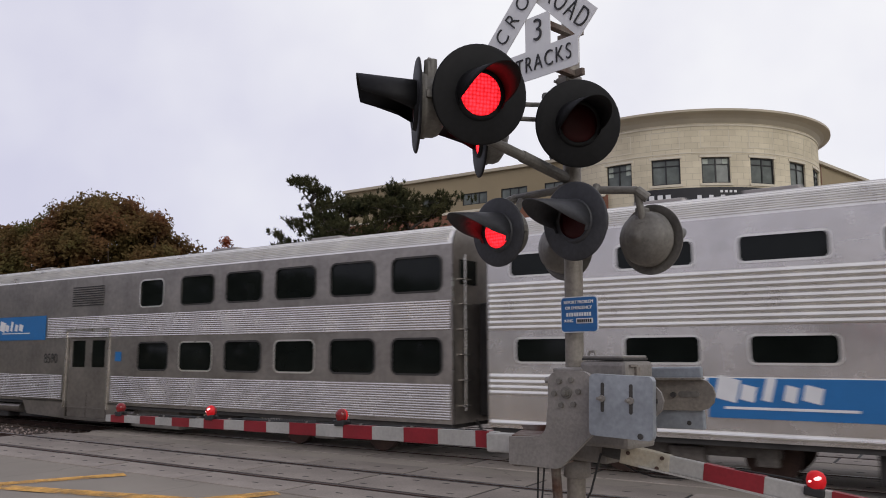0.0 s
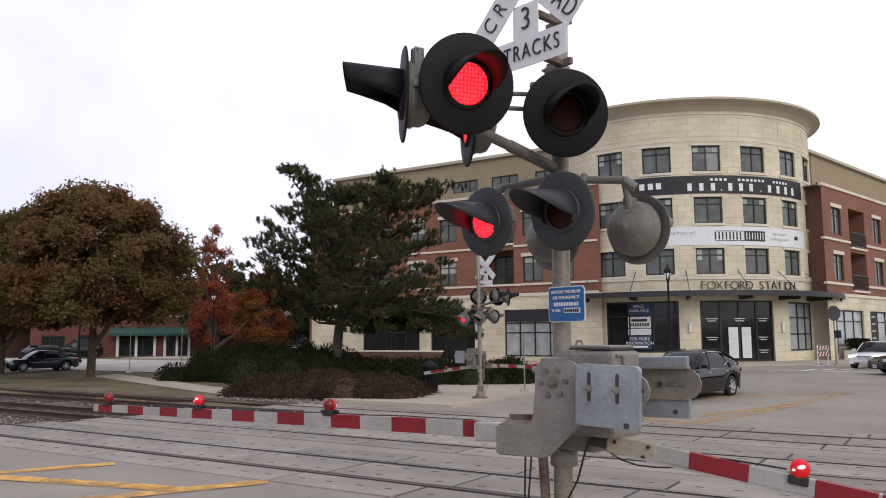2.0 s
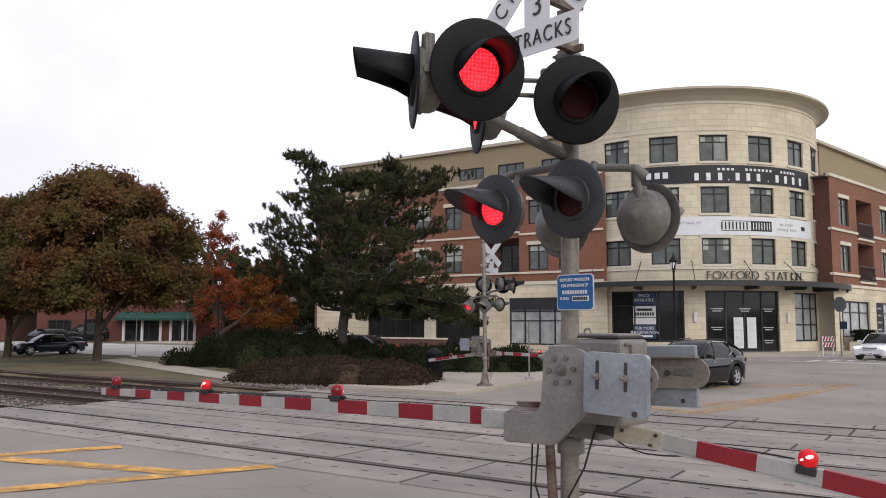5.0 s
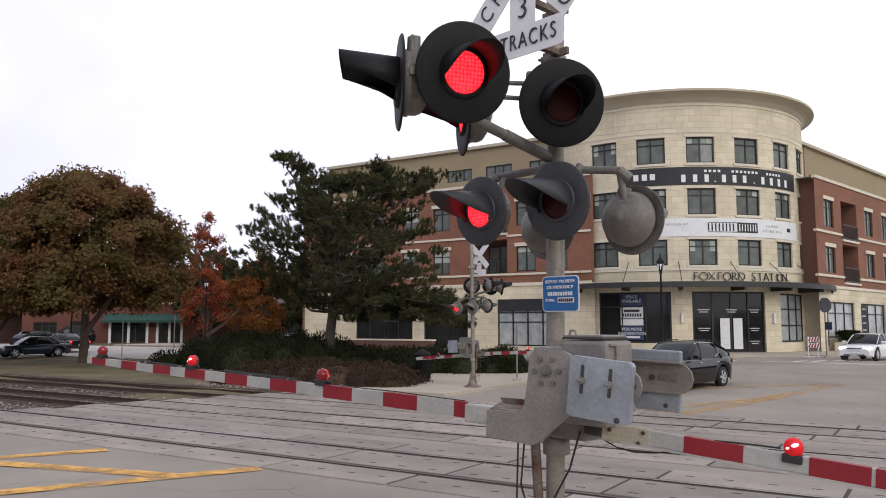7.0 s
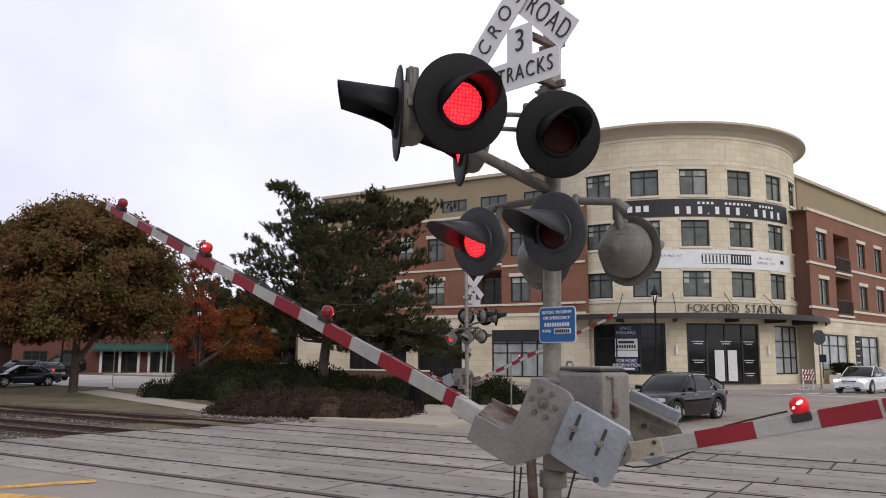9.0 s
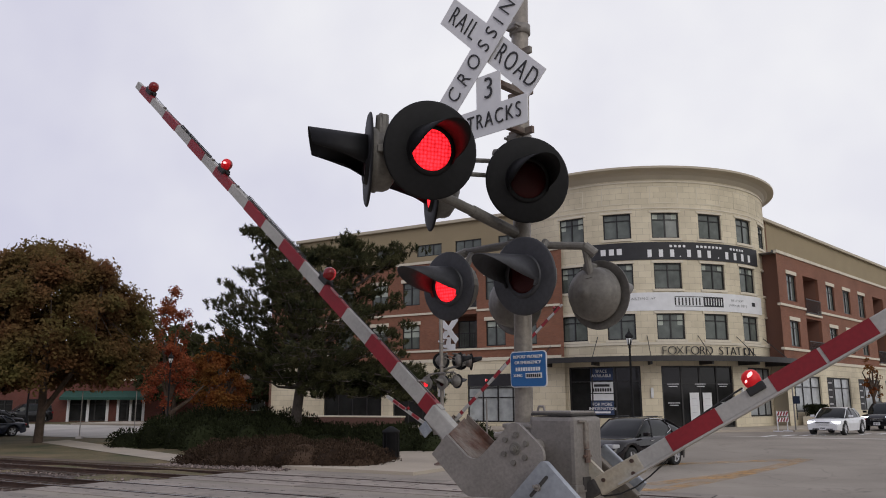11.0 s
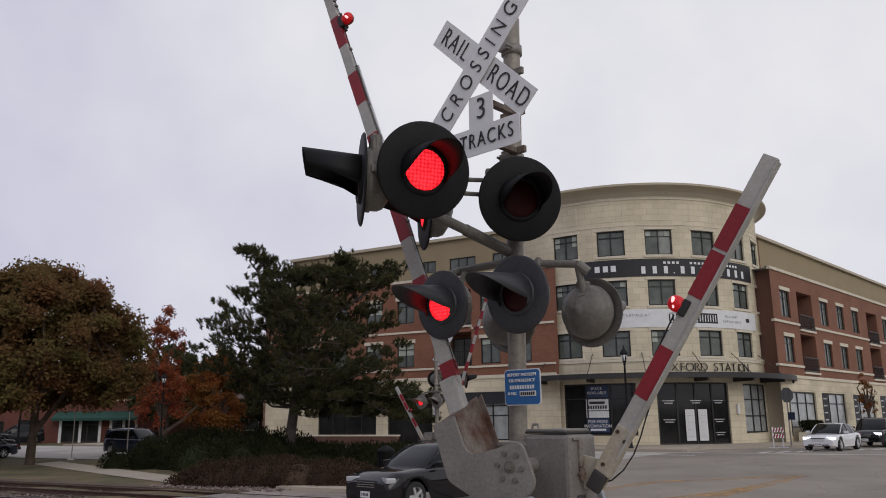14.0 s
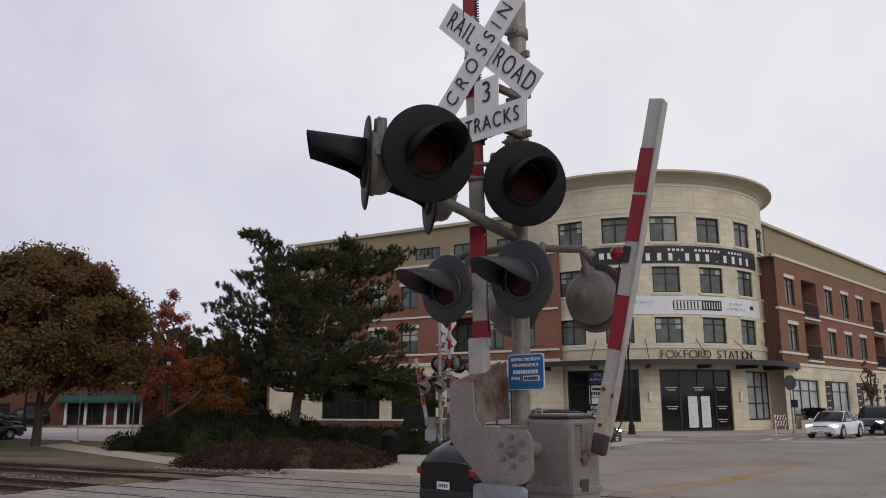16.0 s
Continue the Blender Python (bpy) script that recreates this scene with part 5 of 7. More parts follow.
    near_bracket = part("counterweight_bracket", bm, GALV, arm)
    bm = bmesh.new()
    box(bm, (0.6, -0.271, -0.043), (0.05, 0.004, 0.026), bevel=0.0)
    part("bolt_slot", bm, UNDER, near_bracket)
    bm = bmesh.new()
    prism(bm, [(-0.12, -0.155)] + curve(0.541, -0.048, 0.107, -90, 90) + [(-0.12, 0.06)], 0.62, 0.64)
    box(bm, (0.23, 0.595, 0.062), (0.7, 0.07, 0.012))
    far_bracket = part("counterweight_bracket", bm, POLEMETAL, arm, "slotted rear weight bracket")
    bm = bmesh.new()
    prism(bm, curve(0.525, -0.045, 0.02, -90, 90) + curve(0.415, -0.045, 0.02, 90, 270), 0.614, 0.619)
    part("bolt_slot", bm, BACKGREY, far_bracket)
    bm = bmesh.new()
    tube(bm, (0.361, 0.6, -0.049), (0.361, 0.64, -0.049), 0.02, seg=6)
    part("weight_bolt", bm, UNDER, far_bracket)
    bm = bmesh.new()
    box(bm, (0.36, 0.665, -0.072), (0.385, 0.045, 0.425), bevel=0.012)
    rear = part("counterweight", bm, BLUEGALV, arm, "grey rear counterweight")
    bm = bmesh.new()
    tube(bm, (0.45, 0.636, -0.24), (0.45, 0.65, -0.24), 0.016, seg=10)
    part("weight_bolt", bm, UNDER, rear)
    # ---- short pavement arm, level along +x ----
    bm = bmesh.new()
    prism(bm, [(-0.1, 0.1), (-0.12, -0.1), (0.1, -0.42), (0.5, -0.43), (0.52, -0.325), (0.25, -0.315), (0.1, 0.1)], -0.03, 0.0)
    short = part("pavement_arm", bm, CREAM, g, "cream-painted short arm bracket", pose(0.28, -0.05, 1.91))
    bm = bmesh.new()
    box(bm, (0.36, -0.05, -0.378), (0.34, 0.05, 0.12), bevel=0.01)
    sleeve = part("arm_sleeve", bm, CREAM, short, "cream-painted sleeve")
    for x, z in ((0.48, -0.345), (0.25, -0.36), (0.45, -0.415)):
        bm = bmesh.new()
        tube(bm, (x, -0.085, z), (x, -0.07, z), 0.013, seg=8)
        part("sleeve_bolt", bm, RUST, sleeve)
    bm = bmesh.new()
    box(bm, (0.13, -0.05, -0.37), (0.14, 0.06, 0.1), bevel=0.02)
    part("rubber_boot", bm, UNDER, short)
    bm = bmesh.new()
    box(bm, (1.377, -0.05, -0.372), (2.1, 0.045, 0.1), bevel=0.008)
    box(bm, (1.37, -0.05, -0.427), (2.08, 0.075, 0.012))
    part("arm_beam", bm, ARMWHITE, short, "grey-white short arm")
    for x0, x1 in ((0.745, 1.10), (1.46, 1.77), (1.79, 2.087)):
        bm = bmesh.new()
        box(bm, ((x0 + x1) / 2, -0.05, -0.372), (x1 - x0, 0.052, 0.103))
        part("red_band", bm, ARMRED, short)
    bm = bmesh.new()
    pts = [(0.12, -0.38), (0.18, -0.44), (0.28, -0.475), (0.4, -0.485), (0.52, -0.47), (0.66, -0.44), (0.75, -0.425)]
    for (x0, z0), (x1, z1) in zip(pts, pts[1:]):
        tube(bm, (x0, -0.02, z0), (x1, -0.02, z1), 0.005, seg=6)
    part("arm_cable", bm, CABLE, short)
    bm = bmesh.new()
    pts = [(0.92, -0.322), (1.05, -0.312), (1.2, -0.304), (1.3, -0.3)]
    for (x0, z0), (x1, z1) in zip(pts, pts[1:]):
        tube(bm, (x0, -0.05, z0), (x1, -0.05, z1), 0.0055, seg=6)
    part("arm_cable", bm, CABLE, short)
    arm_lamp(short, pose(1.37, -0.05, -0.365), "S")
    GATES.append((arm, short))
    return g


NEAR = crossing_signal(pose(0.91, 5.63, 0, 0, 0, -47), "tall railroad crossing signal with flashing red lamps and striped gate arms")
near_flips, near_gate = list(FLIPS), GATES[0]
FAR = copy_thing(NEAR, pose(1.44, 27.5, 0.1, 0, 0, 133))
tagged(FAR, "railroad crossing signal across the tracks, with its gate arms")


def twins(a, b):
    """The parts of a copied thing beside those that they were made from."""
    out = {a: b}
    for x in a.children:
        for y in b.children:
            if y.data is x.data and y.matrix_basis == x.matrix_basis and y not in out.values():
                out.update(twins(x, y))
                break
    return out


FAR_OF = twins(NEAR, FAR)
DROP = 0.42     # the far mast carries its gate mechanism, lamps and boards lower
for near_part in NEAR.children:
    kind = near_part.name.split(".")[0]
    low = DROP if kind in ("mechanism_box", "shaft_housing", "cable") else 0.2 if kind in ("flasher", "lamp_bracket", "cross_arm", "outreach_arm", "crossbuck_board", "track_count_plate", "sign_bracket") else 0
    if low:
        far_part = FAR_OF[near_part]
        far_part.matrix_basis = Matrix.Translation((0, 0, -low)) @ far_part.matrix_basis


# ---- the train ----
def rib_band(c, x0, x1, z0, z1, pitch=0.075, out=0.022, steel=STEEL):
    """Fluted steel: one rib after another along the coach."""
    k = int((z1 - z0) / pitch)
    for i in range(k):
        bm = bmesh.new()
        z = z0 + pitch * (i + 0.5)
        ring = []
        for x in (x0, x1):
            ring.append([bm.verts.new((x, y, z + dz)) for y, dz in ((0.0, -pitch * 0.46), (-out * 0.7, -pitch * 0.36), (-out, -pitch * 0.1), (-out * 0.92, pitch * 0.12), (-out * 0.6, pitch * 0.34), (0.0, pitch * 0.46))])
        for j in range(5):
            bm.faces.new((ring[0][j], ring[1][j], ring[1][j + 1], ring[0][j + 1]))
        part("rib", bm, steel, c)


def train_car(m, label, kind):
    """A bilevel rail coach; x along it from the rear end, near side at y = 0."""
    L, W = 24.9, 3.15
    c = thing("train_car", m, label, "train car", "coaches of the train")
    flat = lambda a, z, d: Vector((a, d, z))
    # ribs brighter than the side behind them: the grooves' shade is in the colours
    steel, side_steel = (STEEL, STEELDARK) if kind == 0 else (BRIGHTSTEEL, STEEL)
    if kind == 0:
        up = [(0.35, 1.25)] + [(1.96 + 1.7 * i, 3.24 + 1.7 * i) for i in range(3)] + [(14.9 + 1.7 * i - (0 if i else 0), 16.15 + 1.7 * i - (0.25 if i == 0 else 0)) for i in range(6)]
        lo = [(0.3, 1.5)] + [(1.96 + 1.7 * i, 3.24 + 1.7 * i) for i in range(3)] + [(14.9 + 1.7 * i, 16.15 + 1.7 * i) for i in range(6)]
        zu, zl = (3.36, 4.08), (1.7, 2.42)
    else:
        up = [(0.5, 1.75)] + [(2.6 + 2.05 * i, 3.95 + 2.05 * i) for i in range(10)]
        lo = [(0.6, 1.9)] + [(2.7 + 2.05 * i, 4.0 + 2.05 * i) for i in range(10)]
        zu, zl = (3.55, 3.98), (1.95, 2.4)
    holes = [(a, b, *zu) for a, b in up] + [(a, b, *zl) for a, b in lo]
    door = (11.6, 13.55, 0.62, 2.75)
    if kind == 0:
        holes.append(door)
    for side in (0, 1):
        mp = flat if side == 0 else (lambda a, z, d: Vector((a, W - d, z)))
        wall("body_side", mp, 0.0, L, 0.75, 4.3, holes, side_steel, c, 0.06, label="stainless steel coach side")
    opening = {(0.35, 3.36), (5.36, 3.36), (14.9, 3.36), (1.96, 1.7), (3.66, 1.7), (16.6, 1.7), (20.0, 1.7)}
    for a, b, z0, z1 in holes[:len(up) + len(lo)]:
        bm = bmesh.new()
        r = min(0.15, (z1 - z0) * 0.22)

        def ring(k, y, rr):
            out = []
            for cx, cz, g0 in ((b - r, z1 - r, 0), (a + r, z1 - r, 90), (a + r, z0 + r, 180), (b - r, z0 + r, 270)):
                for s in range(5):
                    g = radians(g0 + 22.5 * s)
                    out.append((cx + (rr + k) * math.cos(g), y, cz + (rr + k) * math.sin(g)))
            return out
        i0, i1 = [bm.verts.new(p) for p in ring(-0.02, -0.014, r)], [bm.verts.new(p) for p in ring(0.02, -0.014, r)]
        corner = []
        for cx, cz in ((b + 0.02, z1 + 0.02), (a - 0.02, z1 + 0.02), (a - 0.02, z0 - 0.02), (b + 0.02, z0 - 0.02)):
            corner.append(bm.verts.new((cx, -0.008, cz)))
        i2 = [bm.verts.new((p[0], -0.008, p[2])) for p in ring(0.0, 0, r)]
        n = len(i0)
        for i in range(n):
            bm.faces.new((i0[i], i0[(i + 1) % n], i1[(i + 1) % n], i1[i]))
        for q in range(4):
            for s in range(4):
                bm.faces.new((corner[q], i2[q * 5 + s], i2[q * 5 + s + 1])).material_index = 1
        bright = kind == 1 or (round(a, 2), z0) in opening
        fr = part("window", bm, [BRIGHTSTEEL if bright else UNDER, side_steel], c)
        mesh_of("pane", [(a - 0.01, 0.02, z0 - 0.01), (b + 0.01, 0.02, z0 - 0.01), (b + 0.01, 0.02, z1 + 0.01), (a - 0.01, 0.02, z1 + 0.01)], [(0, 1, 2, 3)], TRAINGLASS, fr)
    bands = [(0.05, L - 0.05, 0.82, 1.55), (0.05, L - 0.05, 2.58, 3.22)] if kind == 0 else [(0.05, L - 0.05, 2.55, 3.45), (0.05, L - 0.05, 1.35, 1.8), (0.05, L - 0.05, 0.8, 1.0)]
    for x0, x1, z0, z1 in bands:
        spans = [(x0, x1)]
        if kind == 0:
            spans = [(x0, door[0] - 0.2), (door[1] + 0.2, x1)] if z0 < 1 else [(x0, 6.65), (10.5, x1)]
        for p, q in spans:
            rib_band(c, p, q, z0, z1, 0.05 if kind == 0 else 0.1, 0.017 if kind == 0 else 0.05, steel)
    # roof, ends, floor
    bm = bmesh.new()
    prof = [(0.0, 4.3), (0.02, 4.42), (0.12, 4.58), (0.4, 4.72), (W / 2, 4.84), (W - 0.4, 4.72), (W - 0.12, 4.58), (W - 0.02, 4.42), (W, 4.3)]
    rings = [[bm.verts.new((x, y, z)) for y, z in prof] for x in (0, L)]
    for i in range(len(prof) - 1):
        bm.faces.new((rings[0][i], rings[1][i], rings[1][i + 1], rings[0][i + 1]))
    part("roof", bm, BRIGHTSTEEL, c)
    bm = bmesh.new()
    for i in range(9):
        z = 4.36 + 0.042 * i
        y = 0.005 + 0.012 * i * i * 0.35
        box(bm, (L / 2, y - 0.004, z), (L - 0.2, 0.02, 0.018))
    part("roof_ribs", bm, BRIGHTSTEEL, c)
    for x in (3.2, 5.1, 9.0, 17.5, 21):
        bm = bmesh.new()
        box(bm, (x, 0.75, 4.78), (0.9, 0.35, 0.1), bevel=0.03)
        part("roof_vent", bm, STEELDARK, c)
    for x, s in ((0.0, -1), (L, 1)):
        bm = bmesh.new()
        prism_out = [(y, z) for y, z in ((0.02, 0.75), (W - 0.02, 0.75), (W, 4.3), (W - 0.12, 4.58), (W / 2, 4.82), (0.12, 4.58), (0.0, 4.3))]
        vs = [bm.verts.new((x + s * 0.02, y, z)) for y, z in prism_out]
        bm.faces.new(vs)
        part("end_wall", bm, STEELDARK, c)
        bm = bmesh.new()
        box(bm, (x + s * 0.12, W / 2, 2.0), (0.24, 1.15, 2.3), bevel=0.05)
        part("gangway", bm, UNDER, c)
        bm = bmesh.new()
        for y in (0.35, W - 0.35):
            tube(bm, (x + s * 0.08, y, 1.0), (x + s * 0.08, y, 4.1), 0.02, seg=6)
            for k in range(6):
                box(bm, (x + s * 0.06, y, 1.1 + 0.5 * k), (0.1, 0.3, 0.02))
        part("grab_rail", bm, STEEL, c)
        bm = bmesh.new()
        box(bm, (x + s * 0.35, W / 2, 0.85), (0.7, 0.22, 0.22), bevel=0.04)
        tube(bm, (x + s * 0.1, 0.7, 0.8), (x + s * 0.25, 0.8, 0.45), 0.03, seg=8)
        part("coupler", bm, UNDER, c)
        for y in (0.3, 2.4):
            bm = bmesh.new()
            box(bm, (x + s * 0.03, y + 0.25, 3.75), (0.03, 0.6, 0.5), bevel=0.0)
            part("end_window", bm, TRAINGLASS, c)
    bm = bmesh.new()
    box(bm, (L / 2, W / 2, 0.72), (L - 0.1, W - 0.1, 0.12))
    part("underframe", bm, UNDER, c)
    for x, lx, h in ((7.2, 1.6, 0.5), (9.6, 1.9, 0.45), (12.6, 1.5, 0.5), (15.3, 2.0, 0.5), (17.9, 1.1, 0.4)):
        bm = bmesh.new()
        box(bm, (x, 0.7, 0.68 - h / 2), (lx, 0.8, h), bevel=0.03)
        part("equipment_box", bm, UNDER if x != 15.3 else BACKGREY, c)
    for x in (8.3, 14.0):
        bm = bmesh.new()
        tube(bm, (x - 0.6, 0.3, 0.5), (x + 0.6, 0.3, 0.5), 0.16, seg=14)
        part("air_tank", bm, STEELDARK, c)
    bm = bmesh.new()
    prism(bm, [(9.3, 0.8), (9.6, 0.36), (11.58, 0.3), (11.58, 0.8)], 0.0, 0.05)
    prism(bm, [(13.58, 0.8), (13.58, 0.3), (14.1, 0.36), (14.3, 0.8)], 0.0, 0.05)
    prism(bm, [(11.6, 0.35), (11.6, 0.28), (13.56, 0.28), (13.56, 0.35)], 0.0, 0.2)
    part("step_skirt", bm, STEELDARK, c)
    for bx in (3.6, L - 3.6):
        bm = bmesh.new()
        box(bm, (bx, 0.5, 0.55), (2.9, 0.14, 0.2), bevel=0.03)
        for s in (-1, 1):
            box(bm, (bx + s * 1.25, 0.45, 0.48), (0.34, 0.2, 0.3), bevel=0.03)
        box(bm, (bx, 0.42, 0.42), (0.6, 0.2, 0.35), bevel=0.04)
        box(bm, (bx, 2.65, 0.55), (2.9, 0.14, 0.2))
        bogie = part("bogie", bm, BOGIE, c)
        for s in (-1, 1):
            for y in (0.85, 2.3):
                bm = bmesh.new()
                tube(bm, (bx + s * 1.25, y - 0.07, 0.47), (bx + s * 1.25, y + 0.07, 0.47), 0.44, seg=28)
                tube(bm, (bx + s * 1.25, y - 0.09, 0.47), (bx + s * 1.25, y + 0.02, 0.47), 0.18, seg=16)
                part("wheel", bm, RUST, bogie)
    if kind == 0:
        bm = bmesh.new()
        box(bm, (8.55, -0.014, 2.9), (3.7, 0.012, 0.72))
        p = part("blue_panel", bm, TRAINBLUE, c, "blue panel with a white wordmark shape")
        bm = bmesh.new()
        for i, (w, h) in enumerate(((0.3, 0.3), (0.2, 0.2), (0.12, 0.3), (0.16, 0.2), (0.22, 0.2))):
            box(bm, (7.95 + 0.27 * i, -0.024, 2.82 + h / 2), (w, 0.006, h), Matrix.Rotation(radians(14), 4, "Y"))
        box(bm, (8.75, -0.024, 2.75), (1.6, 0.006, 0.03))
        part("wordmark_shape", bm, WHITESIGN, p)
        letters("8590", 0.4, UNDER, c, Matrix.Translation((10.75, -0.01, 1.98)), squeeze=0.9)
        # doors
        for k in range(2):
            x0 = 11.64 + 0.94 * k
            mp = lambda a, z, d: Vector((a, d + 0.04, z))
            d = wall("door", mp, x0, x0 + 0.92, 0.36, 2.75, [(x0 + 0.14, x0 + 0.78, 1.75, 2.5)], STEELDARK, c, 0.03)
            mesh_of("pane", [(x0 + 0.14, 0.06, 1.75), (x0 + 0.78, 0.06, 1.75), (x0 + 0.78, 0.06, 2.5), (x0 + 0.14, 0.06, 2.5)], [(0, 1, 2, 3)], TRAINGLASS, d)
        bm = bmesh.new()
        for s in (11.5, 13.57):
            box(bm, (s + 0.04, -0.01, 1.7), (0.06, 0.03, 2.2))
        box(bm, (12.57, -0.01, 2.8), (2.15, 0.03, 0.06))
        part("door_frame", bm, STEEL, c)
        bm = bmesh.new()
        box(bm, (14.05, -0.012, 2.05), (0.26, 0.01, 0.26))
        part("notice", bm, TRAINBLUE, c)
        bm = bmesh.new()
        for i in range(9):
            box(bm, (12.5, -0.012, 3.5 + 0.065 * i), (1.5, 0.02, 0.03))
        part("louvre", bm, UNDER, c)
        bm = bmesh.new()
        for x in (0.15, 1.0):
            box(bm, (x, 0.3, 4.2), (0.14, 0.2, 0.12), bevel=0.03)
        part("marker_lamp", bm, REDGLASS, c)
    else:
        bm = bmesh.new()
        box(bm, (7.6, -0.062, 1.42), (7.0, 0.012, 0.62))
        p = part("blue_panel", bm, TRAINBLUE, c, "blue panel with a white wordmark shape")
        bm = bmesh.new()
        for i, (w, h) in enumerate(((0.34, 0.36), (0.22, 0.24), (0.14, 0.36), (0.18, 0.24), (0.26, 0.24))):
            box(bm, (4.4 + 0.31 * i, -0.072, 1.38 + h / 2), (w, 0.006, h), Matrix.Rotation(radians(14), 4, "Y"))
        box(bm, (5.3, -0.072, 1.27), (1.9, 0.006, 0.04))
        part("wordmark_shape", bm, WHITESIGN, p)
    return c


REAR_CAR = train_car(pose(0, 0, 0), "rear bilevel stainless steel coach with rounded dark windows", 0)
LEAD_CAR = train_car(pose(0, 0, 0), "bright fluted stainless steel bilevel coach with a blue band", 1)


# ---- vehicles ----
def car(m, label, L, W, Ht, paintm, hood=0.36, deck=0.0, belt=0.6, rear="hatch", lit=False, tail=False, bright=False):
    """A car facing local +x, on its wheels at z = 0. hood, deck: shares of the length; belt: share of the height."""
    c = thing("car", m, label, "car", "vehicles")
    zb, hw = Ht * belt, W / 2
    wheel_r = 0.33 if Ht < 1.55 else 0.36
    base = wheel_r * 0.62
    xf, xr = L / 2, -L / 2
    wf, wr = xf - 0.19 * L, xr + 0.2 * L
    hood_x = xf - hood * L * 0.72          # foot of the windscreen
    deck_x = xr + deck * L
    # lower body, lofted along x
    def top(x):
        if x > hood_x:
            f = (x - hood_x) / (xf - hood_x)
            return zb - (zb * 0.10) * f - zb * 0.22 * max(0, f - 0.72) / 0.28
        if x < deck_x + 0.01 and deck > 0:
            return zb * 1.06 - 0.05 * (deck_x - x)
        return zb + 0.05 * (hood_x - x) / L * 2
    xs = [xr, xr + 0.06, xr + 0.25] + [xr + 0.25 + (L - 0.6) * i / 26 for i in range(1, 26)] + [xf - 0.35, xf - 0.14, xf - 0.03, xf]
    bm = bmesh.new()
    rings = []
    for x in xs:
        e = min(1, (xf - x) / 0.5, (x - xr) / 0.4)
        e = max(0.0, e)
        w = hw * (0.80 + 0.20 * math.sqrt(e))
        zt, z0 = top(x), base + (0.06 if e < 0.6 else 0)
        arch = 0.0
        for wx in (wf, wr):
            d = abs(x - wx)
            if d < wheel_r * 1.22:
                arch = max(arch, math.sqrt((wheel_r * 1.22) ** 2 - d * d) + wheel_r - z0)
        zl = z0 + max(0, arch)
        zm = max(zl + 0.02, base + (zt - base) * 0.5)
        sec = [(w * 0.96, zl), (w, zm), (w * 0.985, max(zm + 0.02, zt - 0.10)), (w * 0.93, zt - 0.02), (w * 0.6, zt + 0.015), (0, zt + 0.03)]
        ring = [bm.verts.new((x, y, z)) for y, z in sec] + [bm.verts.new((x, -y, z)) for y, z in reversed(sec[:-1])]
        rings.append(ring)
    for p, q in zip(rings, rings[1:]):
        for i in range(len(p) - 1):
            f = bm.faces.new((p[i], p[i + 1], q[i + 1], q[i]))
            f.smooth = True
    bm.faces.new(rings[0])
    bm.faces.new(rings[-1][::-1])
    body = part("body", bm, paintm, c)
    # cabin: one smooth shell of glass and painted roof, with pillars over it
    tf, tr_ = hood_x - 0.17 * L, (deck_x + 0.15 * L if deck else xr + (0.24 if rear == "sloped" else 0.17 if rear == "hatch" else 0.05) * L)
    gr = deck_x if deck else xr + 0.025 * L
    rz = Ht

    def roof_z(x):
        b0 = top(x)
        if x > tf:
            f = (hood_x - x) / (hood_x - tf)
            return b0 + (rz - 0.05 - b0) * (f ** 0.82)
        if x < tr_:
            f = max(0.0, (x - gr) / (tr_ - gr))
            return b0 + (rz - 0.07 - b0) * (f ** 0.62)
        f = (tf - x) / (tf - tr_)
        return rz - 0.05 + 0.05 * math.sin(math.pi * min(1, f * 1.15 + 0.02) * 0.87) - 0.02 * f
    cx = [hood_x + (tf - hood_x) * i / 5 for i in range(5)] + [tf + (tr_ - tf) * i / 9 for i in range(10)] + [tr_ + (gr - tr_) * i / 5 for i in range(1, 6)]

    def side_at(x):
        b0, t0 = top(x), roof_z(x)
        h = max(0.0, min(1.0, (t0 - b0) / (rz - zb)))
        e = min(1.0, (hood_x - x) / 0.7 + 0.0, (x - gr) / 0.6)
        wb = hw * (0.80 + 0.13 * math.sqrt(max(0, e)))
        return b0, t0, wb, wb + (hw * 0.66 - wb) * h * 0.92
    bm = bmesh.new()
    rings = []
    for x in cx:
        b0, t0, wb, wt = side_at(x)
        sec = [(wb, b0 - 0.03), ((wb + wt) / 2 + 0.025, (b0 + t0) / 2), (wt, t0 - 0.035), (wt * 0.9, t0 - 0.008), (wt * 0.5, t0 + 0.01), (0, t0 + 0.016)]
        rings.append([bm.verts.new((x, y, z)) for y, z in sec] + [bm.verts.new((x, -y, z)) for y, z in reversed(sec[:-1])])
    for p, q in zip(rings, rings[1:]):
        mid = (p[0].co.x + q[0].co.x) / 2
        for i in range(len(p) - 1):
            f = bm.faces.new((p[i], p[i + 1], q[i + 1], q[i]))
            f.smooth = True
            f.material_index = 0 if (2 <= i <= 7 and tr_ - 0.02 < mid < tf) else 1
    part("cabin", bm, [paintm, CARGLASS], c, "dark car glass under a painted roof")
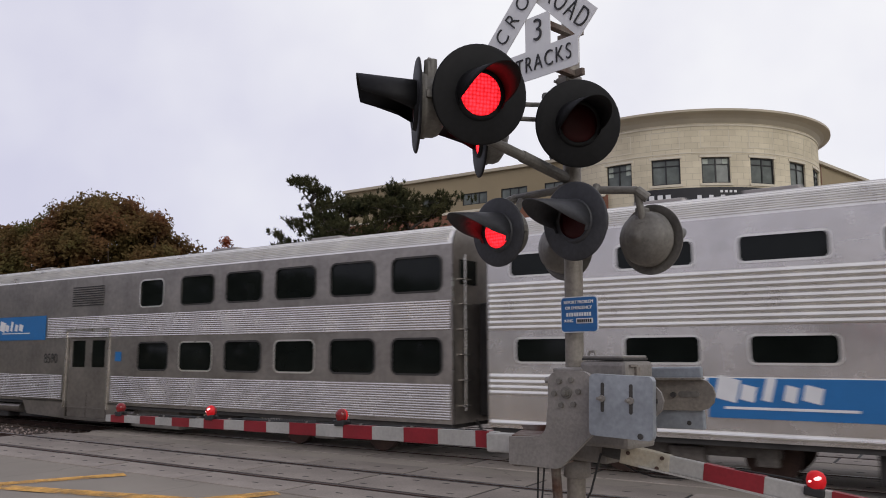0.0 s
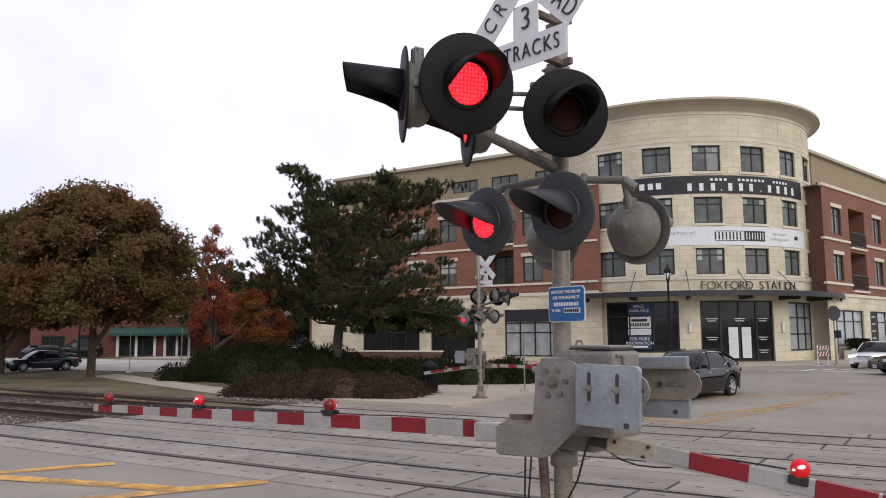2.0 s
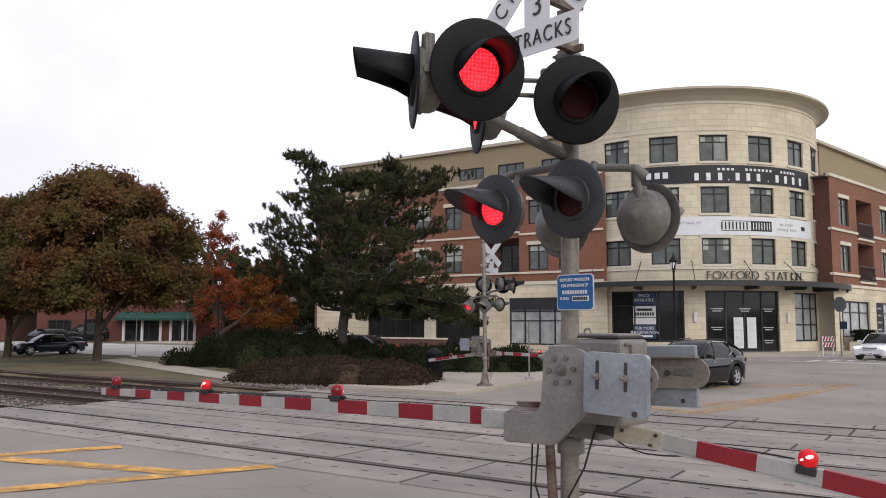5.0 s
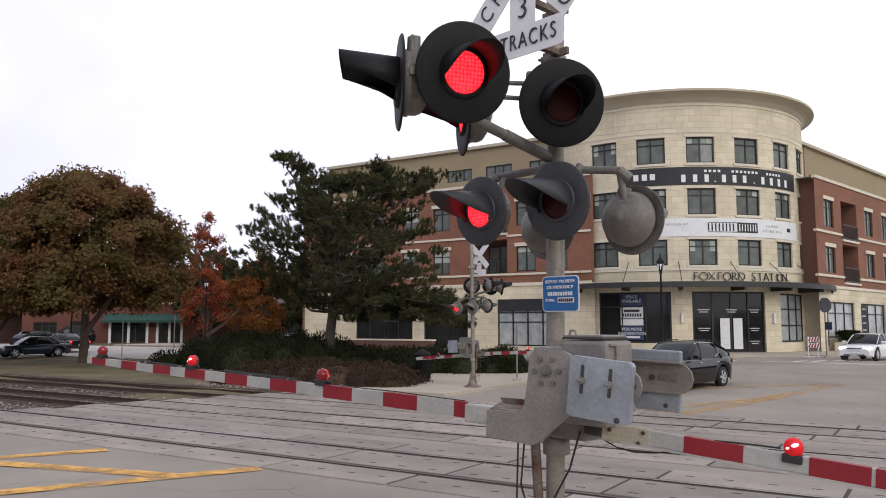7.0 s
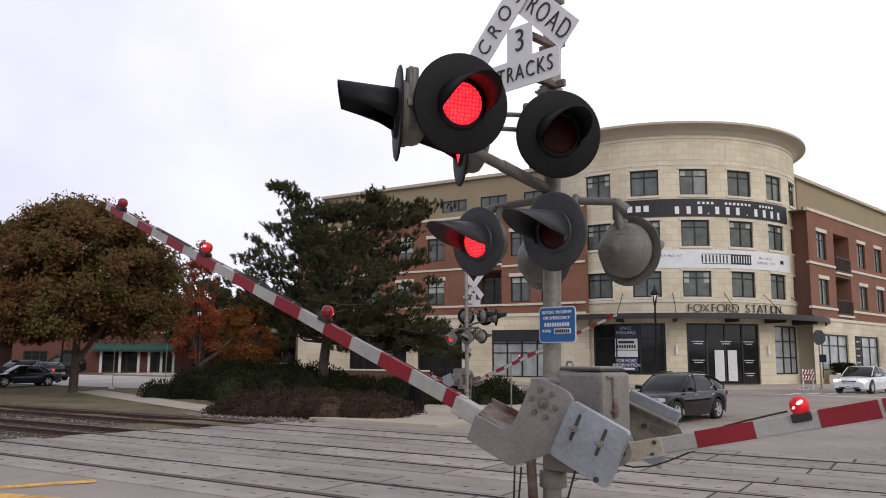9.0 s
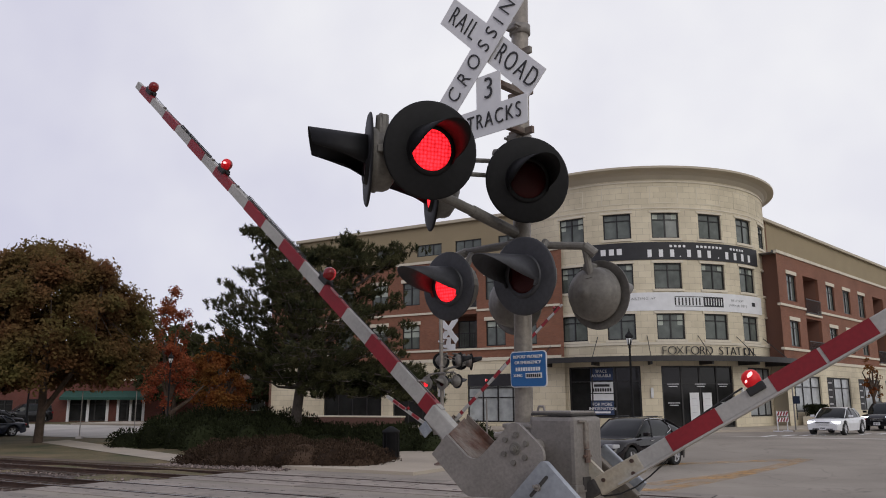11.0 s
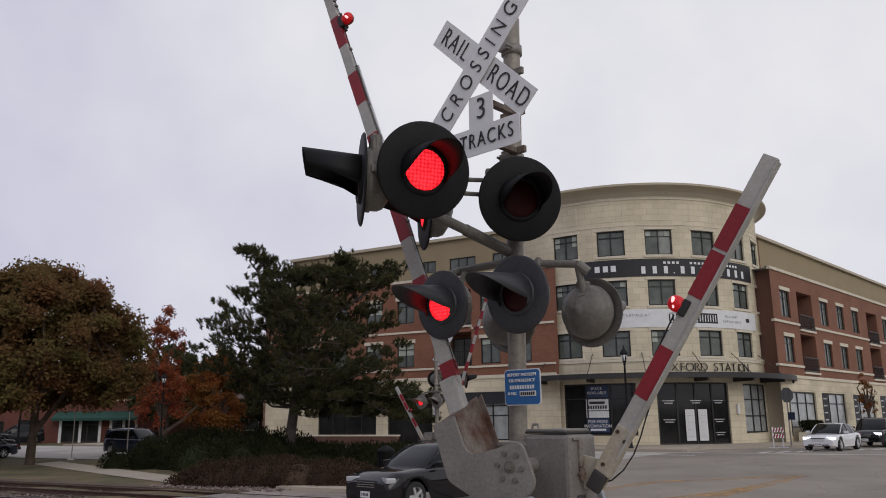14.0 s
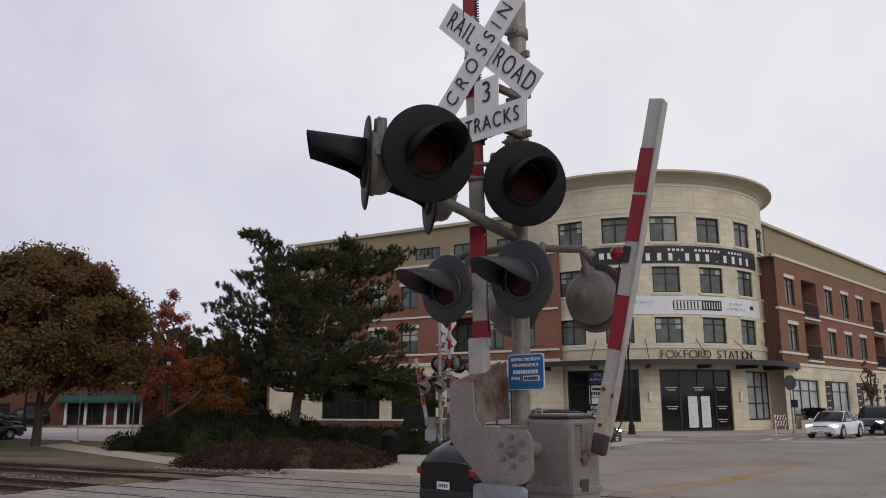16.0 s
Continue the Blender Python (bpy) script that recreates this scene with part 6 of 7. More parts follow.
    for s in (-1, 1):
        for xb, xt, wd in ((hood_x - 0.05, tf, 0.03), (0.02 * L, -0.02 * L, 0.04), (gr + 0.32 * L * (0.55 if not deck else 0.35), tr_ + 0.2, 0.05), (gr + 0.05, tr_, 0.06)):
            bm = bmesh.new()
            pts = []
            for k in range(5):
                g = k / 4
                x = xb + (xt - xb) * g
                b0, t0, wb, wt = side_at(xb if abs(xt - xb) < 0.3 * 0.2 else x)
                zz = (b0 - 0.03) + (t0 - 0.03 - b0 + 0.03) * (g if abs(xt - xb) < 0.55 else 1.0)
                yy = wb + (wt - wb) * (g if abs(xt - xb) < 0.55 else 1.0) + 0.018 * math.sin(math.pi * g) * (1 if abs(xt - xb) < 0.55 else 0)
                pts.append((x, s * (yy + 0.006), zz))
            for p, q in zip(pts, pts[1:]):
                tube(bm, p, q, wd * 0.7, seg=6)
            part("pillar", bm, paintm if wd != 0.04 else PLASTIC, c)
        if bright:
            bm = bmesh.new()
            line = []
            for k in range(13):
                x = hood_x - 0.35 + (tr_ + 0.12 - hood_x + 0.35) * k / 12
                b0, t0, wb, wt = side_at(x)
                line.append((x, s * (wt + 0.014), t0 - 0.045))
            b0, t0, wb, wt = side_at(tr_ + 0.3)
            line.append((tr_ + 0.02, s * (wb + 0.0), b0 + 0.16))
            line.append((tr_ + 0.3, s * (wb + 0.012), b0 + 0.04))
            for p, q in zip(line, line[1:]):
                tube(bm, p, q, 0.011, seg=5)
            part("window_trim", bm, CHROME, c)
        bm = bmesh.new()
        box(bm, (hood_x - 0.32, s * (hw + 0.08), zb + 0.1), (0.16, 0.2, 0.13), bevel=0.03)
        part("mirror", bm, paintm, c)
        bm = bmesh.new()
        for hx in (0.02, -0.24):
            box(bm, (hx * L + 0.1, s * (hw * 0.985 + 0.012), zb - 0.12), (0.2, 0.03, 0.03), bevel=0.008)
        part("door_handle", bm, CHROME if bright else paintm, c)
        bm = bmesh.new()
        box(bm, (xf - 0.2, s * hw * 0.68, zb * 0.76), (0.26, hw * 0.42, 0.13), Matrix.Rotation(radians(-s * 24), 4, "Z"), bevel=0.03)
        part("headlamp", bm, HEADLIT if lit else LAMPGLASS, c)
        bm = bmesh.new()
        box(bm, (xr + 0.1, s * hw * 0.72, zb * 0.9), (0.16, hw * 0.4, 0.15), Matrix.Rotation(radians(s * 20), 4, "Z"), bevel=0.03)
        part("tail_lamp", bm, TAILLIT if tail else REDGLASS, c)
        for wx in (wf, wr):
            bm = bmesh.new()
            y1 = s * (hw - 0.01)
            rot = Matrix.Translation((wx, y1, wheel_r)) @ pose(0, 0, 0, -90 * s, 0, 0)
            r0 = wheel_r
            lathe(bm, [(r0 * 0.66, -0.2), (r0 * 0.95, -0.21), (r0, -0.17), (r0, -0.04), (r0 * 0.95, 0.0), (r0 * 0.66, -0.005)], rot, 28)
            wheel = part("wheel", bm, TYRE, c)
            bm = bmesh.new()
            lathe(bm, [(r0 * 0.66, -0.01), (r0 * 0.62, -0.03), (r0 * 0.6, -0.07)], rot, 24)
            for i in range(5):
                a = 2 * math.pi * i / 5
                box(bm, rot @ Vector((r0 * 0.34 * math.cos(a), r0 * 0.34 * math.sin(a), -0.025)), (r0 * 0.62, 0.07, 0.025), rot.to_3x3().to_4x4() @ Matrix.Rotation(a, 4, "Z"))
            tube(bm, rot @ Vector((0, 0, -0.06)), rot @ Vector((0, 0, -0.01)), 0.07, seg=12)
            part("rim", bm, ALLOY, wheel)
            bm = bmesh.new()
            tube(bm, rot @ Vector((0, 0, -0.1)), rot @ Vector((0, 0, -0.075)), r0 * 0.62, seg=20)
            part("brake_disc", bm, UNDER, wheel)
    bm = bmesh.new()
    box(bm, (xf - 0.04, 0, zb * 0.66), (0.06, hw * 0.8, 0.2), bevel=0.02)
    box(bm, (xf - 0.04, 0, zb * 0.36), (0.08, hw * 1.2, 0.12), bevel=0.02)
    grille = part("grille", bm, PLASTIC, c)
    bm = bmesh.new()
    for i in range(3):
        box(bm, (xf - 0.008, 0, zb * 0.6 + 0.055 * i), (0.02, hw * 0.72, 0.016))
    part("grille_bar", bm, CHROME, grille)
    bm = bmesh.new()
    box(bm, (xr + 0.02, 0, base + 0.2), (0.1, W * 0.8, 0.2), bevel=0.03)
    part("bumper", bm, PLASTIC, c)
    for x, s in ((xf + 0.005, 1), (xr - 0.035, -1)):
        bm = bmesh.new()
        box(bm, (x, 0, zb * (0.42 if s > 0 else 0.62)), (0.015, 0.34, 0.15))
        p = part("number_plate", bm, WHITESIGN, c)
        bm = bmesh.new()
        for i in range(5):
            box(bm, (x + s * 0.009, -0.11 + 0.055 * i, zb * (0.42 if s > 0 else 0.62)), (0.004, 0.03, 0.07))
        part("plain_bars", bm, NAVY, p)
    if not deck:
        bm = bmesh.new()
        for s in (-1, 1):
            tube(bm, (tf - 0.3, s * hw * 0.62, rz + 0.02), (tr_ + 0.3, s * hw * 0.6, rz + 0.02), 0.018, seg=6)
        box(bm, (tr_ - 0.02, 0, rz - 0.01), (0.22, hw * 1.1, 0.03), bevel=0.01)
        part("roof_rail", bm, PLASTIC, c)
    return c


SUV = car(pose(0, 0, 0), "charcoal sport utility vehicle with bright window trim", 4.66, 1.87, 1.63, CHARCOAL, hood=0.4, belt=0.62, rear="sloped", bright=True, lit=False)
HATCH = car(pose(0, 0, 0), "black compact crossover driving over the tracks", 4.1, 1.76, 1.54, JETBLACK, hood=0.35, belt=0.63, bright=True)
WHITE_CAR = car(pose(0, 0, 0), "white sedan with lit headlamps waiting at the side street", 4.4, 1.72, 1.38, PEARL, hood=0.36, deck=0.17, lit=True)
QUEUE_CAR = car(pose(0, 0, 0), "black sport utility vehicle with lit headlamps behind the white sedan", 4.5, 1.8, 1.62, JETBLACK, hood=0.34, lit=True)
PASSING = car(pose(0, 0, 0), "black sedan passing through the junction", 4.7, 1.78, 1.38, JETBLACK, hood=0.36, deck=0.16, tail=True)
JEEP = car(pose(0, 0, 0), "boxy dark grey off-roader on the far street", 4.4, 1.75, 1.68, NAVY, hood=0.34, rear="box", lit=True)
PARKED = car(pose(-27.0, 53.6, rise(-27.0, 53.6), 0, 0, 228), "dark navy sedan parked at the far street", 4.5, 1.75, 1.40, NAVY, hood=0.36, deck=0.16)
PARKED_HATCH = car(pose(-31.0, 62.8, rise(-31.0, 62.8), 0, 0, 60), "dark grey hatchback parked beyond the navy sedan", 4.2, 1.72, 1.5, CHARCOAL, hood=0.34)
RED_CAR = car(pose(0, 0, 0), "black sedan with lit tail lamps on the far street", 4.5, 1.75, 1.40, JETBLACK, hood=0.36, deck=0.16, tail=True)
SHOP_CAR = car(pose(-35.0, 76.5, 0.5, 0, 0, 215), "black off-roader parked before the brick shops", 4.3, 1.8, 1.75, JETBLACK, hood=0.33, rear="box")


# ---- trees and shrubs ----
def limb(vs, fs, p, q, r0, r1, seg=7):
    p, q = Vector(p), Vector(q)
    d = (q - p).normalized()
    a = d.orthogonal().normalized()
    b = d.cross(a)
    k = len(vs)
    for c, r in ((p, r0), (q, r1)):
        for i in range(seg):
            t = 2 * math.pi * i / seg
            vs.append((c + a * (r * math.cos(t)) + b * (r * math.sin(t)))[:])
    for i in range(seg):
        fs.append((k + i, k + (i + 1) % seg, k + seg + (i + 1) % seg, k + seg + i))


def leaf_cloud(name, centres, count, size, material, parent, rng, flat=0.5, label=""):
    """Many small leaves round twig ends: each a folded pair of triangles."""
    vs, fs = [], []
    for c, spread in centres:
        for _ in range(count):
            d = Vector((rng.gauss(0, 1), rng.gauss(0, 1), rng.gauss(0, 0.75)))
            d *= spread * (0.35 + 0.65 * rng.random()) / max(0.3, d.length)
            p = c + d
            face = Vector((p.x, p.y, 0)).normalized() * 0.75 + Vector((rng.gauss(0, flat), rng.gauss(0, flat), 0.6 + rng.gauss(0, flat)))
            a = face.cross(Vector((rng.gauss(0, 1), rng.gauss(0, 1), rng.gauss(0, 1)))).normalized()
            b = a.cross(face).normalized()
            s = size * rng.uniform(0.6, 1.3)
            k = len(vs)
            vs += [(p - a * s)[:], (p + b * s * 0.62 - face * s * 0.12)[:], (p + a * s)[:], (p - b * s * 0.62 - face * s * 0.12)[:]]
            fs += [(k, k + 1, k + 2), (k, k + 2, k + 3)]
    return mesh_of(name, vs, fs, material, parent, label)


def broad_tree(m, label, height, spread, trunk_h, leafm, seed, clumps=170, per=110, leaf=0.16, name="tree"):
    """A street tree: forked trunk, limbs and an uneven leafy crown."""
    rng = random.Random(seed)
    t = thing(name, m, label, "tree", "street trees")
    vs, fs = [], []
    limb(vs, fs, (0, 0, -0.2), (0.05, 0, trunk_h * 0.5), 0.30 * height / 12, 0.24 * height / 12, 10)
    limb(vs, fs, (0.05, 0, trunk_h * 0.5), (0, 0.05, trunk_h), 0.24 * height / 12, 0.22 * height / 12, 10)
    centres = []
    boughs = []
    if height > 10:
        fork = Vector((1.7, -0.2, trunk_h * 1.1))
        limb(vs, fs, (0.04, 0, trunk_h * 0.45), fork, 0.17, 0.13, 8)
        limb(vs, fs, fork, (2.9, -0.3, trunk_h * 1.75), 0.13, 0.05, 8)
        boughs.append(fork)
    for i in range(11):
        a = 2 * math.pi * i / 11 + rng.uniform(-0.3, 0.3)
        f = rng.uniform(0.35, 0.75)
        e = Vector((math.cos(a) * spread * f, math.sin(a) * spread * f, trunk_h + (height - trunk_h) * rng.uniform(0.25, 0.7)))
        mid = Vector((e.x * 0.4, e.y * 0.4, trunk_h + (e.z - trunk_h) * 0.45))
        limb(vs, fs, (0, 0.05, trunk_h - 0.1), mid, 0.13, 0.09)
        limb(vs, fs, mid, e, 0.09, 0.035)
        boughs += [mid, e]
    low = trunk_h * 0.95

    def girth(f):
        return 0.86 + 0.14 * math.sin(f / 0.3 * math.pi / 2) if f < 0.3 else math.sqrt(max(0.0, 1 - ((f - 0.3) / 0.7) ** 2.1))
    while len(centres) < clumps:
        f = rng.random()
        if rng.random() > girth(f) + 0.1:
            continue
        a, rho = rng.uniform(0, 2 * math.pi), rng.uniform(0.2, 1.0) ** 0.5
        lump = 0.9 + 0.28 * noise.noise(Vector((math.cos(a) * 1.4 + seed, math.sin(a) * 1.4, f * 3.2)))
        r = spread * 0.93 * girth(f) * rho * lump
        c = Vector((math.cos(a) * r, math.sin(a) * r, low + (height * 0.97 - low) * f * (0.96 + 0.06 * lump)))
        centres.append((c, rng.uniform(0.5, 1.0) * max(0.3 * min(spread, 2.6), spread / 6.5)))
        near = min(boughs, key=lambda q: (q - c).length)
        if rng.random() < 0.5:
            limb(vs, fs, near, c, 0.035, 0.012, 5)
    mesh_of("trunk", vs, fs, BARK, t, smooth=True)
    leaf_cloud("crown", centres, per, leaf, leafm, t, rng)
    return t


def pine_tree(m, label, height, seed):
    """A broad old pine: short bare trunk, several leaders, rising boughs with upright shoots of needles."""
    rng = random.Random(seed)
    t = thing("pine_tree", m, label, "pine tree", "")
    vs, fs = [], []
    k = height / 10.3
    levels = (1.8, 2.6, 3.5, 4.5, 5.7, 6.5, 7.3, 8.0, 8.8, 9.3, 9.7)
    west = (0.4, 1.0, 3.0, 4.7, 5.7, 4.9, 4.4, 2.7, 2.2, 2.5, 2.6)
    east = (4.4, 5.4, 5.9, 6.5, 6.6, 5.5, 4.7, 4.6, 4.9, 4.4, -1.6)

    def span(z, row):
        return float(np.interp(z, levels, row))
    spine = [Vector((0, 0, -0.2)), Vector((-0.05, 0, 1.6)), Vector((0.12, 0, 3.2)), Vector((0.25, 0, 5.0)), Vector((0.1, 0, 6.6))]
    rad = (0.29, 0.24, 0.215, 0.18, 0.13)
    for i in range(4):
        limb(vs, fs, spine[i], spine[i + 1], rad[i], rad[i + 1], 10)
    forks = []
    for tip, mid in (((-2.35, 0.2, 9.9), (-1.2, 0.1, 8.4)), ((-0.4, 1.0, 9.0), (0.0, 0.5, 7.9)), ((2.4, -0.5, 9.1), (1.2, -0.3, 7.9)), ((4.4, 0.4, 9.0), (2.4, 0.3, 7.6))):
        limb(vs, fs, spine[4], mid, 0.13, 0.08)
        limb(vs, fs, mid, tip, 0.08, 0.03)
        forks.append((Vector(mid), Vector(tip)))
    shoots = []

    def bough(p0, e, droop):
        prev = p0
        steps = 6
        along = (e - p0).normalized()
        across = Vector((-along.y, along.x, 0)).normalized()
        for q in range(1, steps + 1):
            g = q / steps
            at = p0.lerp(e, g) + Vector((rng.uniform(-0.12, 0.12), rng.uniform(-0.12, 0.12), droop * math.sin(math.pi * g) + rng.uniform(-0.06, 0.06)))
            limb(vs, fs, prev, at, 0.07 * (1.08 - g) + 0.012, 0.07 * (0.95 - g) + 0.012, 6)
            if g > 0.34:
                for _ in range(5):
                    reach = rng.gauss(0, 0.62) * (0.5 + 0.6 * g)
                    twig = at + across * reach + Vector((rng.gauss(0, 0.16), rng.gauss(0, 0.16), rng.gauss(0.04, 0.07) + 0.1 * abs(reach)))
                    limb(vs, fs, at, twig, 0.014, 0.006, 4)
                    for _ in range(4):
                        up = Vector((rng.gauss(0, 0.3) + along.x * 0.45, rng.gauss(0, 0.3) + along.y * 0.45, rng.uniform(0.45, 1.0))).normalized()
                        shoots.append((twig + Vector((rng.gauss(0, 0.17), rng.gauss(0, 0.17), rng.gauss(0, 0.04))), up, rng.uniform(0.16, 0.36)))
            prev = at
    for i in range(66):
        z = 1.95 + 6.9 * ((i // 6 + 0.5 + rng.uniform(-0.2, 0.2)) / 11) ** 0.95
        a = i * 2.399 + rng.uniform(-0.35, 0.35)
        u = rng.uniform(0.72, 1.0)
        if i % 4 == 0:
            u *= 0.6
        wide = span(z, west) if math.cos(a) < 0 else span(z, east)
        deep = 0.42 * (span(z, west) + span(z, east))
        e = Vector((math.cos(a) * wide * u, math.sin(a) * deep * u, z))
        if z < 3.4:
            if e.x < 0.3:
                e.x = abs(e.x) + 0.8
            zs = rng.uniform(3.2, 4.2)
        else:
            zs = min(6.4, 2.6 + (z - 3.4) * 0.75)
        p0 = spine[3].lerp(spine[2], (5.0 - zs) / 1.8) if zs < 5 else spine[3].lerp(spine[4], (zs - 5) / 1.6)
        bough(p0, e, rng.uniform(0.1, 0.35) if z < 3.4 else -0.25 if z < 6.5 else -0.1)
    for i in range(12):
        e = Vector((rng.uniform(3.6, 6.9), rng.uniform(-2.6, 2.6), rng.uniform(1.9, 3.3)))
        bough(spine[2].lerp(spine[3], rng.uniform(0.0, 0.5)), e, rng.uniform(0.1, 0.35))
    for mid, tip in forks:
        for i in range(3 if tip.x < -1 else 5):
            g = 0.3 + 0.7 * i / (2 if tip.x < -1 else 4)
            p0 = mid.lerp(tip, g)
            a = rng.uniform(0, 6.28)
            r = (0.75 if tip.x < -1 else 1.3) * (1.1 - g) + 0.15
            bough(p0, p0 + Vector((r * math.cos(a), r * math.sin(a), 0.3 + 0.2 * g)), 0.0)
    mesh_of("trunk", [(x * k, y * k, z * k) for x, y, z in vs], fs, PINEBARK, t, smooth=True)
    nv, nf = [], []
    for e, d, ln in shoots:
        for n in range(30):
            base = e + d * (ln * n / 30)
            g = (d * 0.55 + Vector((rng.gauss(0, 0.6), rng.gauss(0, 0.6), rng.gauss(0, 0.5)))).normalized()
            s = rng.uniform(0.12, 0.2)
            w = g.orthogonal().normalized() * 0.021
            q = len(nv)
            nv += [((base - w) * k)[:], ((base + w) * k)[:], ((base + g * s) * k)[:]]
            nf.append((q, q + 1, q + 2))
    mesh_of("crown", nv, nf, NEEDLE, t)
    return t


def shrub_mass(name, m, label, lx, ly, h, leafm, seed, count=9000, leaf=0.08, clumps=60, category="shrub"):
    """A low spreading shrub: twiggy core under a ragged leafy surface."""
    rng = random.Random(seed)
    t = thing(name, m, label, category, "shrubs on the verge")
    vs, fs = [], []
    lumps = [(Vector((rng.uniform(-0.85, 0.85) * lx / 2, rng.uniform(-0.8, 0.8) * ly / 2, 0)), rng.uniform(0.75, 1.1) * h) for _ in range(clumps)]
    cv, cf = [], []
    for c, hh in lumps:
        e = max(0.35, 1 - (abs(c.x) / (lx / 2)) ** 3 * 0.5 - (abs(c.y) / (ly / 2)) ** 3 * 0.4)
        rr = rng.uniform(0.7, 1.2) * min(ly, 2.6) * 0.36
        k = len(cv)
        n1, n2 = 8, 4
        for j in range(n2 + 1):
            ph = math.pi / 2 * j / n2
            for i in range(n1):
                th = 2 * math.pi * i / n1
                cv.append((c.x + rr * 0.86 * math.cos(ph) * math.cos(th), c.y + rr * 0.86 * math.cos(ph) * math.sin(th), -0.1 + (hh * e * 0.86 + 0.1) * math.sin(ph)))
        for j in range(n2):
            for i in range(n1):
                cf.append((k + j * n1 + i, k + j * n1 + (i + 1) % n1, k + (j + 1) * n1 + (i + 1) % n1, k + (j + 1) * n1 + i))
        for _ in range(count // clumps):
            th, ph = rng.uniform(0, 2 * math.pi), math.asin(rng.random())
            s = rng.uniform(0.84, 1.12)
            p = Vector((c.x + rr * s * math.cos(ph) * math.cos(th), c.y + rr * s * math.cos(ph) * math.sin(th), hh * e * s * math.sin(ph)))
            d = Vector((math.cos(ph) * math.cos(th) + rng.gauss(0, 0.5), math.cos(ph) * math.sin(th) + rng.gauss(0, 0.5), math.sin(ph) + rng.gauss(0.2, 0.5))).normalized()
            w = d.orthogonal().normalized()
            w = (w + d.cross(w) * rng.uniform(-1, 1)).normalized()
            z = leaf * rng.uniform(0.7, 1.5)
            k = len(vs)
            vs += [(p - w * z * 0.45)[:], (p + w * z * 0.45)[:], (p + d * z * 1.8)[:]]
            fs.append((k, k + 1, k + 2))
    mesh_of("bush_core", cv, cf, leafm, t)
    mesh_of("foliage", vs, fs, leafm, t)
    return t


def up_at(x, y, turn=0.0):
    return pose(x, y, rise(x, y), 0, 0, turn)


broad_tree(up_at(-20.6, 46.8), "round-crowned maple turning brown and green on the verge", 11.2, 7.1, 3.6, MAPLE, 11, 460, 250, 0.11)
broad_tree(up_at(-28.6, 51.6), "brown and green maple beside the street", 10.4, 5.6, 3.2, MAPLE, 23, 320, 230, 0.115)
broad_tree(up_at(-19.0, 66.0), "slim autumn tree with orange-red leaves", 11.2, 2.3, 1.8, CRIMSON, 31, 80, 110, 0.10)
broad_tree(up_at(-15.5, 70.0), "low autumn tree with orange-red leaves", 8.0, 3.3, 1.4, REDLEAF, 37, 110, 120, 0.12)
broad_tree(up_at(-22.5, 80.0), "dull green tree behind the shops", 9.5, 4.5, 2.2, FARGREEN, 41, 100, 80, 0.2)
broad_tree(up_at(-40.0, 84.0), "dull green tree behind the houses", 10.5, 5.0, 2.2, FARGREEN, 43, 110, 80, 0.22)
broad_tree(up_at(-54.0, 84.0), "dull green tree by the houses", 11.0, 5.6, 2.2, FARGREEN, 47, 110, 80, 0.22)
broad_tree(up_at(-13.0, 84.0), "dull green tree behind the brick building", 8.5, 4.5, 2.0, FARGREEN, 53, 90, 80, 0.2)
pine_tree(up_at(-4.94, 38.6), "dark spreading pine with a ragged top and bare lower trunk", 10.4, 7)
RT = math.degrees(math.atan2(U.y, U.x))
shrub_mass("juniper_bush", pose(*un(-29.9, 29.6, 0.05), 0, 0, RT), "dark green spreading juniper bush beside the path", 11.6, 6.0, 1.85, JUNIPER, 5, 60000, 0.06, 90)
shrub_mass("juniper_bush", pose(*un(-21.0, 30.5, 0.1), 0, 0, RT), "dark green juniper bush under the pine", 12.0, 3.0, 1.1, JUNIPER, 6, 34000, 0.06, 60)
shrub_mass("hedge", pose(*un(-20.2, 22.9, 0.0), 0, 0, RT + 8), "low brown leafless-looking hedge beside the tracks", 8.2, 3.0, 0.9, BROWNHEDGE, 8, 50000, 0.042, 70, "hedge")
shrub_mass("juniper_bush", pose(*un(-17.3, 31.2, 0.1), 0, 0, RT), "dark green clipped bush by the far signal", 4.2, 2.2, 1.2, JUNIPER, 9, 16000, 0.055, 30)


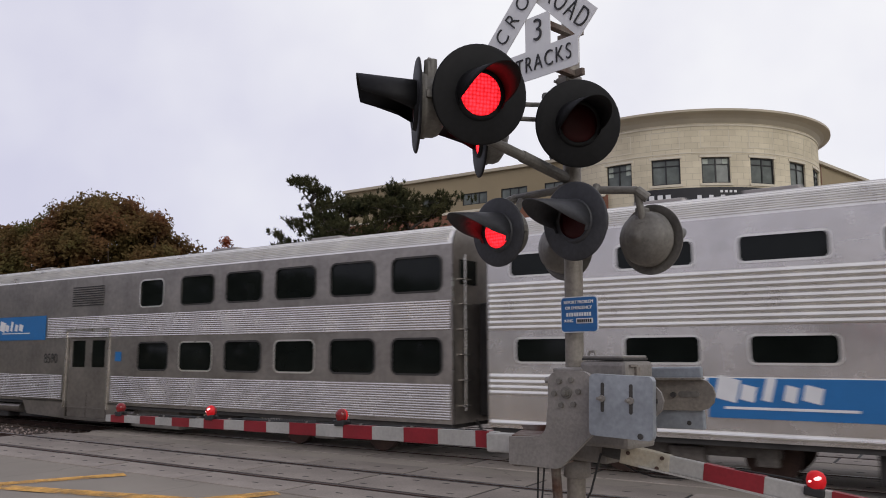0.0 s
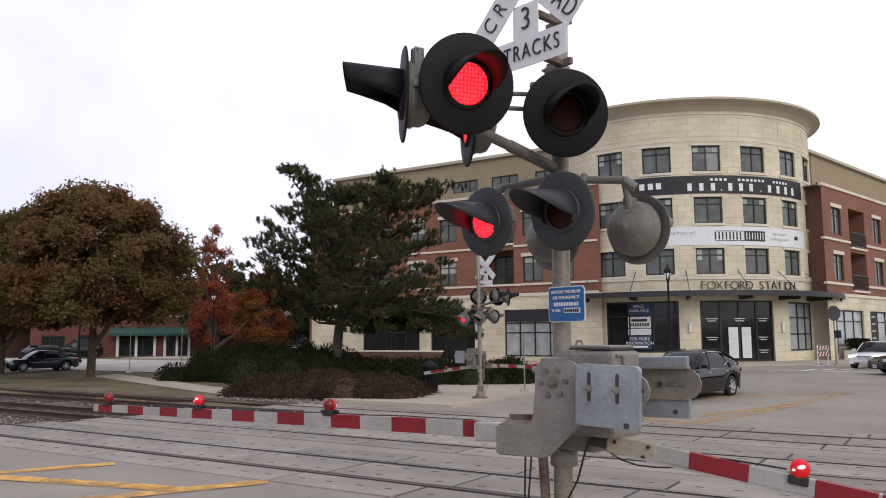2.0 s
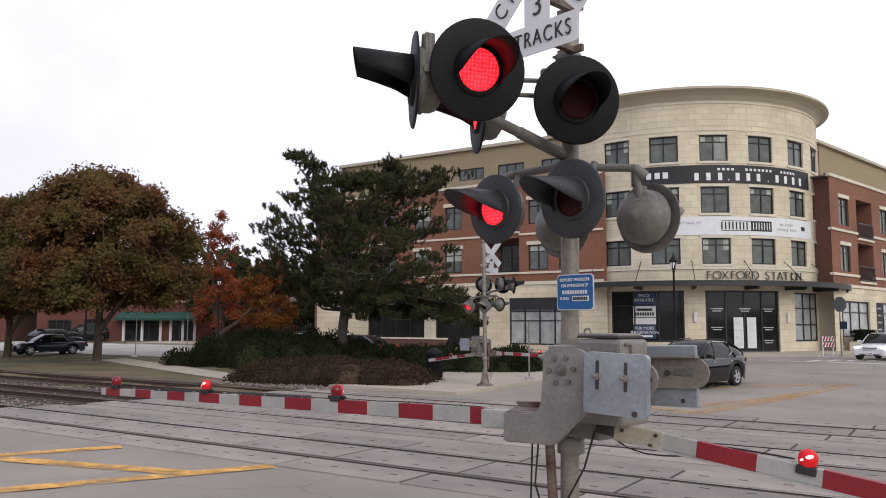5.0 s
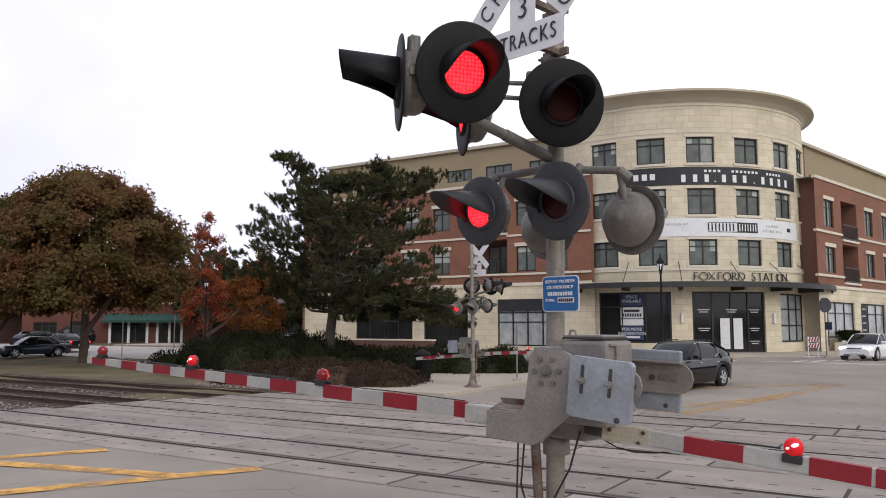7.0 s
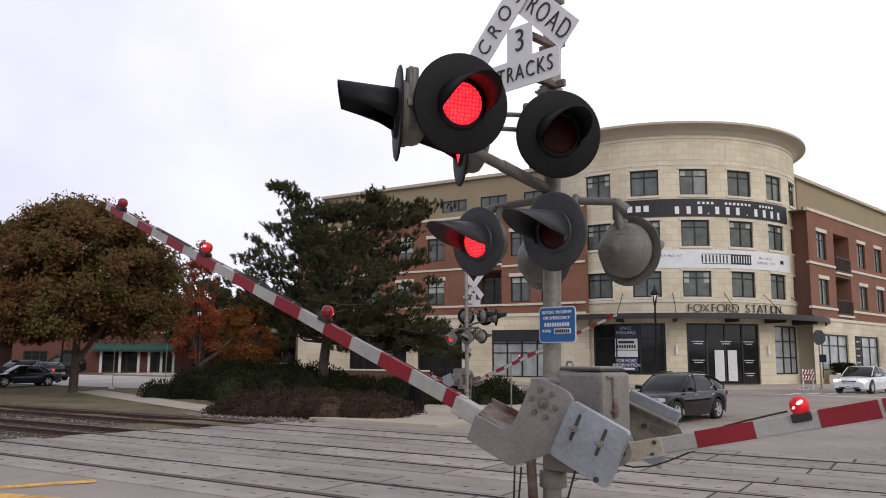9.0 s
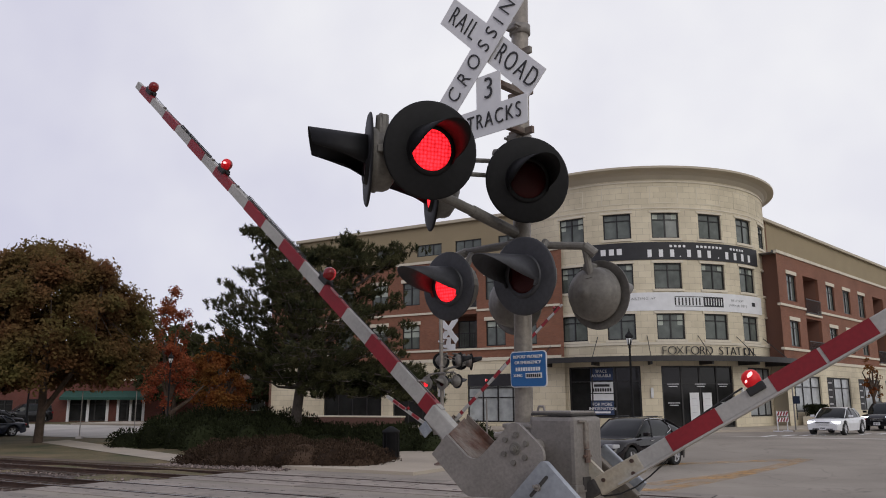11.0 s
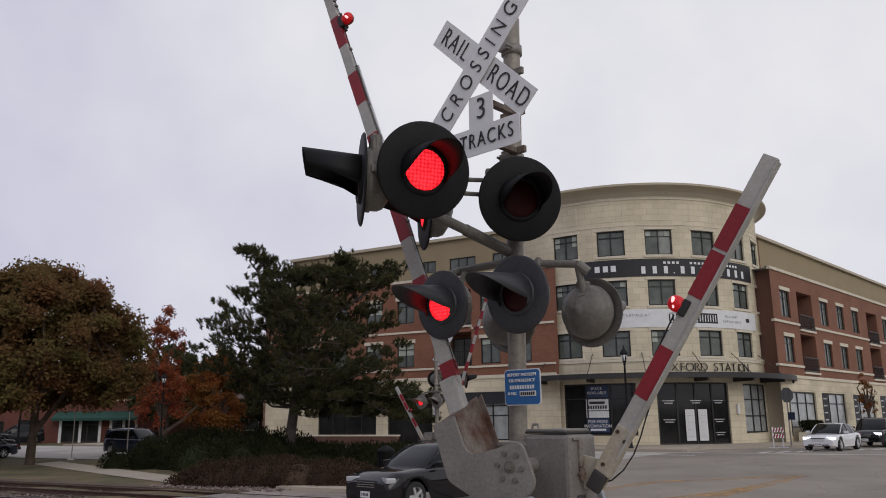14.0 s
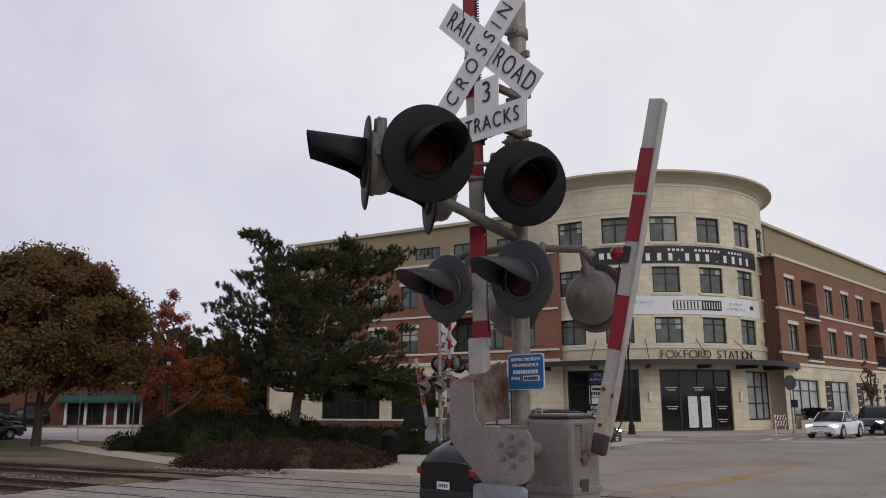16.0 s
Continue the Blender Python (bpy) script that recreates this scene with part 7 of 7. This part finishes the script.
# ---- far side of the street: shops, houses, lamps, small things ----
def shop_row():
    b = thing("brick_shop", Matrix.Translation((0, 0, 0)), "single-storey red-brick shop row with a green awning", "shop")
    mp = lambda a, z, d: Vector((-41.0 + a * 0.965, 79.0 + a * 0.262 + d, z))
    hs = [(1.0, 3.2, 0.9, 2.6), (4.4, 6.6, 0.5, 2.7), (8.2, 11.8, 0.5, 2.7), (12.8, 15.2, 0.5, 2.7), (17.0, 18.4, 1.1, 2.4)]
    wall("wall", mp, 0, 21, 0.0, 4.5, hs, OLDBRICK, b, 0.2, label="old red brick shop front")
    for i, h in enumerate(hs):
        window(b, mp, *h, cols=3, transom=0.25, fw=0.12 if i in (2, 3) else 0.08, pane_mat=SHOPGLASS, name="shop_window")
    for h in hs[2:4]:
        for i in range(3):
            bm = bmesh.new()
            a = h[0] + (h[1] - h[0]) * i / 2
            bar(bm, mp, a - 0.12, a + 0.12, 0.3, 2.75, -0.08, 0.03)
            part("white_post", bm, WHITESIGN, b)
    bm = bmesh.new()
    for z0, z1, d0 in ((2.75, 3.5, 0),):
        rings = []
        for a in (7.8, 15.6):
            rings.append([bm.verts.new(mp(a, z, d)) for z, d in ((3.5, 0.0), (2.85, -1.3), (2.6, -1.3), (2.6, -1.27), (2.8, -1.25), (3.4, 0.0))])
        for i in range(6):
            bm.faces.new((rings[0][i], rings[1][i], rings[1][(i + 1) % 6], rings[0][(i + 1) % 6]))
    part("awning", bm, AWNING, b, "dark green cloth awning")
    bm = bmesh.new()
    bar(bm, mp, -0.1, 21.1, 4.5, 4.7, -0.1, 0.3)
    part("parapet", bm, TRIMSTONE, b)
    bm = bmesh.new()
    bar(bm, mp, 0, 21, 0, 4.45, 9.8, 10)
    bar(bm, mp, 0, 0.2, 0, 4.45, 0.2, 10)
    bar(bm, mp, 20.8, 21, 0, 4.45, 0.2, 10)
    bar(bm, mp, 0, 21, 4.3, 4.45, 0.2, 10)
    part("back_wall", bm, OLDBRICK, b)


def house(m, label, w, d, h, roofm, wallm):
    b = thing("house", m, label, "house", "houses on the far street")
    mp = lambda a, z, dd: Vector((a, dd, z))
    hs = [(w * 0.12, w * 0.3, 0.9, 2.1), (w * 0.44, w * 0.54, 0.2, 2.2), (w * 0.66, w * 0.88, 0.9, 2.1)]
    wall("wall", mp, 0, w, 0, h, hs, wallm, b, 0.15)
    for i, q in enumerate(hs):
        f = window(b, mp, *q, cols=2 if i != 1 else 1, transom=0, fw=0.1, name="window" if i != 1 else "door")
        f.data.materials[0] = WHITESIGN
    bm = bmesh.new()
    bar(bm, mp, 0, 0.15, 0, h, 0.15, d)
    bar(bm, mp, w - 0.15, w, 0, h, 0.15, d)
    bar(bm, mp, 0, w, 0, h, d - 0.15, d)
    part("back_wall", bm, wallm, b)
    bm = bmesh.new()
    rr = [bm.verts.new(p) for p in ((-0.4, -0.5, h), (w + 0.4, -0.5, h), (w + 0.4, d + 0.5, h), (-0.4, d + 0.5, h), (1.2, d / 2, h + 2.2), (w - 1.2, d / 2, h + 2.2))]
    for f in ((0, 1, 5, 4), (1, 2, 5), (2, 3, 4, 5), (3, 0, 4), (3, 2, 1, 0)):
        bm.faces.new([rr[i] for i in f])
    part("roof", bm, roofm, b)
    return b


ROOFING = mat("brown_shingles", (0.16, 0.12, 0.10), 0.9, vary=0.2, scale=2)
shop_row()
house(pose(-55, 76, 0.5, 0, 0, 6), "red-brick house with white windows across the street", 12, 8, 3.0, ROOFING, OLDBRICK)
house(pose(-66, 70, 0.5, 0, 0, 8), "tan house with a brown roof across the street", 11, 8, 3.0, ROOFING, STUCCO)
house(pose(-18.5, 86, 0.5, 0, 0, 10), "red-brick building with a brown roof behind the trees", 13, 9, 4.2, ROOFING, OLDBRICK)


def street_lamp(m):
    g = thing("street_lamp", m, "black ornamental street lamp with a lantern head", "street lamp", "street lamps")
    bm = bmesh.new()
    lathe(bm, [(0.26, 0), (0.26, 0.12), (0.2, 0.2), (0.17, 0.6), (0.09, 0.8), (0.07, 1.0), (0.055, 4.7), (0.09, 4.76), (0.05, 4.85)], None, 14)
    part("post", bm, BLACK, g)
    bm = bmesh.new()
    lathe(bm, [(0.1, 4.85), (0.2, 5.3), (0.24, 5.34), (0.24, 5.4), (0.08, 5.62), (0.03, 5.7), (0.05, 5.75), (0.003, 5.85)], None, 6, False)
    part("lantern", bm, BLACK, g)
    bm = bmesh.new()
    lathe(bm, [(0.105, 4.9), (0.19, 5.27)], Matrix.Rotation(0.05, 4, "Z"), 6, False)
    for v in bm.verts:
        v.co.x *= 1.03
        v.co.y *= 1.03
    part("lantern_glass", bm, POSTER, g)
    return g


first_lamp = street_lamp(pose(13.0, 44.2, 0.5))
copy_thing(first_lamp, pose(-28.3, 62, 0.45))
copy_thing(first_lamp, pose(-18.4, 64, 0.45))


def stop_sign(m):
    g = thing("stop_sign", m, "back of a grey octagonal stop sign on a post", "stop sign")
    bm = bmesh.new()
    box(bm, (0, 0.03, 1.5), (0.06, 0.04, 3.0))
    part("post", bm, GALV, g)
    bm = bmesh.new()
    prism(bm, [(0.42 * math.cos(radians(22.5 + 45 * i)), 2.65 + 0.42 * math.sin(radians(22.5 + 45 * i))) for i in range(8)], -0.004, 0.0)
    part("octagon_plate", bm, DARKGREY, g, "grey octagonal plate seen from behind")
    bm = bmesh.new()
    for x in (-0.16, 0.16):
        box(bm, (x, -0.008, 2.65), (0.05, 0.006, 0.4))
    part("bracket", bm, UNDER, g)
    bm = bmesh.new()
    box(bm, (0.16, 0.02, 1.5), (0.05, 0.03, 2.0))
    part("second_post", bm, UNDER, g)
    bm = bmesh.new()
    box(bm, (0.16, -0.006, 1.55), (0.42, 0.008, 0.4))
    part("small_plate", bm, NAVY, g, "dark square plate seen from behind")
    return g


stop_sign(pose(20.9, 41.4, 0.72, 0, 0, 10))


def planter_box(m):
    g = thing("planter_box", m, "pale stone planter box with a clipped dark hedge", "planter", "planters on the pavement")
    bm = bmesh.new()
    box(bm, (0, 0, 0.3), (2.6, 0.9, 0.6), bevel=0.03)
    part("trough", bm, TRIMSTONE, g)
    rng = random.Random(77)
    vs, fs = [], []
    for _ in range(2600):
        c = Vector((rng.uniform(-1.25, 1.25), rng.uniform(-0.4, 0.4), 0.6 + 0.75 * rng.random() ** 0.7))
        a = Vector((rng.gauss(0, 1), rng.gauss(0, 1), rng.gauss(0, 1))).normalized() * rng.uniform(0.04, 0.09)
        o = a.orthogonal() * 0.5
        k = len(vs)
        vs += [(c - o)[:], (c + o)[:], (c + a * 1.6)[:]]
        fs.append((k, k + 1, k + 2))
    mesh_of("hedge_foliage", vs, fs, JUNIPER, g)
    return g


planter_box(Matrix.Translation(qr(18.9, 55.2, 0.63)) @ Matrix.Rotation(math.atan2(RD.y, RD.x), 4, "Z"))
young = qr(18.2, 65.4)
broad_tree(pose(young.x, young.y, 0.62), "young street tree with a few russet leaves", 4.9, 0.95, 2.0, REDLEAF, 71, 26, 26, 0.08)
# raised brick terrace edge before the corner building
bm = bmesh.new()
box(bm, (0, 0, 0.3), (8.2, 0.45, 0.6))
terrace_edge = part("planter_wall", bm, OLDBRICK, None, "", Matrix.Translation(un(-33.4, 44.6, 0.55)) @ Matrix.Rotation(math.atan2(U.y, U.x), 4, "Z"))
tagged(terrace_edge, "low brick terrace wall with a pale coping before the shop windows", "planter wall")
bm = bmesh.new()
box(bm, (0, 0, 0.65), (8.3, 0.6, 0.1), bevel=0.02)
part("coping", bm, TRIMSTONE, terrace_edge)


def barricade(m):
    g = thing("barricade", m, "orange and white striped road barricade", "barricade")
    for k in range(2):
        bm = bmesh.new()
        box(bm, (0, 0, 0.95 - 0.32 * k), (0.9, 0.03, 0.22))
        board = part("board", bm, WHITESIGN, g)
        for i in range(4):
            bm = bmesh.new()
            box(bm, (-0.33 + 0.22 * i, -0.018, 0.95 - 0.32 * k), (0.1, 0.006, 0.24), Matrix.Rotation(radians(35), 4, "Y"))
            part("stripe", bm, ARMRED, board)
    for s in (-1, 1):
        bm = bmesh.new()
        box(bm, (s * 0.38, 0.03, 0.55), (0.05, 0.03, 1.1))
        box(bm, (s * 0.38, 0.03, 0.03), (0.06, 0.6, 0.06))
        part("leg", bm, WHITESIGN, g)


barricade(pose(20.5, 42.0, 0.6, 0, 0, 25))


def litter_bin(m):
    g = thing("litter_bin", m, "black litter bin by the path", "litter bin")
    bm = bmesh.new()
    lathe(bm, [(0.24, 0.02), (0.3, 0.1), (0.3, 0.95), (0.33, 0.98), (0.33, 1.05), (0.1, 1.2), (0.003, 1.22)], None, 18)
    part("drum", bm, BLACK, g)
    for i in range(12):
        a = 2 * math.pi * i / 12
        bm = bmesh.new()
        box(bm, (0.31 * math.cos(a), 0.31 * math.sin(a), 0.52), (0.02, 0.02, 0.8))
        part("slat", bm, BLACK, g)


litter_bin(pose(-0.35, 30.2, 0.12))


def sign_post(m, h, label):
    g = thing("sign_post", m, label, "sign post", "thin posts on the verge")
    bm = bmesh.new()
    tube(bm, (0, 0, 0), (0, 0, h), 0.03, seg=8)
    part("post", bm, GALV, g)
    bm = bmesh.new()
    box(bm, (0, 0, 0.06), (0.3, 0.3, 0.12), bevel=0.02)
    part("foot", bm, CONCRETE, g)


sign_post(pose(-18.0, 46.0, 0.3), 2.6, "thin grey post in a concrete foot on the verge")
sign_post(pose(-15.2, 46.6, 0.3), 2.6, "thin grey post in a concrete foot beside the path")
sign_post(pose(3.25, 30.0, 0.15), 2.2, "thin green-grey post near the far signal")

# low brick planter wall before the left shops
bm = bmesh.new()
box(bm, (0, 0, 0.45), (12.5, 0.4, 0.9))
pl = part("planter_wall", bm, OLDBRICK, None, "", Matrix.Translation(un(-35.0, 44.0, 0.35)) @ Matrix.Rotation(math.atan2(U.y, U.x), 4, "Z"))
tagged(pl, "low brick planter wall with a pale coping", "planter wall")
bm = bmesh.new()
box(bm, (0, 0, 0.95), (12.6, 0.5, 0.1), bevel=0.02)
part("coping", bm, TRIMSTONE, pl)


# plain foliage belts, added to close the place behind and beside the viewer
def belt(cx, cy, lx, turn, h, seed):
    rng = random.Random(seed)
    vs, fs = [], []
    for _ in range(int(lx * 40)):
        p = Vector((rng.uniform(-lx / 2, lx / 2), rng.uniform(-2.5, 2.5), h * rng.random() ** 0.8))
        s = rng.uniform(0.5, 1.1)
        a = Vector((rng.gauss(0, 1), rng.gauss(0, 1), rng.gauss(0, 1))).normalized()
        b = a.orthogonal().normalized()
        k = len(vs)
        vs += [(p - a * s)[:], (p + b * s)[:], (p + a * s)[:], (p - b * s)[:]]
        fs.append((k, k + 1, k + 2, k + 3))
    ob = mesh_of("backdrop", vs, fs, FARGREEN, None, "", pose(cx, cy, 0, 0, 0, turn))
    tagged(ob, "added belt of plain dull foliage that closes the place", "", "", "structure")


# the unseen ones dim what train steel and glass mirror; heights set for that
belt(-42, -44, 70, 4, 4.5, 61)
belt(38, -46, 80, 4, 3.2, 66)
belt(-75, 10, 90, 80, 11, 62)
belt(80, 0, 110, 100, 4.5, 63)
belt(-70, 105, 130, 8, 10, 64)
belt(60, 140, 150, -20, 12, 65)

build_panels()


# ---- everything that moves ----
def motions():
    base = Matrix.Rotation(math.atan2(U.y, U.x), 4, "Z")
    times = [0.1 * i for i in range(16)] + [2.0, 3.0, 4.0, 6.0, 8.0, 10.0, 12.0, 14.0, 16.0]
    for ob, u0 in ((REAR_CAR, -33.3), (LEAD_CAR, -7.6)):
        walk(ob, [(t, Matrix.Translation(un(u0 + 30.6 * t, 12.97)) @ base) for t in times])
    # gates
    long_a = [(0, -1.2), (6.3, -1.2), (6.6, -0.4), (7, 2.4), (7.5, 7.5), (8, 12.7), (8.5, 17.4), (9, 22.1), (10.2, 33.4), (11.5, 45.8), (12, 50.4), (12.5, 55.2), (13, 59.7), (13.5, 64.3), (14, 69.4), (14.5, 74.5), (15, 78.8), (15.5, 83.9), (16, 88.4)]
    short_a = [(0, -7.4), (6.3, -7.4), (6.6, -6.4), (7, -4.6), (8, 4.0), (9, 12.8), (10.2, 23.2), (11.5, 33.2), (12.5, 43.0), (13.5, 52.3), (14, 57.2), (14.5, 62.4), (15, 67.6), (15.5, 72.4), (16, 77.2)]
    arm, short = near_gate
    for a, low in ((arm, 0), (FAR_OF[arm], DROP)):
        walk(a, [(t, pose(0.27, -0.25, 1.915 - low, 0, g, 9)) for t, g in long_a])
    for s, low in ((short, 0), (FAR_OF[short], DROP)):
        walk(s, [(t, pose(0.28, -0.05, 1.91 - low, 0, -g, 9)) for t, g in short_a])
    # lamps: each board shows its lit face in turn, and its dark face when the gates are up
    on_l = [(-0.16 + 1.005 * k, 0.245 + 1.005 * k) for k in range(15)]
    on_r = [(0.245 + 1.005 * k, 0.845 + 1.005 * k) for k in range(14)]
    for ob, side in near_flips:
        spans = {"L": on_l, "R": on_r, "S": [(-1.0, 14.25)]}[side]
        for o in (ob, FAR_OF[ob]):
            p = o.matrix_basis.translation.copy()
            rows, state = [], 0.0

            def turned(g):
                return Matrix.Translation(p) @ Matrix.Rotation(radians(g), 4, "Z")
            lit0 = any(a <= 0 < b for a, b in spans)
            rows.append((0.0, turned(0 if lit0 else 180)))
            events = sorted([(a, 0) for a, b in spans if 0 < a < 14.25] + [(min(b, 14.26), 180) for a, b in spans if 0 < b])
            for t, goal in events:
                start = 180 - goal
                k0 = round((t - 0.05) * FPS) / FPS
                for i in range(4):
                    rows.append((k0 + i / FPS, turned(start + (goal - start) * i / 3)))
            rows.append((16.0, rows[-1][1]))
            clean = []
            for t, mm in rows:
                if clean and frame(t) <= frame(clean[-1][0]):
                    continue
                clean.append((t, mm))
            walk(o, clean)

    def drive(ob, rows):
        """Rows: seconds, x, y and heading in degrees; the wheels stay on the ground."""
        walk(ob, [(t, pose(x, y, rise(x, y) + 0.012, 0, 0, h)) for t, x, y, h in rows])

    def lane(q, r):
        p = qr(q, r)
        return p.x, p.y
    drive(SUV, [(t, *lane(q, r), 223) for t, q, r in ((0, 14.3, 25.3), (8.8, 14.3, 25.3), (9.4, 14.3, 25.2), (10.5, 14.3, 24.5), (11.5, 14.4, 23.7), (12.5, 14.6, 22.7), (13, 14.9, 20.9), (13.5, 15.2, 18.6), (14, 15.4, 15.7), (14.5, 15.5, 11.4), (15, 15.55, 7.5), (15.3, 15.55, 4.7), (15.5, 15.55, 2.85), (16, 15.6, -2.0))])
    drive(HATCH, [(t, *lane(q, r), 43) for t, q, r in ((0, 11.6, -8.0), (11, 11.6, -8.0), (12.5, 11.6, -5.0), (13.5, 11.6, -0.6), (14, 11.6, 2.0), (14.5, 11.6, 5.1), (15, 11.5, 7.6), (15.5, 11.5, 10.65), (16, 11.4, 14.0))])
    drive(WHITE_CAR, [(t, *lane(q, r), 223 + d) for t, q, r, d in ((0, 14.3, 44.6, 0), (1.5, 14.3, 44.6, 0), (16, 14.3, 44.6, 0))])
    drive(QUEUE_CAR, [(t, *lane(q, r), 223) for t, q, r in ((0, 13.9, 62.0), (9.5, 13.9, 60.0), (11.2, 13.9, 51.6), (12, 13.9, 51.0), (16, 13.9, 50.8))])
    drive(PASSING, [(t, x, y, h) for t, x, y, h in ((0, 40, 33.0, 175), (1.5, 26.6, 34.6, 176), (2.0, 21.9, 35.2, 176), (2.6, 16.4, 35.8, 176), (3.0, 12.8, 36.0, 175), (3.4, 9.3, 36.6, 165), (3.9, 5.0, 38.6, 152), (5, -5, 45.0, 148), (6, -16, 52.2, 147), (8, -40, 68, 147), (16, -100, 107, 147))])
    drive(JEEP, [(t, x, y, h) for t, x, y, h in ((0, -70, 86, -32), (11, -42, 68.2, -32), (12.9, -27.5, 59.0, -33), (13.5, -22.3, 55.8, -33), (14.0, -16.5, 52.2, -33), (14.4, -11.2, 48.8, -33), (16, 8, 37.0, -33))])
    drive(RED_CAR, [(t, x, y, h) for t, x, y, h in ((0, -9.0, 48.5, 147), (7.0, -9.0, 48.5, 147), (8.0, -18.0, 54.4, 147), (9.0, -29.3, 61.6, 147), (9.6, -36.0, 66.0, 147), (12, -60, 81.5, 147), (16, -90, 101, 147))])


motions()
